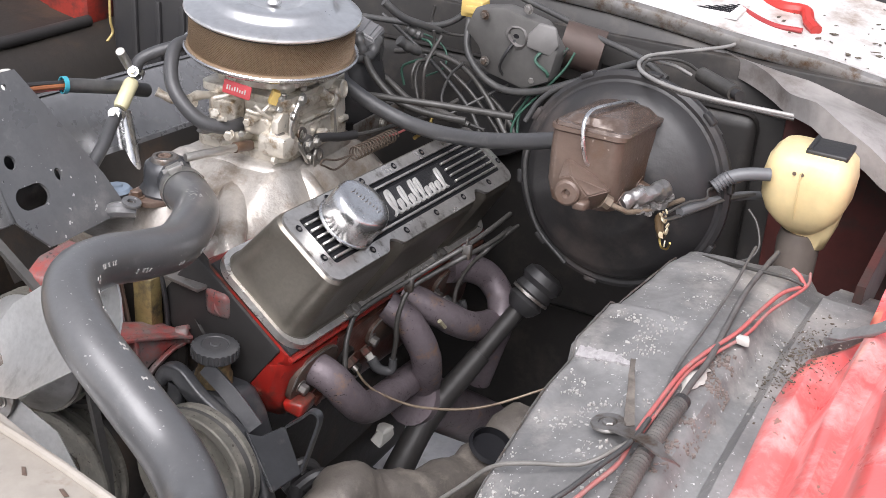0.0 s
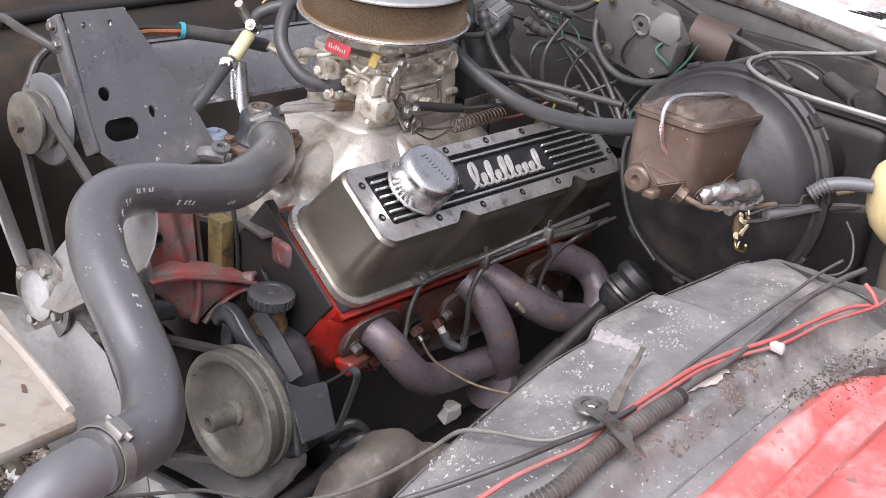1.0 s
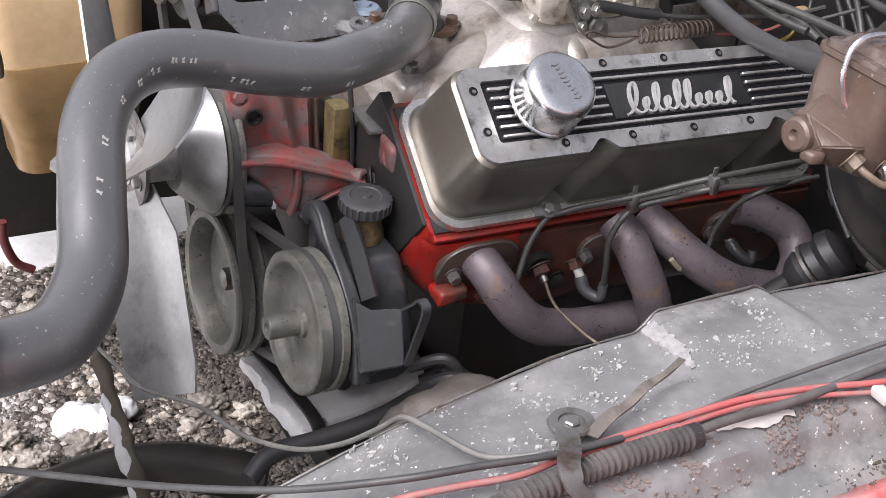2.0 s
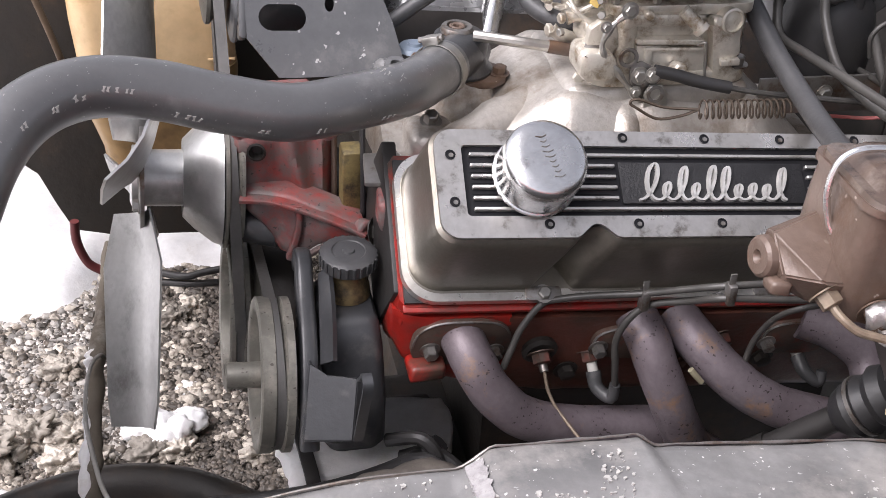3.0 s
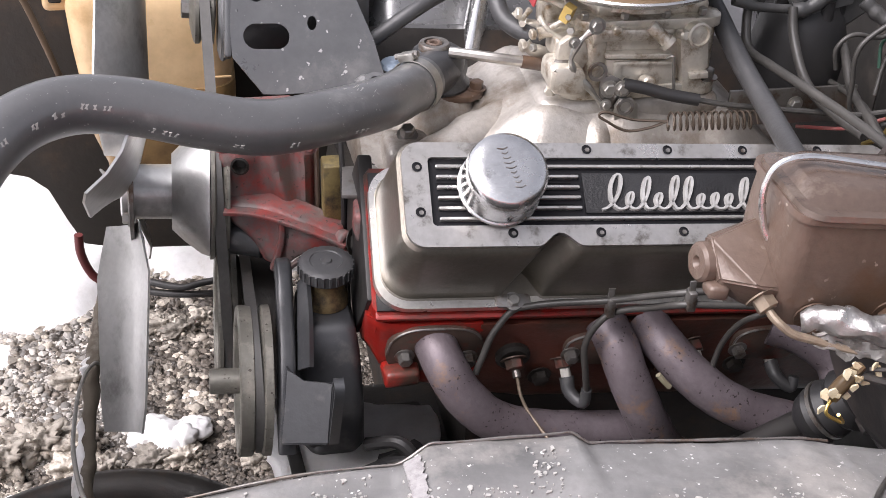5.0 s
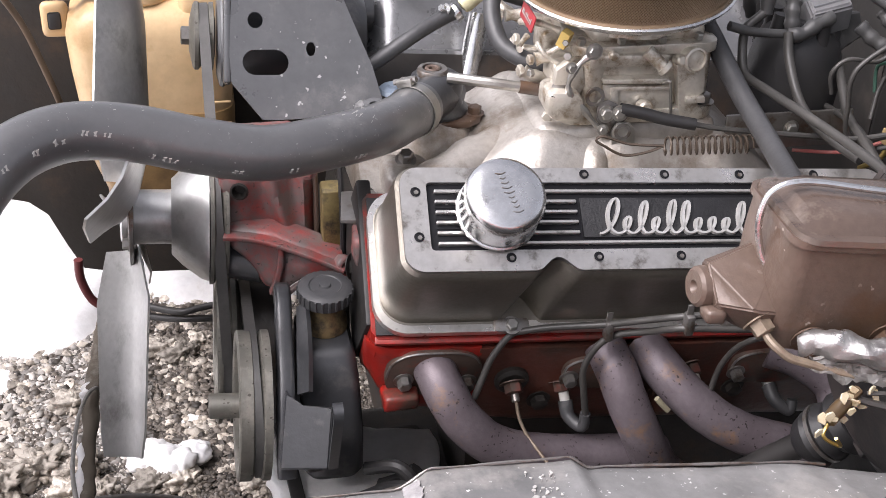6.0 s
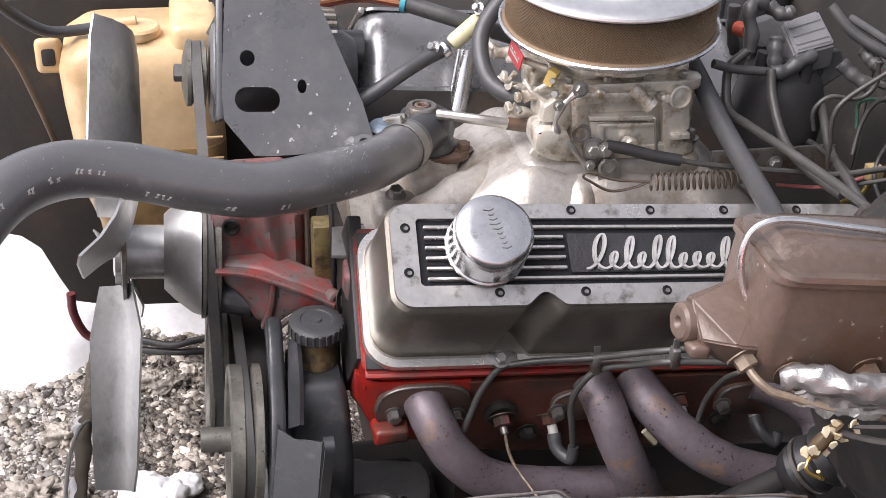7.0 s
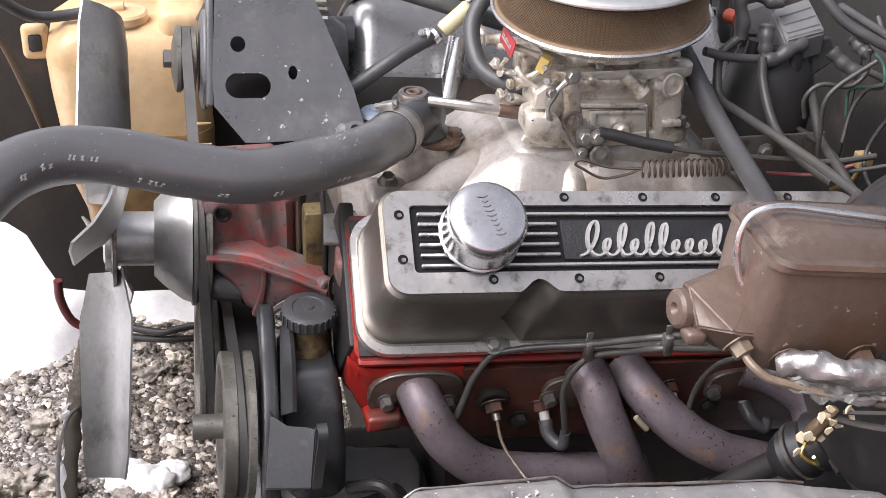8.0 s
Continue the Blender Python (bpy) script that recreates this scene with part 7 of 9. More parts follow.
wire("bottle_hose", [(0.30, -0.40, 0.89), (0.24, -0.345, 0.90), (0.18, -0.315, 0.905), (0.13, -0.295, 0.905)], 0.006, GREYPIPE, "soft grey hose behind the bottle", "hose", "")
wire("loose_wire", [(0.20, -0.36, 0.90), (0.19, -0.375, 0.888), (0.175, -0.385, 0.868), (0.165, -0.38, 0.855), (0.15, -0.365, 0.85)], 0.0016, WIREGREY, "thin loose tan wire curling over the apron")

# steering shaft and box, frame parts below
st = thing("steering_shaft", (0.09, 0.0, 0.5), "dark steel steering shaft with a rubber joint", "steering shaft")
part("shaft", tube([(0.150, -0.045, 0.615), (0.178, -0.065, 0.654), (0.205, -0.085, 0.692)], 0.0125, 16, 3), SHAFT, st)
part("shaft_sleeve", tube([(0.0, 0.020, 0.40), (0.04, 0.012, 0.47), (0.09, -0.004, 0.535), (0.152, -0.046, 0.617)], 0.021, 18, 4, lambda t: 1.12 - 0.4 * t), SHAFT, st, "wider lower sleeve")
sa = Vector((0.05, -0.04, 0.075)).normalized()
part("joint_boot", lathe([(0.016, -0.012), (0.022, -0.005), (0.026, 0.006), (0.022, 0.012), (0.028, 0.020), (0.025, 0.03), (0.030, 0.038), (0.027, 0.05), (0.018, 0.055), (0, 0.055)], axis_matrix((0.198, -0.082, 0.685), sa), 28), RUBDARK, st, "ribbed black rubber boot")
part("joint_band", lathe([(0.027, 0.0), (0.0285, 0.0), (0.0285, 0.004), (0.027, 0.004)], axis_matrix((0.205, -0.087, 0.695), sa), 28, None, True), STEEL, st)
sb = thing("steering_box", (-0.16, -0.05, 0.53), "dusty grey cast steering box beside the frame", "steering box")
bm = tube([(-0.262, -0.032, 0.546), (-0.240, -0.032, 0.568), (-0.208, -0.034, 0.586), (-0.175, -0.036, 0.588), (-0.14, -0.05, 0.570), (-0.08, -0.09, 0.545), (0.05, -0.115, 0.53), (0.14, -0.13, 0.55)], 0.036, 20, 8, lambda t: (0.62 if t < 0.02 else 0.90) + 0.12 * math.sin(3.1 * t) - 0.05 * math.cos(t * 22))
bm.transform(Matrix.Translation((0, 0, -0.006)))
rough_up(bm, 0.008, 26, 3)
rough_up(bm, 0.003, 90, 2)
part("housing", bm, DUSTIRON, sb, angle=60)
part("cover_hole", lathe([(0.030, 0.0), (0.026, 0.004), (0.024, -0.006), (0, -0.006)], axis_matrix((0.03, -0.125, 0.566), (-0.2, -0.35, 1)), 24), BLACK, sb, "dark round opening")
for at in ((-0.236, -0.026, 0.594),):
    part("cover_bolt", bolt(at, (-0.3, -0.2, 1), 0.010, 0.009), DUSTIRON, sb)
scr = rough_up(box((-0.013, 0.009, 0.536), (0.012, 0.030, 0.557), None, 0.003), 0.008, 45, 4)
bmesh.ops.subdivide_edges(scr, edges=scr.edges[:], cuts=1)
solid("paper_scrap", rough_up(scr, 0.004, 90, 1), WHITEPL, (0, 0.02, 0.536), "crumpled pale scrap of paper below the header", "paper", angle=15)
part("output_hose", tube([(-0.19, 0.03, 0.57), (-0.165, 0.012, 0.585), (-0.14, -0.01, 0.565), (-0.135, -0.03, 0.52), (-0.15, -0.06, 0.47)], 0.009, 10), RUBDARK, sb)
part("return_hose", tube([(-0.185, 0.05, 0.56), (-0.155, 0.035, 0.575), (-0.125, 0.01, 0.55), (-0.12, -0.02, 0.50)], 0.008, 10), RUBDARK, sb)
fr = thing("frame_rail", (-0.1, -0.2, 0.3), "dark dirty chassis rail and crossmember", "chassis")
part("rail", box((-0.9, -0.33, 0.28), (0.6, -0.20, 0.42), None, 0.012), GRIME, fr)
part("crossmember", box((-0.12, -0.2, 0.22), (0.1, 0.75, 0.36), None, 0.02), GRIME, fr)
part("front_tube", tube([(-0.66, 0.22, 0.335), (-0.55, 0.262, 0.342), (-0.47, 0.27, 0.345), (-0.39, 0.255, 0.34), (-0.30, 0.20, 0.33)], 0.03, 14), GRIME, fr)

# lump of snow caught below the steering pump
ws = bmesh.new()
SL = [(-0.297, 0.292), (-0.290, 0.245), (-0.296, 0.205), (-0.285, 0.170), (-0.281, 0.140), (-0.245, 0.146), (-0.190, 0.150), (-0.140, 0.162), (-0.104, 0.172), (-0.088, 0.225), (-0.095, 0.262), (-0.16, 0.272), (-0.24, 0.30)]
prism(SL, 0.425, 0.450, None, 0.006, ws)
bmesh.ops.triangulate(ws, faces=ws.faces[:])
bmesh.ops.subdivide_edges(ws, edges=ws.edges[:], cuts=4)
rough_up(ws, 0.006, 32, 2)
rough_up(ws, 0.0025, 110, 1)
solid("snow_slab", ws, SNOW, (-0.2, 0.22, 0.425), "bright slab of snow lying on a chassis ledge", "snow", angle=60)
sp = thing("frame_support", (-0.2, 0.2, 0.36), "dark chassis ledge and strap round the snow slab", "chassis")
part("ledge", box((-0.284, 0.155, 0.405), (-0.10, 0.30, 0.428), None, 0.008), GRIME, sp)
part("ledge_leg", box((-0.25, -0.22, 0.36), (-0.19, 0.20, 0.408), None, 0.006), GRIME, sp)
part("ledge_strap", bar([(-0.275, 0.30, 0.452), (-0.268, 0.22, 0.458), (-0.262, 0.150, 0.456), (-0.258, 0.135, 0.43)], 0.016, 0.004, EX), SHAFT, sp, "dark flat strap across the snow")
wire("black_strap", [(-0.406, -0.016, 0.560), (-0.377, -0.002, 0.570), (-0.329, -0.001, 0.570), (-0.265, 0.004, 0.570), (-0.204, 0.021, 0.570), (-0.159, 0.043, 0.570), (-0.148, 0.045, 0.580)], 0.010, RUBDARK, "black rubber hose low beside the frame", "hose", "")
wire("grey_cable", [(-0.470, 0.258, 0.550), (-0.474, 0.245, 0.566), (-0.482, 0.225, 0.571), (-0.483, 0.150, 0.602), (-0.479, 0.068, 0.632), (-0.465, -0.050, 0.698), (-0.452, -0.123, 0.720), (-0.434, -0.185, 0.750), (-0.423, -0.240, 0.796), (-0.418, -0.288, 0.848), (-0.417, -0.316, 0.880), (-0.415, -0.345, 0.894), (-0.402, -0.388, 0.902), (-0.379, -0.409, 0.912), (-0.362, -0.415, 0.912)], 0.0021, mat("dusty_pale_cable", (0.20, 0.19, 0.175), (0.12, 0.115, 0.105), 0.5, 0.0, 200, 30, 0.1), "thin grey cable slung across to the apron")
wire("black_cable", [(-0.658, -0.167, 0.800), (-0.610, -0.222, 0.820), (-0.563, -0.289, 0.852), (-0.513, -0.348, 0.882), (-0.462, -0.391, 0.908), (-0.415, -0.407, 0.915), (-0.371, -0.417, 0.916), (-0.320, -0.416, 0.910)], 0.0024, WIRE, "black cable running along the apron edge")

# ---- apron clutter ----
wire("red_wire", [(-0.489, -0.391, 0.890), (-0.460, -0.399, 0.900), (-0.428, -0.406, 0.903), (-0.390, -0.415, 0.906), (-0.347, -0.413, 0.908), (-0.292, -0.413, 0.908), (-0.223, -0.415, 0.908), (-0.170, -0.424, 0.907), (-0.118, -0.436, 0.905), (-0.051, -0.443, 0.902), (0.008, -0.451, 0.898), (0.041, -0.467, 0.896)], 0.0023, WIRERED, "faded red wire lying along the apron")
wire("red_wire", [(-0.351, -0.416, 0.906), (-0.289, -0.417, 0.905), (-0.219, -0.418, 0.905), (-0.169, -0.429, 0.904), (-0.111, -0.444, 0.902), (-0.043, -0.451, 0.900), (0.039, -0.468, 0.896), (0.080, -0.464, 0.894)], 0.0018, WIRERED, "faded red wire lying along the apron")
LO = [Vector(p) for p in [(-0.469, -0.422, 0.892), (-0.441, -0.431, 0.900), (-0.397, -0.430, 0.905), (-0.349, -0.429, 0.908), (-0.309, -0.429, 0.908), (-0.271, -0.430, 0.907)]]
lo_line = spline(LO, 200)
pick, run_ = [lo_line[0]], 0.0
for p, q in zip(lo_line, lo_line[1:]):
    run_ += (q - p).length
    if run_ > 0.00105:
        pick.append(q)
        run_ = 0.0
lo_line = pick
n_ = len(lo_line)
bm = tube(lo_line, 0.0070, 14, 1, lambda t: (1.16, 1.16, 0.84, 0.82)[int(t * (n_ - 1) + 0.5) % 4])
loom = thing("corrugated_loom", LO[0], "split corrugated black plastic loom on the apron", "wire loom")
part("loom_tube", bm, mat("dusty_black_loom_plastic", (0.060, 0.057, 0.055), (0.135, 0.125, 0.115), 0.42, 0.0, 120, 25, 0.1), loom, angle=25)
k_ = n_ - 8
part("tape_band", tube(lo_line[k_:k_ + 7:2], 0.0082, 14, 2), RUBDARK, loom, "black tape band")
LOOMDUST = mat("dust_covered_loom", (0.135, 0.128, 0.122), (0.075, 0.071, 0.068), 0.55, 0.0, 160, 30, 0.15)
wire("loom_wire", [(-0.284, -0.429, 0.908), (-0.248, -0.429, 0.910), (-0.190, -0.429, 0.907), (-0.117, -0.424, 0.905), (-0.029, -0.419, 0.904), (0.051, -0.418, 0.898), (0.131, -0.416, 0.885)], 0.0032, LOOMDUST, "dusty wire bundle leaving the loom")
wire("loom_wire", [(-0.274, -0.413, 0.906), (-0.210, -0.407, 0.905), (-0.122, -0.408, 0.909), (-0.025, -0.405, 0.906), (0.051, -0.399, 0.900), (0.132, -0.390, 0.885)], 0.0018, LOOMDUST, "dusty wire bundle leaving the loom")
wt = thing("torn_strip", (-0.32, -0.38, 0.905), "torn dusty rubber strip curling beside the clamp", "debris")
sl_ = [Vector(p) for p in [(-0.335, -0.399, 0.904), (-0.318, -0.393, 0.911), (-0.300, -0.388, 0.908), (-0.282, -0.382, 0.914), (-0.262, -0.376, 0.910), (-0.243, -0.370, 0.915)]]
sr_ = [p + Vector((0.004, -0.0085 + 0.0011 * k, 0.0015 * (-1) ** k)) for k, p in enumerate(sl_)]
part("strip", ribbon(sl_, sr_, 0.0016), DUSTIRON, wt)
wire("wire_tail", [(0.103, -0.337, 0.870), (0.060, -0.384, 0.890), (0.041, -0.415, 0.900), (0.031, -0.448, 0.905), (0.034, -0.466, 0.900)], 0.002, WIREGREY, "thin pale wire end on the apron")
wire("wire_tail", [(0.041, -0.467, 0.896), (0.043, -0.459, 0.905), (0.046, -0.449, 0.910)], 0.0025, WIRERED, "cut red wire end standing up")
ck = thing("cable_clamp", (-0.335, -0.387, 0.9), "dusty steel strap clamp holding the loom", "clamp")
CKM = Matrix.Translation((-0.336, -0.386, 0.9015)) @ Matrix.Rotation(radians(-8), 4, "X")
part("eye_ring", lathe([(0.0085, 0), (0.0145, 0), (0.0155, 0.002), (0.0145, 0.004), (0.0085, 0.004), (0.008, 0.002)], CKM, 28, None, True), STEEL, ck, "flat round eye")
part("eye_screw", bolt(CKM @ Vector((0, 0, 0.001)), (0, 0, 1), 0.0055, 0.003), STEEL, ck)
pts = [(-0.347, -0.395, 0.908), (-0.358, -0.415, 0.914), (-0.373, -0.434, 0.922), (-0.376, -0.447, 0.918), (-0.367, -0.455, 0.908)]
bm = bmesh.new()
rings = []
ln = spline(pts, 6)
for i, p in enumerate(ln):
    d = (ln[min(i + 1, len(ln) - 1)] - ln[max(i - 1, 0)]).normalized()
    s = d.cross(Vector((0, 0, 1))).normalized() * 0.0068
    rings.append([tuple(p + s), tuple(p - s), tuple(p - s + Vector((0, 0, 0.0022))), tuple(p + s + Vector((0, 0, 0.0022)))])
loft(rings, None, bm)
part("strap", bm, STEEL, ck, "bent steel strap")
wt = thing("paint_chip", (-0.128, -0.444, 0.9), "white flake lying on the apron", "debris")
bm = rough_up(box((-0.133, -0.450, 0.900), (-0.122, -0.439, 0.908), None, 0.002), 0.003, 120)
part("flake", bm, WHITEPL, wt)
wt = thing("bird_dropping", (-0.22, -0.43, 0.898), "dried white smear beside the loom", "debris")
bm = bmesh.new()
sm = [(-0.250, -0.424, 0.901), (-0.227, -0.424, 0.901), (-0.207, -0.426, 0.901), (-0.191, -0.431, 0.901)]
tube(sm, 0.0085, 10, 8, lambda t: 0.25 + 1.0 * math.sin(3.1 * t) ** 2, bm)
for v in bm.verts:
    v.co.z = 0.899 + (v.co.z - 0.901) * 0.3
rough_up(bm, 0.002, 120)
part("smear", bm, WHITEPL, wt)
random.seed(7)
bm = bmesh.new()
done = 0
while done < 560:
    x = random.uniform(-0.46, 0.02)
    y = -0.316 - abs(random.gauss(0, 0.045)) if random.random() < 0.75 else random.uniform(-0.48, -0.34)
    if noise.noise(Vector((x * 26, y * 26, 3))) < 0.08 or (x > -0.13 and y > -0.365):
        continue
    done += 1
    zz = ap_top(x, y) + 0.0004
    s = 0.0003 + 0.0013 * random.random() ** 2.4
    m = Matrix.Translation((x, y, zz + 0.0012)) @ Matrix.Rotation(random.uniform(0, 6.3), 4, "Z")
    prism([(s * random.uniform(0.5, 1.3) * math.cos(a_) * 1.5, s * random.uniform(0.5, 1.2) * math.sin(a_)) for a_ in (0, 1.1, 2.0, 3.2, 4.1, 5.2)], -0.003, -0.0006, m, 0, bm)
tagged(solid("paint_flakes", bm, WHITEMARK, (-0.2, -0.38, 0.9), "scattered pale paint flakes on the apron", "debris"), kind="stuff")
# dried mud crumbs round the loom
bm = bmesh.new()
for k in range(1500):
    x, y = random.uniform(-0.37, -0.15), random.gauss(-0.436, 0.012)
    y = max(-0.456, y - 0.05 * (x + 0.26))
    if noise.noise(Vector((x * 40, y * 40, 1))) < -0.02 or y > -0.415:
        continue
    zz = ap_top(x, y) + random.uniform(0.0, 0.0006)
    s = 0.0004 + 0.0017 * random.random() ** 3
    r_ = [s * random.uniform(0.6, 1.4) for a_ in range(6)]
    prism([(r * math.cos(a_ * 1.047), r * math.sin(a_ * 1.047)) for a_, r in enumerate(r_)], -0.002, 0.0006 + 0.25 * s, Matrix.Translation((x, y, zz)) @ Matrix.Rotation(random.uniform(0, 6.3), 4, "Z"), 0, bm)
tagged(solid("mud_crumbs", bm, mat("dry_brown_mud", (0.25, 0.205, 0.185), (0.15, 0.12, 0.105), 0.8, 0.0, 120, 60, 0.3), (-0.25, -0.43, 0.9), "dry brown mud crumbs beside the loom", "debris"), kind="stuff")
# dried leaf litter at the red edge
bm = bmesh.new()
for k in range(420):
    x = random.gauss(-0.13, 0.045)
    y = min(-0.455, random.gauss(-0.500, 0.016))
    s = 0.0006 + 0.0022 * random.random() ** 2.5
    m = Matrix.Translation((x, y, float(np.interp(y, [-0.515, -0.49, -0.475, -0.458, -0.445], [0.899, 0.892, 0.877, 0.880, 0.898])) + random.uniform(0, 0.004))) @ Matrix.Rotation(random.uniform(0, 6.3), 4, "Z") @ Matrix.Rotation(random.uniform(-0.6, 0.6), 4, "X")
    prism([(-s, 0), (0, -s * 0.5), (s, 0), (0, s * 0.5)], -0.0004, 0.0004, m, 0, bm)
tagged(solid("leaf_litter", bm, WOOD, (-0.1, -0.5, 0.89), "brown dried leaf litter along the gutter", "debris"), kind="stuff")

ts = thing("torn_strip", (-0.075, -0.53, 0.90), "bent grey metal strip at the end of the folded red edge", "metal strip")
part("strip", rough_up(bar([(-0.055, -0.514, 0.900), (-0.068, -0.532, 0.910), (-0.085, -0.560, 0.934), (-0.100, -0.590, 0.962), (-0.105, -0.61, 0.985)], lambda k: 0.016 - 0.004 * k, 0.0035, (1, 0.3, 0), 6), 0.0015, 60), APRON, ts)

# ---- firewall parts: wiper motor, wires, distributor ----
wm = thing("wiper_motor", (0.4, 0.03, 0.95), "grey wiper motor cover with wires below the cowl", "wiper motor")
WMM = Matrix.Translation((0.36, 0.035, 1.0)) @ Matrix.Rotation(radians(-8), 4, "Z")
part("gear_cover", prism([(-0.07, -0.045), (-0.03, -0.065), (0.035, -0.055), (0.05, -0.02), (0.075, 0.0), (0.06, 0.035), (0.01, 0.045), (-0.05, 0.035), (-0.08, 0.0)], 0, 0.03, WMM @ Matrix.Rotation(radians(90), 4, "Z") @ Matrix.Rotation(radians(90), 4, "X") @ Matrix.Translation((0, 0, -0.02)), 0.006), mat("chalky_grey_alloy", (0.125, 0.121, 0.115), (0.085, 0.081, 0.077), 0.6, 0.2, 80, 12, 0.2), wm)
part("motor_can", rod((0.40, -0.02, 0.995), (0.415, -0.075, 0.985), 0.032, 24), mat("rust_tinted_grey_steel", (0.09, 0.062, 0.052), (0.06, 0.042, 0.036), 0.6, 0.2), wm)
part("mount", box((0.40, -0.06, 0.94), (0.47, 0.09, 1.0), None, 0.01), FIRE, wm)
part("broken_opening", rough_up(lathe([(0.0165, 0.0), (0.0175, 0.007), (0.0135, 0.010), (0.011, 0.002), (0, 0.002)], axis_matrix((0.345, 0.022, 1.009), (-1, 0, 0)), 16), 0.006, 70, 3), mat("torn_grey_alloy_edge", (0.16, 0.15, 0.145), (0.09, 0.085, 0.08), 0.6, 0.2), wm, "ragged broken opening")
part("opening_core", lathe([(0.0115, 0.0), (0.010, 0.004), (0.0, 0.006)], axis_matrix((0.3435, 0.022, 1.009), (-1, 0, 0)), 14), BLACK, wm, "dark torn opening")
chalk = mat("chalky_grey_plate", (0.18, 0.173, 0.167), (0.13, 0.125, 0.12), 0.6)
part("cover_plate", rough_up(prism([(-0.02, -0.014), (0.012, -0.02), (0.024, -0.004), (0.018, 0.02), (-0.008, 0.024), (-0.022, 0.008)], 0, 0.008, axis_matrix((0.336, -0.018, 1.012), (-1, -0.1, 0.1)), 0.003), 0.004, 45), chalk, wm)
for k, (y_, z_) in enumerate(((0.075, 1.03), (0.07, 0.965), (-0.005, 0.952), (0.01, 1.05))):
    part("cover_screw", bolt((0.338, y_, z_), (-1, 0, 0), 0.005, 0.004), STEEL, wm)
part("cable_tail", tube([(0.335, -0.02, 1.0), (0.325, -0.012, 0.985), (0.330, -0.03, 0.968), (0.34, -0.02, 0.955)], 0.0022, 6), WIREGREEN, wm)
part("cable_tail", tube([(0.342, 0.025, 1.006), (0.330, 0.035, 0.985), (0.335, 0.045, 0.962), (0.345, 0.04, 0.945)], 0.0022, 6), RUBDARK, wm)
yc = thing("yellow_connector", (0.4, 0.12, 1.0), "yellow plastic wire connector beside the wiper motor", "connector")
part("shell", box((0.392, 0.105, 1.005), (0.418, 0.140, 1.030), None, 0.003), YELLOWPL, yc)
part("latch", box((0.386, 0.112, 1.012), (0.394, 0.130, 1.024), None, 0.002), YELLOWPL, yc)
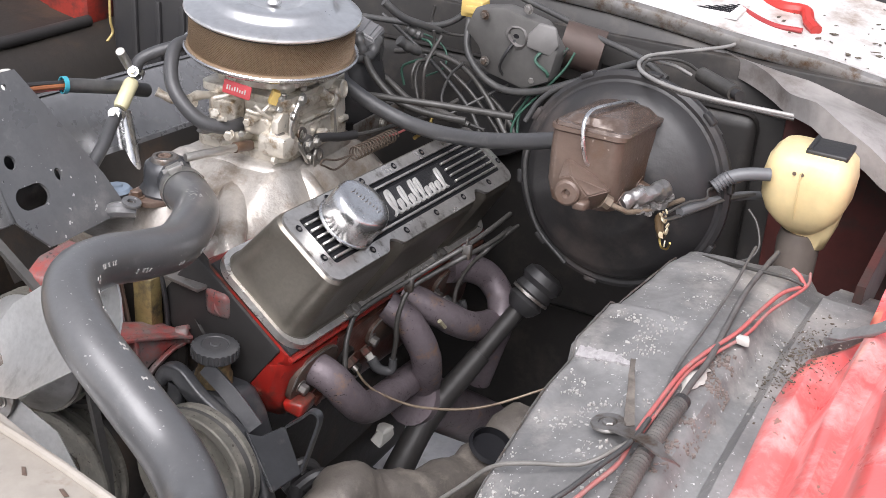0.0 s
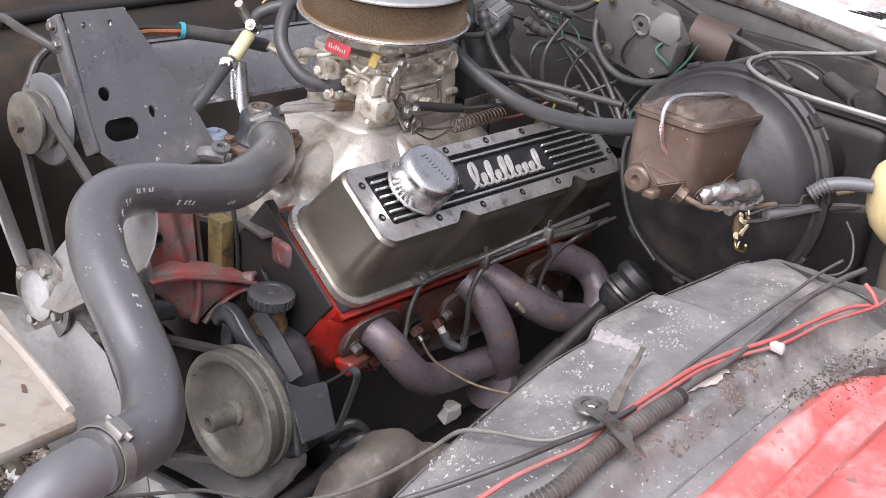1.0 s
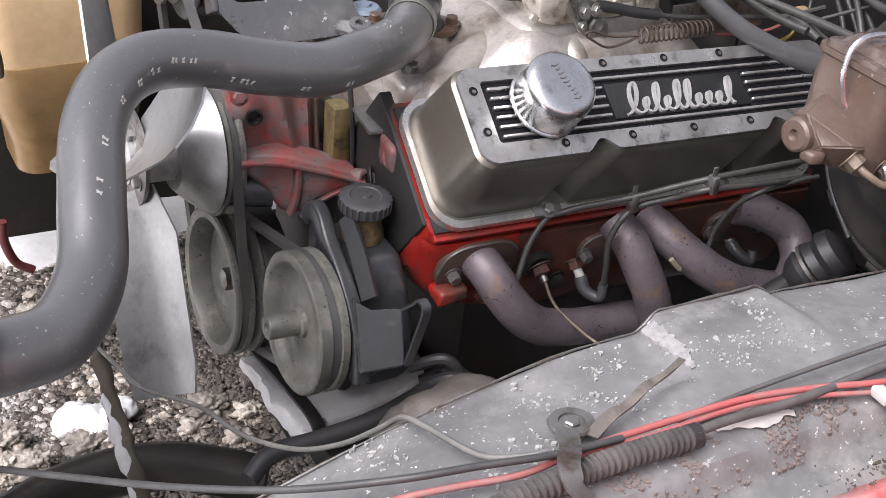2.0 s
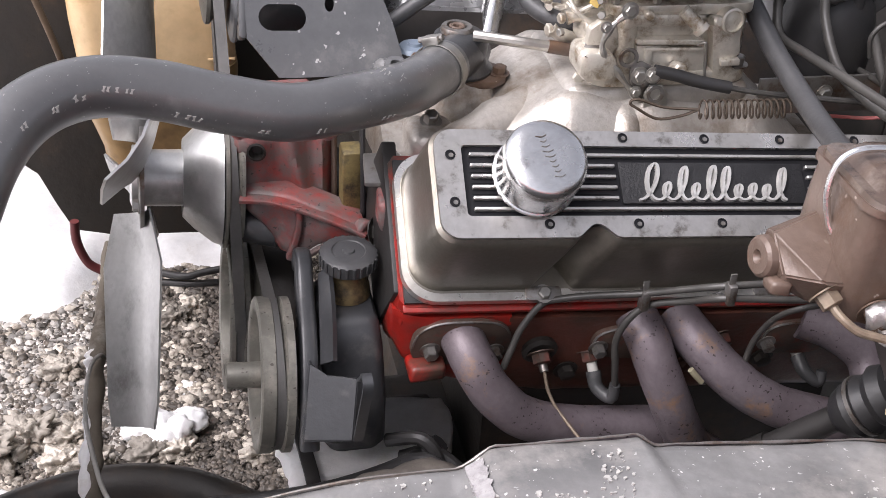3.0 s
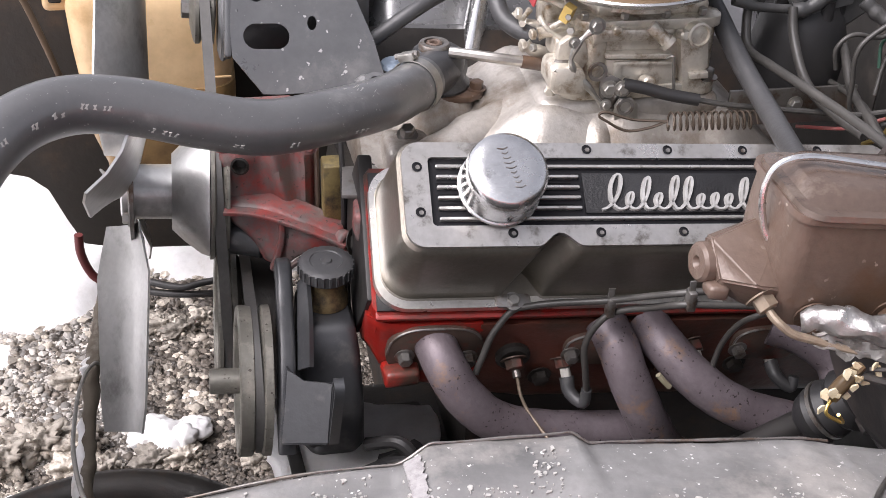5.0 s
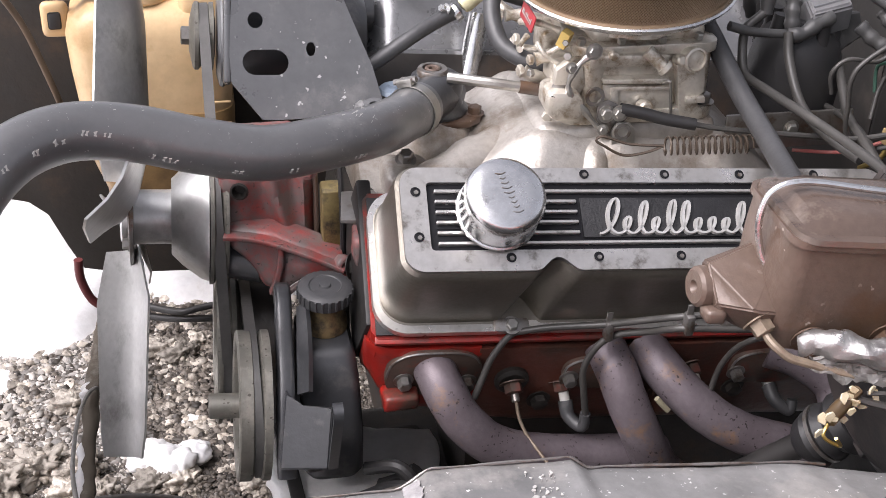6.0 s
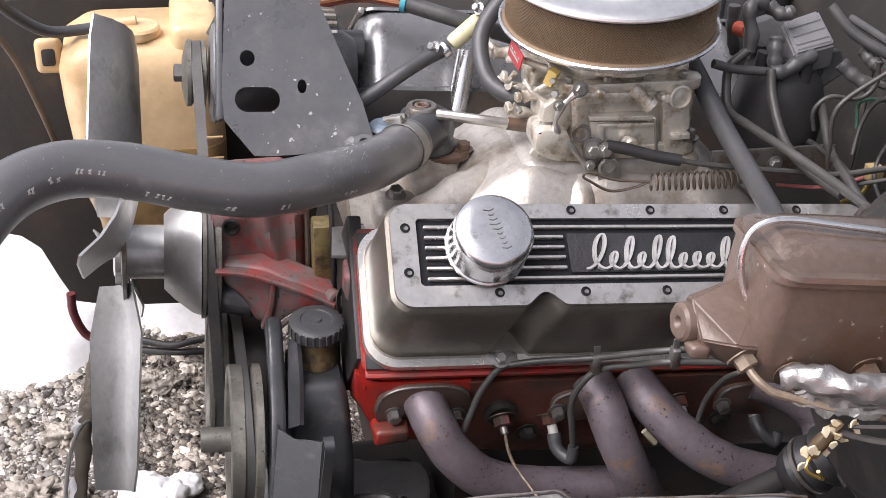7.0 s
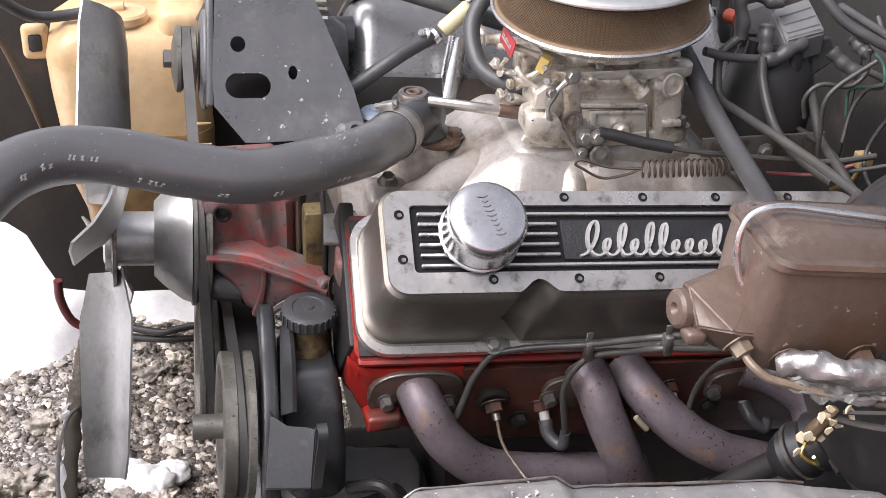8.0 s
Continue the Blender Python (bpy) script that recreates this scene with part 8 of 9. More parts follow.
for pts, r, m, lab in (
    ([(0.492, -0.242, 1.027), (0.485, -0.243, 1.017), (0.465, -0.235, 1.015), (0.430, -0.213, 1.015), (0.385, -0.184, 1.016), (0.335, -0.169, 1.021), (0.300, -0.169, 1.023), (0.250, -0.183, 1.032), (0.210, -0.204, 1.036), (0.172, -0.245, 1.040), (0.160, -0.297, 1.040), (0.165, -0.349, 1.038), (0.175, -0.396, 1.035)], 0.0027, CABLELT, "pale sheathed cable looping over the booster"),
    ([(0.175, -0.397, 1.031), (0.165, -0.350, 1.035), (0.160, -0.298, 1.037), (0.170, -0.253, 1.036), (0.200, -0.215, 1.034), (0.250, -0.189, 1.029), (0.320, -0.172, 1.018), (0.350, -0.188, 1.017), (0.380, -0.207, 1.007), (0.395, -0.224, 0.993)], 0.0021, WIREGREY, "grey wire looping over the booster"),
    ([(0.320, -0.165, 1.020), (0.345, -0.179, 1.012), (0.370, -0.195, 1.003), (0.380, -0.216, 0.992)], 0.0024, CABLELT, "short pale wire end over the booster"),
    ([(0.400, 0.128, 1.008), (0.370, 0.114, 0.967), (0.350, 0.081, 0.941), (0.340, 0.039, 0.929), (0.330, -0.013, 0.939), (0.320, -0.069, 0.966), (0.310, -0.118, 0.994), (0.290, -0.169, 1.022)], 0.0052, WIRE, "black cable sagging below the wiper motor"),
    ([(0.440, 0.069, 1.036), (0.420, -0.012, 1.022), (0.400, -0.073, 1.011), (0.380, -0.140, 1.002), (0.360, -0.189, 0.987)], 0.0045, WIRE, "black cable along the firewall"),
    ([(0.400, 0.331, 0.971), (0.400, 0.251, 0.975), (0.400, 0.193, 0.979), (0.400, 0.156, 0.992), (0.410, 0.126, 1.019)], 0.0048, WIRE, "black cable along the firewall"),
    ([(0.330, 0.252, 0.927), (0.320, 0.211, 0.909), (0.310, 0.167, 0.891), (0.300, 0.106, 0.888), (0.300, 0.069, 0.880)], 0.005, WIREGREY, "grey hose behind the carburettor"),
    ([(0.300, 0.246, 0.878), (0.310, 0.195, 0.882), (0.310, 0.138, 0.887), (0.300, 0.078, 0.884)], 0.0035, WIREGREY, "thin grey wire behind the carburettor"),
    ([(0.380, 0.238, 0.936), (0.380, 0.180, 0.946), (0.370, 0.118, 0.937), (0.350, 0.069, 0.910), (0.330, 0.024, 0.866)], 0.0042, WIREGREY, "dusty wire hanging on the firewall"),
    ([(0.380, 0.161, 0.934), (0.370, 0.106, 0.905), (0.360, 0.062, 0.870), (0.350, 0.037, 0.848)], 0.003, WIREGREY, "dusty wire hanging on the firewall"),
    ([(0.360, 0.084, 0.917), (0.360, 0.055, 0.897), (0.350, 0.030, 0.880), (0.340, 0.010, 0.857)], 0.004, WIREGREY, "dusty wire hanging on the firewall"),
    ([(0.360, -0.014, 0.966), (0.360, 0.004, 0.929), (0.350, 0.015, 0.892), (0.340, 0.011, 0.862)], 0.0022, WIREGREEN, "thin green wire below the wiper motor"),
    ([(0.350, -0.044, 0.999), (0.350, -0.015, 0.953), (0.350, 0.007, 0.915), (0.350, 0.026, 0.881)], 0.002, WIREGREEN, "thin green wire below the wiper motor"),
    ([(0.360, -0.044, 1.001), (0.350, -0.034, 0.973), (0.350, -0.008, 0.943), (0.350, 0.010, 0.948)], 0.0018, WIREGREEN, "thin green wire below the wiper motor"),
    ([(0.360, 0.209, 0.894), (0.360, 0.214, 0.920), (0.360, 0.192, 0.935), (0.370, 0.170, 0.944), (0.370, 0.176, 0.964), (0.380, 0.210, 0.963)], 0.002, WIREGREEN, "thin green wire looping on the firewall"),
    ([(0.340, 0.173, 0.881), (0.350, 0.185, 0.911), (0.360, 0.183, 0.935), (0.370, 0.166, 0.949)], 0.0025, WIREGREY, "thin pale wire on the firewall"),
    ([(0.320, 0.115, 0.878), (0.350, 0.069, 0.910), (0.360, 0.040, 0.930)], 0.0022, WIRE, "thin black wire on the firewall"),
    ([(0.420, 0.196, 1.004), (0.420, 0.199, 0.978), (0.410, 0.170, 0.970), (0.400, 0.127, 0.975)], 0.0022, WIREGREY, "thin pale wire on the firewall"),
    ([(0.260, -0.033, 0.921), (0.270, -0.050, 0.954), (0.270, -0.088, 0.983), (0.265, -0.150, 1.007), (0.260, -0.219, 1.013), (0.250, -0.269, 0.996), (0.240, -0.301, 0.969)], 0.004, WIRE, "black cable following the booster rim"),
    ([(0.200, -0.069, 0.923), (0.190, -0.068, 0.891), (0.185, -0.079, 0.848), (0.185, -0.100, 0.805), (0.180, -0.142, 0.773)], 0.003, WIRE, "thin wire beside the booster rim"),
    ([(0.330, 0.027, 0.865), (0.335, 0.025, 0.894), (0.340, 0.003, 0.931), (0.345, -0.025, 0.973), (0.350, -0.050, 1.003)], 0.0016, WIREGREY, "thin pale wire below the wiper motor"),
    ([(0.330, 0.018, 0.859), (0.335, 0.013, 0.893), (0.340, -0.019, 0.936), (0.345, -0.047, 0.973), (0.350, -0.059, 0.999)], 0.0018, WIREGREEN, "thin green wire below the wiper motor"),
    ([(0.360, 0.113, 0.948), (0.360, 0.135, 0.922), (0.350, 0.140, 0.889), (0.340, 0.117, 0.871), (0.330, 0.058, 0.866)], 0.0022, WIRE, "thin black wire on the firewall"),
    ([(0.420, 0.285, 0.975), (0.410, 0.224, 0.945), (0.390, 0.157, 0.910), (0.370, 0.102, 0.875), (0.350, 0.067, 0.837)], 0.003, WIRE, "black wire on the firewall"),
    ([(0.420, 0.241, 0.957), (0.420, 0.200, 0.956), (0.420, 0.174, 0.940), (0.410, 0.170, 0.916), (0.410, 0.199, 0.897)], 0.0016, WIREGREEN, "thin green wire looping on the firewall"),
):
    wire("firewall_wire", pts, r, m, lab)
gc = thing("grey_connector", (0.33, -0.26, 1.0), "grey cylindrical wire connector above the booster", "connector")
q = [Vector(p) for p in [(0.395, -0.226, 0.991), (0.362, -0.259, 0.993), (0.330, -0.289, 0.996)]]
part("shell", tube(q, 0.0105, 16, 4), WIREGREY, gc)
part("sleeve", rod(q[2], q[2] + (q[2] - q[1]) * 0.3, 0.007, 12), RUBDARK, gc)

ds = thing("distributor", (0.315, 0.285, 0.76), "black distributor cap with a grey coil cover and boots", "distributor")
DM = Matrix.Translation((0.286, 0.255, 0.902)) @ Matrix.Rotation(radians(3), 4, "Y")
part("cap", lathe([(0.030, -0.075), (0.036, -0.045), (0.050, -0.04), (0.051, -0.01), (0.047, 0.02), (0.042, 0.042), (0.034, 0.052), (0, 0.054)], DM, 36), RUBDARK, ds)
for k in range(8):
    a = 2 * math.pi * k / 8 + 0.2
    part("terminal_tower", rod(DM @ Vector((0.036 * math.cos(a), 0.036 * math.sin(a), 0.0)), DM @ Vector((0.031 * math.cos(a), 0.031 * math.sin(a), 0.066)), 0.0095, 12, None, 0.0075), RUBDARK, ds)
q = [Vector(p) for p in [(0.283, 0.270, 0.992), (0.331, 0.285, 0.999), (0.325, 0.225, 0.984), (0.276, 0.215, 0.978)]]
dn = (q[1] - q[0]).cross(q[3] - q[0]).normalized()
dn = dn if dn.y > 0 else -dn
mid = sum(q, Vector()) / 4
bm = loft([[tuple(mid + (p - mid) * 0.9 - dn * 0.003) for p in q], [tuple(p) for p in q], [tuple(mid + (p - mid) * 1.05 + dn * 0.028) for p in q]])
bmesh.ops.bevel(bm, geom=bm.edges[:], offset=0.002, segments=2, affect="EDGES")
part("coil_cover", bm, mat("dusty_grey_coil_plastic", (0.17, 0.168, 0.17), (0.12, 0.118, 0.12), 0.42, 0.0, 120, 20, 0.2), ds, "grey plastic coil cover")
for s_ in (0.3, 0.55, 0.8):
    a_, b_ = q[0].lerp(q[3], s_), q[1].lerp(q[2], s_)
    part("cover_rib", rod(a_.lerp(b_, 0.1) - dn * 0.003, a_.lerp(b_, 0.9) - dn * 0.003, 0.0016, 6), GREYPIPE, ds)
for pq in ([(0.278, 0.225, 0.972), (0.345, 0.245, 0.971), (0.353, 0.240, 0.946), (0.316, 0.225, 0.932), (0.294, 0.220, 0.943)], [(0.267, 0.300, 0.983), (0.308, 0.300, 0.994), (0.303, 0.270, 0.948), (0.263, 0.260, 0.947)]):
    pq = [Vector(p) for p in pq]
    bm = loft([[tuple(p) for p in pq], [tuple(p + Vector((0.002, 0.035, -0.012))) for p in pq]])
    bmesh.ops.bevel(bm, geom=bm.edges[:], offset=0.002, segments=1, affect="EDGES")
    part("coil_skirt", bm, WIRE, ds)
for pts, r in (
    ([(0.250, 0.250, 1.022), (0.236, 0.245, 1.026), (0.230, 0.240, 1.015), (0.234, 0.235, 0.996), (0.232, 0.230, 0.978)], 0.0075),
    ([(0.263, 0.235, 0.990), (0.260, 0.228, 0.979), (0.260, 0.222, 0.961)], 0.0078),
    ([(0.301, 0.222, 0.975), (0.284, 0.217, 0.970), (0.268, 0.215, 0.961), (0.253, 0.218, 0.960)], 0.0078),
    ([(0.260, 0.260, 1.016), (0.272, 0.250, 1.010), (0.284, 0.250, 1.013)], 0.0075),
    ([(0.321, 0.200, 0.974), (0.333, 0.190, 0.963), (0.348, 0.180, 0.954)], 0.0075),
    ([(0.343, 0.200, 0.988), (0.347, 0.190, 0.981), (0.353, 0.180, 0.976)], 0.0072),
    ([(0.241, 0.300, 1.003), (0.242, 0.300, 0.977), (0.250, 0.300, 0.948)], 0.0065),
):
    part("terminal_boot", tube(pts, r, 12, 5, lambda t: 1.0 + 0.12 * math.sin(t * 18)), WIRE, ds, "black rubber boot")
part("red_terminal", rod((0.241, 0.285, 0.983), (0.246, 0.270, 0.985), 0.008, 12), mat("orange_red_plastic", (0.55, 0.10, 0.05), None, 0.4), ds, "orange-red plastic terminal")
for pts, r, m, lab in (
    ([(0.232, 0.230, 0.981), (0.222, 0.228, 0.974), (0.211, 0.225, 0.965), (0.208, 0.220, 0.947), (0.206, 0.200, 0.927), (0.214, 0.160, 0.926), (0.229, 0.100, 0.926), (0.242, 0.040, 0.926), (0.250, -0.020, 0.927)], 0.0048, WIREGREY, "grey plug wire with a braided sleeve"),
    ([(0.190, 0.220, 0.971), (0.214, 0.220, 0.964), (0.246, 0.220, 0.960), (0.271, 0.220, 0.960), (0.294, 0.230, 0.963)], 0.005, WIRE, "black plug wire behind the air cleaner"),
    ([(0.253, 0.215, 0.963), (0.251, 0.200, 0.941), (0.251, 0.170, 0.916), (0.252, 0.140, 0.905), (0.258, 0.100, 0.900), (0.269, 0.060, 0.898)], 0.0052, WIREGREY, "grey plug wire from the distributor"),
    ([(0.308, 0.220, 1.029), (0.328, 0.200, 1.006), (0.357, 0.180, 0.991), (0.387, 0.170, 0.978)], 0.0058, WIRE, "black plug wire from the distributor"),
    ([(0.332, 0.150, 0.995), (0.335, 0.150, 0.971), (0.319, 0.150, 0.956), (0.288, 0.150, 0.960), (0.273, 0.150, 0.946), (0.277, 0.150, 0.924)], 0.0024, WIREGREY, "thin grey wire loop by the distributor"),
    ([(0.337, 0.140, 0.987), (0.301, 0.140, 0.962), (0.290, 0.140, 0.944), (0.292, 0.140, 0.916), (0.302, 0.140, 0.877), (0.348, 0.120, 0.890)], 0.0026, WIREGREY, "thin grey wire loop by the distributor"),
):
    wire("plug_wire", pts, r, m, lab)
dc = thing("module_connector", (0.36, 0.16, 0.86), "small tan wire connector below the distributor", "connector")
part("shell", box((0.352, 0.15, 0.858), (0.368, 0.166, 0.875), None, 0.002), mat("tan_plastic", (0.45, 0.33, 0.16), None, 0.5), dc)
part("lead", tube([(0.36, 0.158, 0.86), (0.352, 0.16, 0.84), (0.345, 0.18, 0.82)], 0.003, 8), BRASS, dc)
part("lead", tube([(0.356, 0.162, 0.86), (0.33, 0.19, 0.835), (0.28, 0.21, 0.83)], 0.002, 8), WIRERED, dc)
hm = thing("heater_hose_stub", (0.42, 0.12, 0.85), "dark rubber drum on the firewall behind the distributor", "heater box")
part("drum", lathe([(0.0, 0.02), (0.062, 0.02), (0.066, 0.01), (0.066, -0.05), (0, -0.05)], axis_matrix((0.43, 0.08, 0.86), (-1, -0.1, 0.1)), 32), RUBDARK, hm)

# ---- cowl top: vent grille and litter ----
vg = thing("cowl_grille", (0.62, -0.18, 1.01), "pale slotted air grille on the cowl", "grille")
part("grille_plate", box((0.56, -0.22, 1.028), (0.70, -0.03, 1.034), None, 0.002), COWLP, vg)
for k in range(12):
    part("grille_slot", box((0.575 + 0.010 * k, -0.205, 1.033), (0.580 + 0.010 * k, -0.05, 1.0352), None, 0), BLACK, vg)
rs = thing("red_strip", (0.6, -0.3, 1.02), "bent red plastic strip lying on the cowl", "strip")
part("strip", tube([(0.691, -0.213, 1.035), (0.660, -0.260, 1.035), (0.658, -0.295, 1.035), (0.617, -0.311, 1.030), (0.597, -0.327, 1.025)], 0.009, 8, 6), mat("red_plastic", (0.6, 0.05, 0.04), None, 0.4), rs)
part("strip_tail", tube([(0.653, -0.190, 1.030), (0.605, -0.229, 1.030), (0.585, -0.269, 1.025), (0.583, -0.310, 1.025)], 0.004, 8, 6), mat("dark_red_plastic", (0.4, 0.05, 0.05), None, 0.4), rs)
random.seed(11)
bm = bmesh.new()
for k in range(170):
    x, y = random.uniform(0.53, 0.78), random.uniform(-0.55, -0.05)
    s = 0.0015 + 0.006 * random.random() ** 2
    m = Matrix.Translation((x, y, 1.02 + 0.1 * (x - 0.53) + 0.07 * min(0, (y + 0.1)) + random.uniform(0.004, 0.012))) @ Matrix.Rotation(random.uniform(0, 6.3), 4, "Z") @ Matrix.Rotation(random.uniform(-0.5, 0.5), 4, "X")
    prism([(-s, 0), (-s * 0.3, -s * 0.4), (s, 0), (0, s * 0.5)], -0.0005, 0.0008, m, 0, bm)
tagged(solid("cowl_litter", bm, WOOD, (0.62, -0.3, 1.0), "scattered dry leaves and bits on the cowl", "debris"), kind="stuff")
wp_ = bmesh.new()
prism([(0.80, -0.75), (0.80, 1.2), (0.79, 1.2), (0.79, -0.75)], 0.98, 1.06, None, 0.002, wp_)
solid("windscreen_base", wp_, RUBDARK, (0.8, 0.2, 0.98), "black seal at the foot of the windscreen", "seal", kind="structure")
wsg = bmesh.new()
loft([[(0.80, -0.75, 1.05), (0.80, 1.2, 1.05), (0.806, 1.2, 1.05), (0.806, -0.75, 1.05)], [(1.35, -0.65, 1.42), (1.35, 1.1, 1.42), (1.356, 1.1, 1.42), (1.356, -0.65, 1.42)]], None, wsg)
solid("windscreen", wsg, mat("dark_tinted_screen", (0.03, 0.032, 0.035), (0.025, 0.027, 0.03), 0.08, 0.0, 20, 3, 0.0), (1.0, 0.2, 1.05), "dark sloping windscreen behind the cowl", "windscreen", kind="structure")

# ---- far side: amber tank, hoses, dark panel ----
tk = thing("coolant_tank", (-0.4, 0.66, 0.62), "amber plastic overflow tank with a round cap", "tank")
bm = bmesh.new()
rings = []
for z, x0, x1, y0, y1, r in ((0.60, -0.470, -0.315, 0.62, 0.74, 0.03), (0.66, -0.487, -0.30, 0.605, 0.75, 0.035), (0.78, -0.498, -0.298, 0.60, 0.755, 0.035), (0.825, -0.500, -0.296, 0.60, 0.755, 0.035), (0.848, -0.494, -0.296, 0.606, 0.752, 0.032), (0.862, -0.474, -0.302, 0.624, 0.745, 0.03)):
    rings.append([(x, y, z) for x, y in ring_rect(x0, x1, y0, y1, r, 6, 4, 4)])
loft(rings, None, bm)
part("tank_body", bm, TANK, tk, angle=70)
# lower half of the tank in a darker amber
low_ = []
for z, x0, x1, y0, y1, r in ((0.56, -0.469, -0.317, 0.622, 0.738, 0.03), (0.60, -0.472, -0.313, 0.618, 0.742, 0.03), (0.66, -0.489, -0.298, 0.603, 0.752, 0.035), (0.714, -0.4945, -0.2965, 0.5995, 0.756, 0.035), (0.720, -0.494, -0.2975, 0.6005, 0.755, 0.035)):
    low_.append([(x, y, z) for x, y in ring_rect(x0, x1, y0, y1, r, 6, 4, 4)])
part("filled_lower_half", loft(low_), TANKLOW, tk, "darker amber lower half", angle=70)
part("shoulder", box((-0.36, 0.612, 0.835), (-0.297, 0.75, 0.884), None, 0.014, 3), TANK, tk)
part("cap", lathe([(0.026, 0.0), (0.029, 0.004), (0.029, 0.012), (0.026, 0.015), (0, 0.016)], Matrix.Translation((-0.400, 0.645, 0.861)), 32), TANK, tk, "round amber cap")
part("spout", rod((-0.435, 0.65, 0.876), (-0.40, 0.648, 0.880), 0.007, 12), TANK, tk)
part("ear", box((-0.528, 0.64, 0.815), (-0.494, 0.655, 0.862), None, 0.008, 3), TANK, tk)
part("ear_gap", box((-0.519, 0.637, 0.828), (-0.503, 0.641, 0.850), None, 0.003), RUBDARK, tk)
for k in range(3):
    part("level_mark", box((-0.335, 0.598, 0.735 - 0.03 * k), (-0.302, 0.601, 0.7375 - 0.03 * k), None, 0.0005), TANK, tk)
wire("overflow_hose", [(-0.43, 0.65, 0.877), (-0.47, 0.645, 0.872), (-0.51, 0.63, 0.878), (-0.545, 0.60, 0.915), (-0.57, 0.55, 0.97)], 0.0075, RUBBER, "black rubber overflow hose on the amber tank", "hose", "")
wire("brown_cable", [(-0.575, 0.545, 0.972), (-0.554, 0.500, 0.939), (-0.530, 0.500, 0.891), (-0.512, 0.500, 0.834), (-0.501, 0.505, 0.789), (-0.496, 0.530, 0.751), (-0.490, 0.600, 0.73)], 0.0042, mat("brown_dusty_cable", (0.13, 0.085, 0.05), None, 0.6), "brown dusty cable near the tank")
wire("red_cable", [(-0.512, 0.550, 0.544), (-0.512, 0.550, 0.513), (-0.501, 0.550, 0.480), (-0.481, 0.550, 0.464)], 0.006, mat("dark_red_cable", (0.14, 0.03, 0.03), None, 0.5), "dark red cable hanging below the tank")
wire("brake_pipe", [(-0.447, 0.450, 0.540), (-0.406, 0.420, 0.545), (-0.379, 0.400, 0.552), (-0.358, 0.400, 0.556), (-0.331, 0.400, 0.560)], 0.0045, RUBDARK, "thin black pipe across the bay", "pipe", "")
wire("brake_pipe", [(-0.448, 0.450, 0.522), (-0.407, 0.420, 0.532), (-0.373, 0.400, 0.541), (-0.333, 0.400, 0.539)], 0.0045, RUBDARK, "thin black pipe across the bay", "pipe", "")
fp = [(-0.70, 0.56), (-0.655, 0.52), (-0.60, 0.505), (-0.575, 0.482), (-0.555, 0.43), (-0.535, 0.385), (-0.48, 0.372), (-0.25, 0.362), (-0.25, 0.86), (-0.50, 0.87), (-0.70, 0.86)]
b = prism(fp, 0.0, 0.02, Matrix(((1, 0, 0, 0), (0, 0, -1, 0.80), (0, 1, 0, 0), (0, 0, 0, 1))), 0.003)
solid("wheel_arch_panel", b, UNDER, (-0.45, 0.8, 0.4), "dark curved wheel arch panel on the far side", "body panel", kind="structure")
b = box((-0.95, 0.86, 0.62), (-0.28, 0.90, 0.9), None, 0.01)
solid("far_inner_panel", b, UNDER, (-0.6, 0.88, 0.62), "dark dirty far inner panel behind the tank", "body panel", kind="structure")

bw = thing("boot_wire", (-0.224, 0.406, 0.975), "white rubber boot on a grey wire behind the bracket", "wire")
part("white_boot", tube([(-0.224, 0.406, 0.975), (-0.212, 0.423, 0.986), (-0.198, 0.442, 0.998)], 0.0085, 12, 4, lambda t: 1.0 - 0.3 * t), WHITEPL, bw, "white rubber boot")
part("lead", tube([(-0.20, 0.44, 0.996), (-0.218, 0.448, 1.000), (-0.25, 0.455, 0.985), (-0.29, 0.462, 0.962), (-0.312, 0.458, 0.93)], 0.0055, 10), WIREGREY, bw)
part("lead", tube([(-0.30, 0.40, 0.985), (-0.315, 0.46, 1.0), (-0.29, 0.54, 0.99), (-0.25, 0.62, 0.96), (-0.22, 0.70, 0.90)], 0.0055, 10), WIREGREY, bw)
wire("yellow_wire", [(0.301, 0.720, 0.947), (0.300, 0.720, 0.910), (0.304, 0.720, 0.890), (0.290, 0.720, 0.878)], 0.0022, mat("yellow_wire_insulation", (0.55, 0.42, 0.16), None, 0.4), "thin yellow wire hanging at the far side")

wire("far_rail_pipe", [(-0.85, 0.905, 0.874), (-0.5, 0.895, 0.873), (-0.22, 0.885, 0.872), (0.0, 0.878, 0.870), (0.185, 0.868, 0.866), (0.40, 0.860, 0.862)], 0.011, SHAFT, "dusty grey-green pipe along the far apron", "pipe", "")
hb = thing("heater_box", (0.40, 0.68, 0.70), "black plastic heater box on the far firewall", "heater box")
part("housing", box((0.385, 0.60, 0.70), (0.468, 0.80, 0.955), None, 0.02, 3), RUBDARK, hb)
for k in range(3):
    part("housing_rib", box((0.379, 0.635 + 0.05 * k, 0.73), (0.387, 0.645 + 0.05 * k, 0.93), None, 0.002), RUBDARK, hb)
# far corner panel: shade on the body red is put into its dark colour
solid("far_corner_panel", box((0.40, 0.86, 0.80), (0.468, 1.04, 1.0), None, 0.008), BLOCKRED, (0.43, 0.95, 0.80), "red inner corner panel at the far firewall, darkened as shade", "body panel", kind="structure")

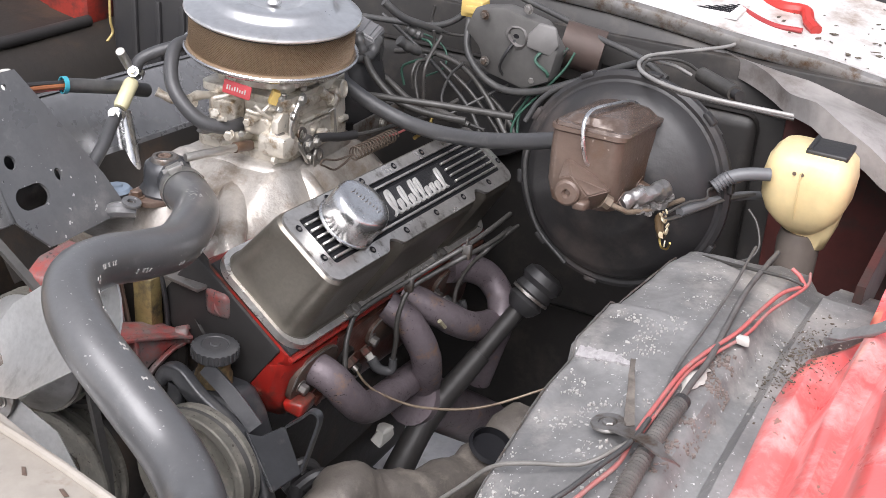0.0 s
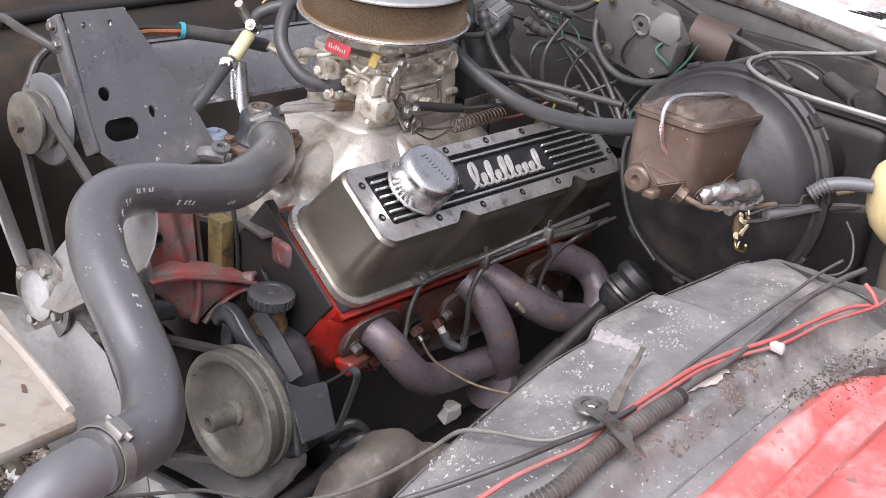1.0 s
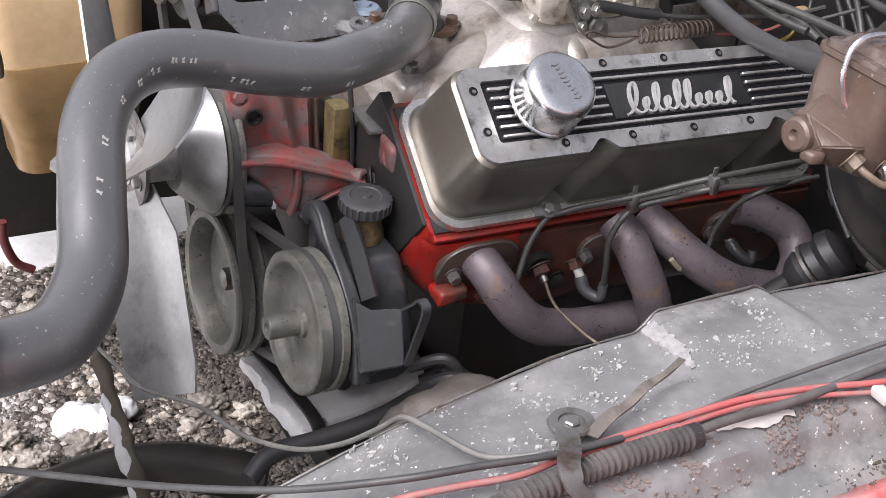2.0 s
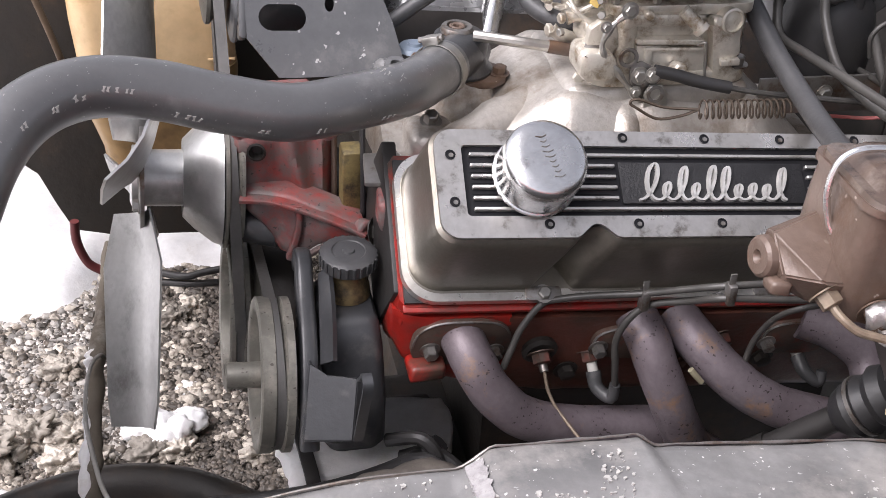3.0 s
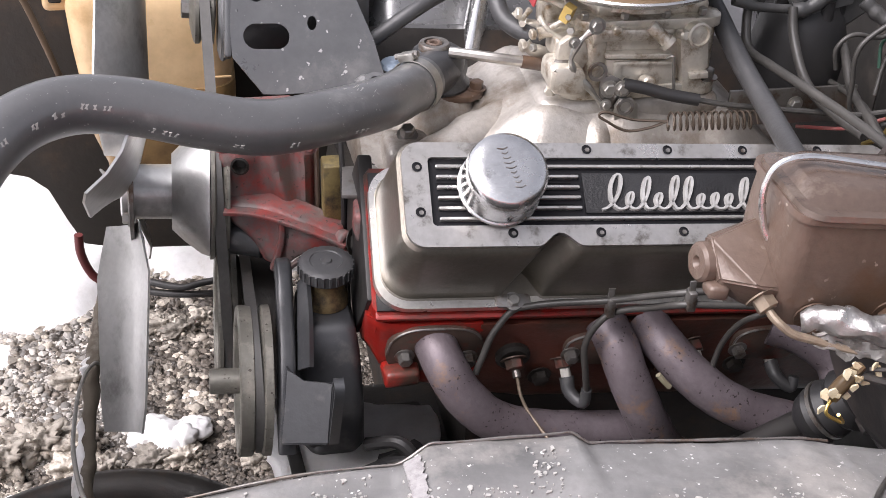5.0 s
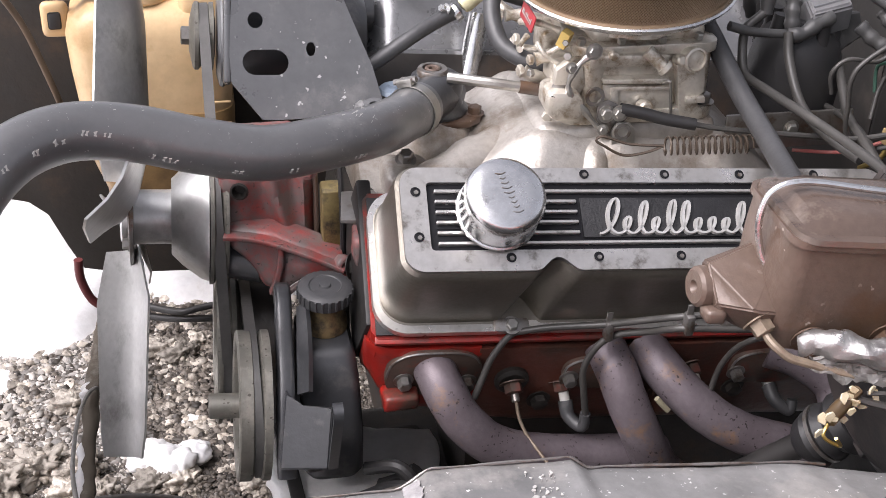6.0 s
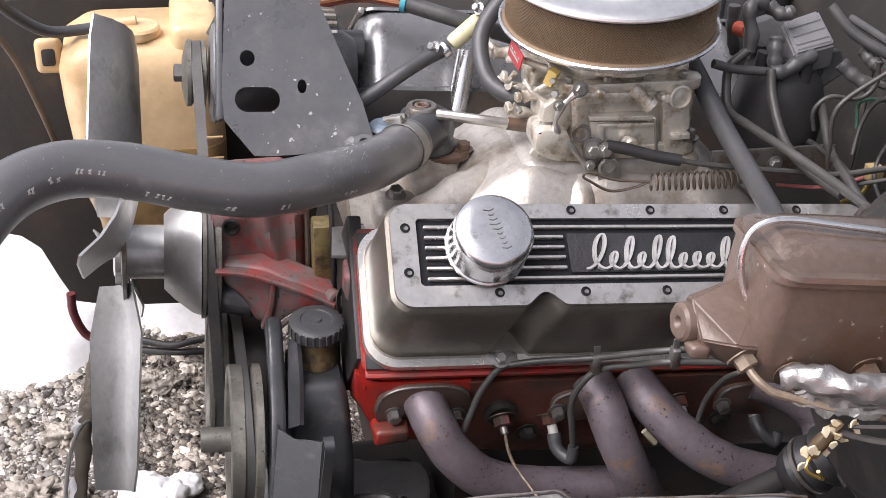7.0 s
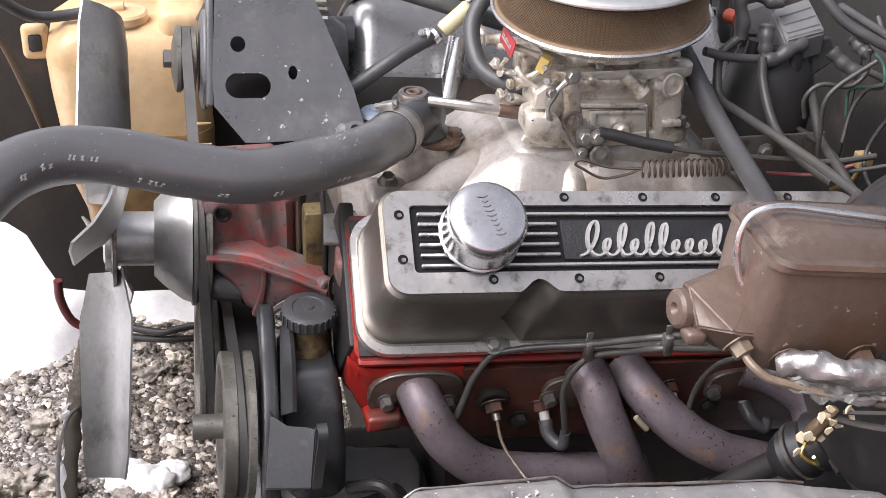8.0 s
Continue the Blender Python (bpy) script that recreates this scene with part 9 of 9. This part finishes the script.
# muddy post
ps_ = thing("muddy_stick", (-0.5, -0.08, GROUND_Z - 0.02), "muddy bark-covered stick caught under the front panel", "stick")
SP = [(-0.462, 0.42, 0.590), (-0.468, 0.36, 0.578), (-0.473, 0.30, 0.566), (-0.479, 0.25, 0.553), (-0.482, 0.18, 0.531), (-0.485, 0.115, 0.510), (-0.487, 0.05, 0.486), (-0.492, -0.02, 0.44), (-0.50, -0.07, 0.33), (-0.50, -0.08, GROUND_Z - 0.02)]
bm = tube(SP, 0.0088, 12, 10, lambda t: 1.0 + 0.14 * math.sin(t * 40) * math.sin(t * 17))
rough_up(bm, 0.003, 70)
part("stem", bm, WOOD, ps_, angle=60)
for lo, hi, w_ in ((2.6, 3.3, 0.006), (3.9, 5.9, 0.0075)):
    ln_ = []
    for k in range(9):
        u = lo + (hi - lo) * k / 8
        a_, b_ = Vector(SP[int(u)]), Vector(SP[int(u) + 1])
        ln_.append(tuple(a_.lerp(b_, u - int(u)) + Vector((-0.0065, 0.0, 0.003))))
    b = tube(ln_, w_, 10, 4, lambda t: 0.25 + 0.75 * math.sin(math.pi * min(1.0, t * 1.1)) + 0.25 * math.sin(t * 23))
    part("snow_crust", rough_up(b, 0.004, 80), SNOW, ps_, "snow stuck along the stick", angle=70)

# ---- ground cover: gravel and old snow ----
random.seed(5)
protos = []
for k in range(12):
    b = bmesh.new()
    bmesh.ops.create_icosphere(b, subdivisions=1, radius=1.0)
    for v in b.verts:
        v.co *= 0.62 + 0.7 * random.random()
        v.co.z *= 0.65
        v.co.x *= 1.2
    protos.append(([tuple(v.co) for v in b.verts], [tuple(v.index for v in f.verts) for f in b.faces]))
    b.free()
def scatter(name, count, xr, yr, sizes, material, label, gate):
    """Many small stones or lumps joined into one mesh."""
    vs, fs = [], []
    for k in range(count):
        x, y = random.uniform(*xr), random.uniform(*yr)
        if not gate(x, y):
            continue
        v0, f0 = random.choice(protos)
        s = random.uniform(*sizes) * (1.7 if random.random() < 0.08 else 1.0)
        a, c = random.uniform(0, 6.28), 0
        ca, sa_ = math.cos(a), math.sin(a)
        z = GROUND_Z + 0.025 * noise.noise(Vector((x * 2.5, y * 2.5, 0))) - 0.009 + s * 0.25
        base = len(vs)
        vs += [(x + s * (p[0] * ca - p[1] * sa_), y + s * (p[0] * sa_ + p[1] * ca), z + s * p[2]) for p in v0]
        fs += [tuple(i + base for i in f) for f in f0]
    me = bpy.data.meshes.new(name)
    me.from_pydata(vs, [], fs)
    me.materials.append(material)
    me.polygons.foreach_set("use_smooth", [(i // 20) % 3 == 0 for i in range(len(fs))])
    ob = new(name, me)
    return tagged(ob, label, name.split("_")[0], kind="stuff")
def island(m_, base):
    """Lets each stone differ in shade."""
    n, l = m_.node_tree.nodes, m_.node_tree.links
    b = n["Principled BSDF"]
    src = b.inputs["Base Color"].links[0].from_socket
    g = n.new("ShaderNodeNewGeometry")
    hs = n.new("ShaderNodeHueSaturation")
    mr = n.new("ShaderNodeMapRange")
    mr.inputs["To Min"].default_value, mr.inputs["To Max"].default_value = base
    l.new(g.outputs["Random Per Island"], mr.inputs["Value"])
    l.new(mr.outputs["Result"], hs.inputs["Value"])
    l.new(src, hs.inputs["Color"])
    l.new(hs.outputs["Color"], b.inputs["Base Color"])
    return m_
GRAVEL = island(mat("gravel_stones", (0.125, 0.107, 0.09), (0.06, 0.050, 0.041), 0.5, 0.0, 60, 10, 0.2), (0.35, 2.0))
LUMP = island(mat("dirty_snow_lumps", (0.66, 0.605, 0.53), (0.42, 0.365, 0.30), 0.7, 0.0, 60, 18, 0.8, bump_at=90, stain=(0.17, 0.14, 0.11), stain_amt=0.40, stain_at=60), (0.45, 1.2))
def snow_f(x, y):
    """How far snow covers the gravel: all of it beyond the bay, patches below."""
    edge = 0.865 - 0.13 * max(0.0, min(1.0, (-0.47 - x) / 0.16)) + 0.08 * noise.noise(Vector((x * 5, y * 5, 2.0))) + 0.055 * noise.noise(Vector((x * 16, y * 16, 7.0)))
    near = noise.noise(Vector((x * 6.3 + 4, y * 6.3, 1.0))) + 0.5 * noise.noise(Vector((x * 17, y * 17, 5.0)))
    left = 0.46 * max(0.0, min(1.0, (-0.49 - x) / 0.07))
    return max((y - edge) * 6.0, near - 0.34 + left)
bm = bmesh.new()
gx, gy = 46, 40
vs = [[bm.verts.new((-1.1 + 1.5 * i / gx, 0.0 + 1.0 * j / gy, GROUND_Z - 0.012 + 0.025 * noise.noise(Vector(((-1.1 + 1.5 * i / gx) * 2.5, (0.0 + 1.0 * j / gy) * 2.5, 0))) - (0.03 if i in (0, gx) or j in (0, gy) else 0))) for j in range(gy + 1)] for i in range(gx + 1)]
for i in range(gx):
    for j in range(gy):
        bm.faces.new((vs[i][j], vs[i + 1][j], vs[i + 1][j + 1], vs[i][j + 1]))
tagged(solid("gravel_bed", bm, mat("dark_wet_grit", (0.07, 0.06, 0.052), (0.04, 0.034, 0.03), 0.7, 0.0, 120, 12, 0.6), (-0.3, 0.7, GROUND_Z), "dark wet grit between the stones", "gravel"), kind="stuff")
scatter("gravel_stones", 52000, (-0.76, 0.02), (0.12, 1.03), (0.0018, 0.0046), GRAVEL, "mixed grey gravel under the engine bay", lambda x, y: snow_f(x, y) < 0.35)
PEBBLE = island(mat("pale_pebbles", (0.52, 0.49, 0.455), (0.33, 0.305, 0.275), 0.6, 0.0, 60, 14, 0.2), (0.25, 1.5))
scatter("pale_pebbles", 13000, (-0.83, -0.43), (0.50, 0.93), (0.0016, 0.005), PEBBLE, "pale wet pebbles and ice bits beside the bay", lambda x, y: random.random() < min(1.0, max(0.0, (-0.44 - x) / 0.10)))
scatter("snow_crumbs", 30000, (-0.87, 0.1), (0.15, 1.07), (0.0022, 0.0068), LUMP, "dirty crumbled snow over the gravel", lambda x, y: snow_f(x, y) > 0.0 and random.random() < 0.22 + snow_f(x, y))
# the deeper snow beyond the gravel, one soft sheet with a ragged edge
bm = bmesh.new()
gx, gy = 90, 60
def snow_top(x, y):
    """The top of the snow, thinning to nothing at the sheet's rim."""
    rim = max(0.0, min(1.0, (x + 1.3) / 0.3, (0.4 - x) / 0.3, (1.45 - y) / 0.35))
    return GROUND_Z - 0.02 - 0.03 * (1 - rim) ** 4 + 0.025 * noise.noise(Vector((x * 2.5, y * 2.5, 0))) + rim * 0.04 * max(-0.5, min(1.0, snow_f(x, y) * 1.4 - 0.25)) + 0.008 * noise.noise(Vector((x * 22, y * 22, 3))) + 0.003 * noise.noise(Vector((x * 70, y * 70, 3)))
vs = [[bm.verts.new((-1.3 + 1.7 * i / gx, 0.15 + 1.3 * j / gy, snow_top(-1.3 + 1.7 * i / gx, 0.15 + 1.3 * j / gy))) for j in range(gy + 1)] for i in range(gx + 1)]
for i in range(gx):
    for j in range(gy):
        bm.faces.new((vs[i][j], vs[i + 1][j], vs[i + 1][j + 1], vs[i][j + 1]))
tagged(solid("snow_bank", bm, SNOW, (-0.5, 1.2, GROUND_Z), "soft bright snow thinning out over the gravel", "snow", angle=80), kind="stuff")
for x, y, r, m_, lab in ((-0.405, 0.525, 0.036, SNOW, "rounded lump of clean white snow on the gravel"), (-0.450, 0.530, 0.030, SNOW, "rounded lump of clean white snow on the gravel"),
                         (-0.440, 0.488, 0.026, LUMP, ""), (-0.40, 0.490, 0.022, LUMP, ""), (-0.40, 0.800, 0.026, LUMP, ""), (-0.435, 0.815, 0.024, LUMP, ""), (-0.37, 0.825, 0.020, LUMP, ""), (-0.565, 0.690, 0.024, LUMP, ""), (-0.535, 0.715, 0.018, LUMP, ""),
                         (-0.605, 0.550, 0.034, LUMP, ""), (-0.550, 0.540, 0.028, LUMP, ""), (-0.655, 0.520, 0.034, LUMP, ""), (-0.520, 0.480, 0.024, LUMP, ""), (-0.56, 0.49, 0.022, LUMP, ""), (-0.262, 0.500, 0.026, LUMP, ""), (-0.215, 0.465, 0.020, LUMP, ""), (-0.30, 0.465, 0.018, LUMP, ""), (-0.25, 0.42, 0.018, LUMP, "")):
    at = (x, y, GROUND_Z - 0.004)
    b = bmesh.new()
    clean = m_ is SNOW
    for i in range(5 if clean else 46):
        q = bmesh.new()
        core = i == 0 and not clean
        rr = r * (0.98 if core else random.uniform(0.55, 0.8) if clean else random.uniform(0.06, 0.20) + (0.12 if i < 8 else 0))
        bmesh.ops.create_icosphere(q, subdivisions=5 if core else 4 if clean else 2, radius=rr)
        a_, d_ = random.uniform(0, 6.28), 0.0 if core else r * random.random() ** 0.6
        off = Vector((1.25 * d_ * math.cos(a_), 0.95 * d_ * math.sin(a_), 0.0 if core else max(0.0, 0.75 * (r - d_)) * random.uniform(0.4, 1.0)))
        sx, sy, sz = (1.15, 1.0, 0.75) if core or clean else (random.uniform(0.7, 1.5), random.uniform(0.7, 1.4), random.uniform(0.5, 1.0))
        for v in q.verts:
            p_ = v.co + off * 3
            k = 1 + (0.45 if clean else 0.75) * noise.noise(p_ * (30 if clean else 55)) + (0.18 if clean else 0.45) * noise.noise(p_ * 150) + (0.02 if clean else 0.22) * noise.noise(p_ * 380)
            v.co = Vector((v.co.x * k * sx, v.co.y * k * sy, v.co.z * k * sz)) + off + Vector(at)
        me_ = bpy.data.meshes.new("lump_piece")
        q.to_mesh(me_)
        b.from_mesh(me_)
        bpy.data.meshes.remove(me_)
        q.free()
    solid("snow_lump", b, m_, at, lab or "dirty melting lump of snow on the gravel", "snow", "snow lumps", angle=85)
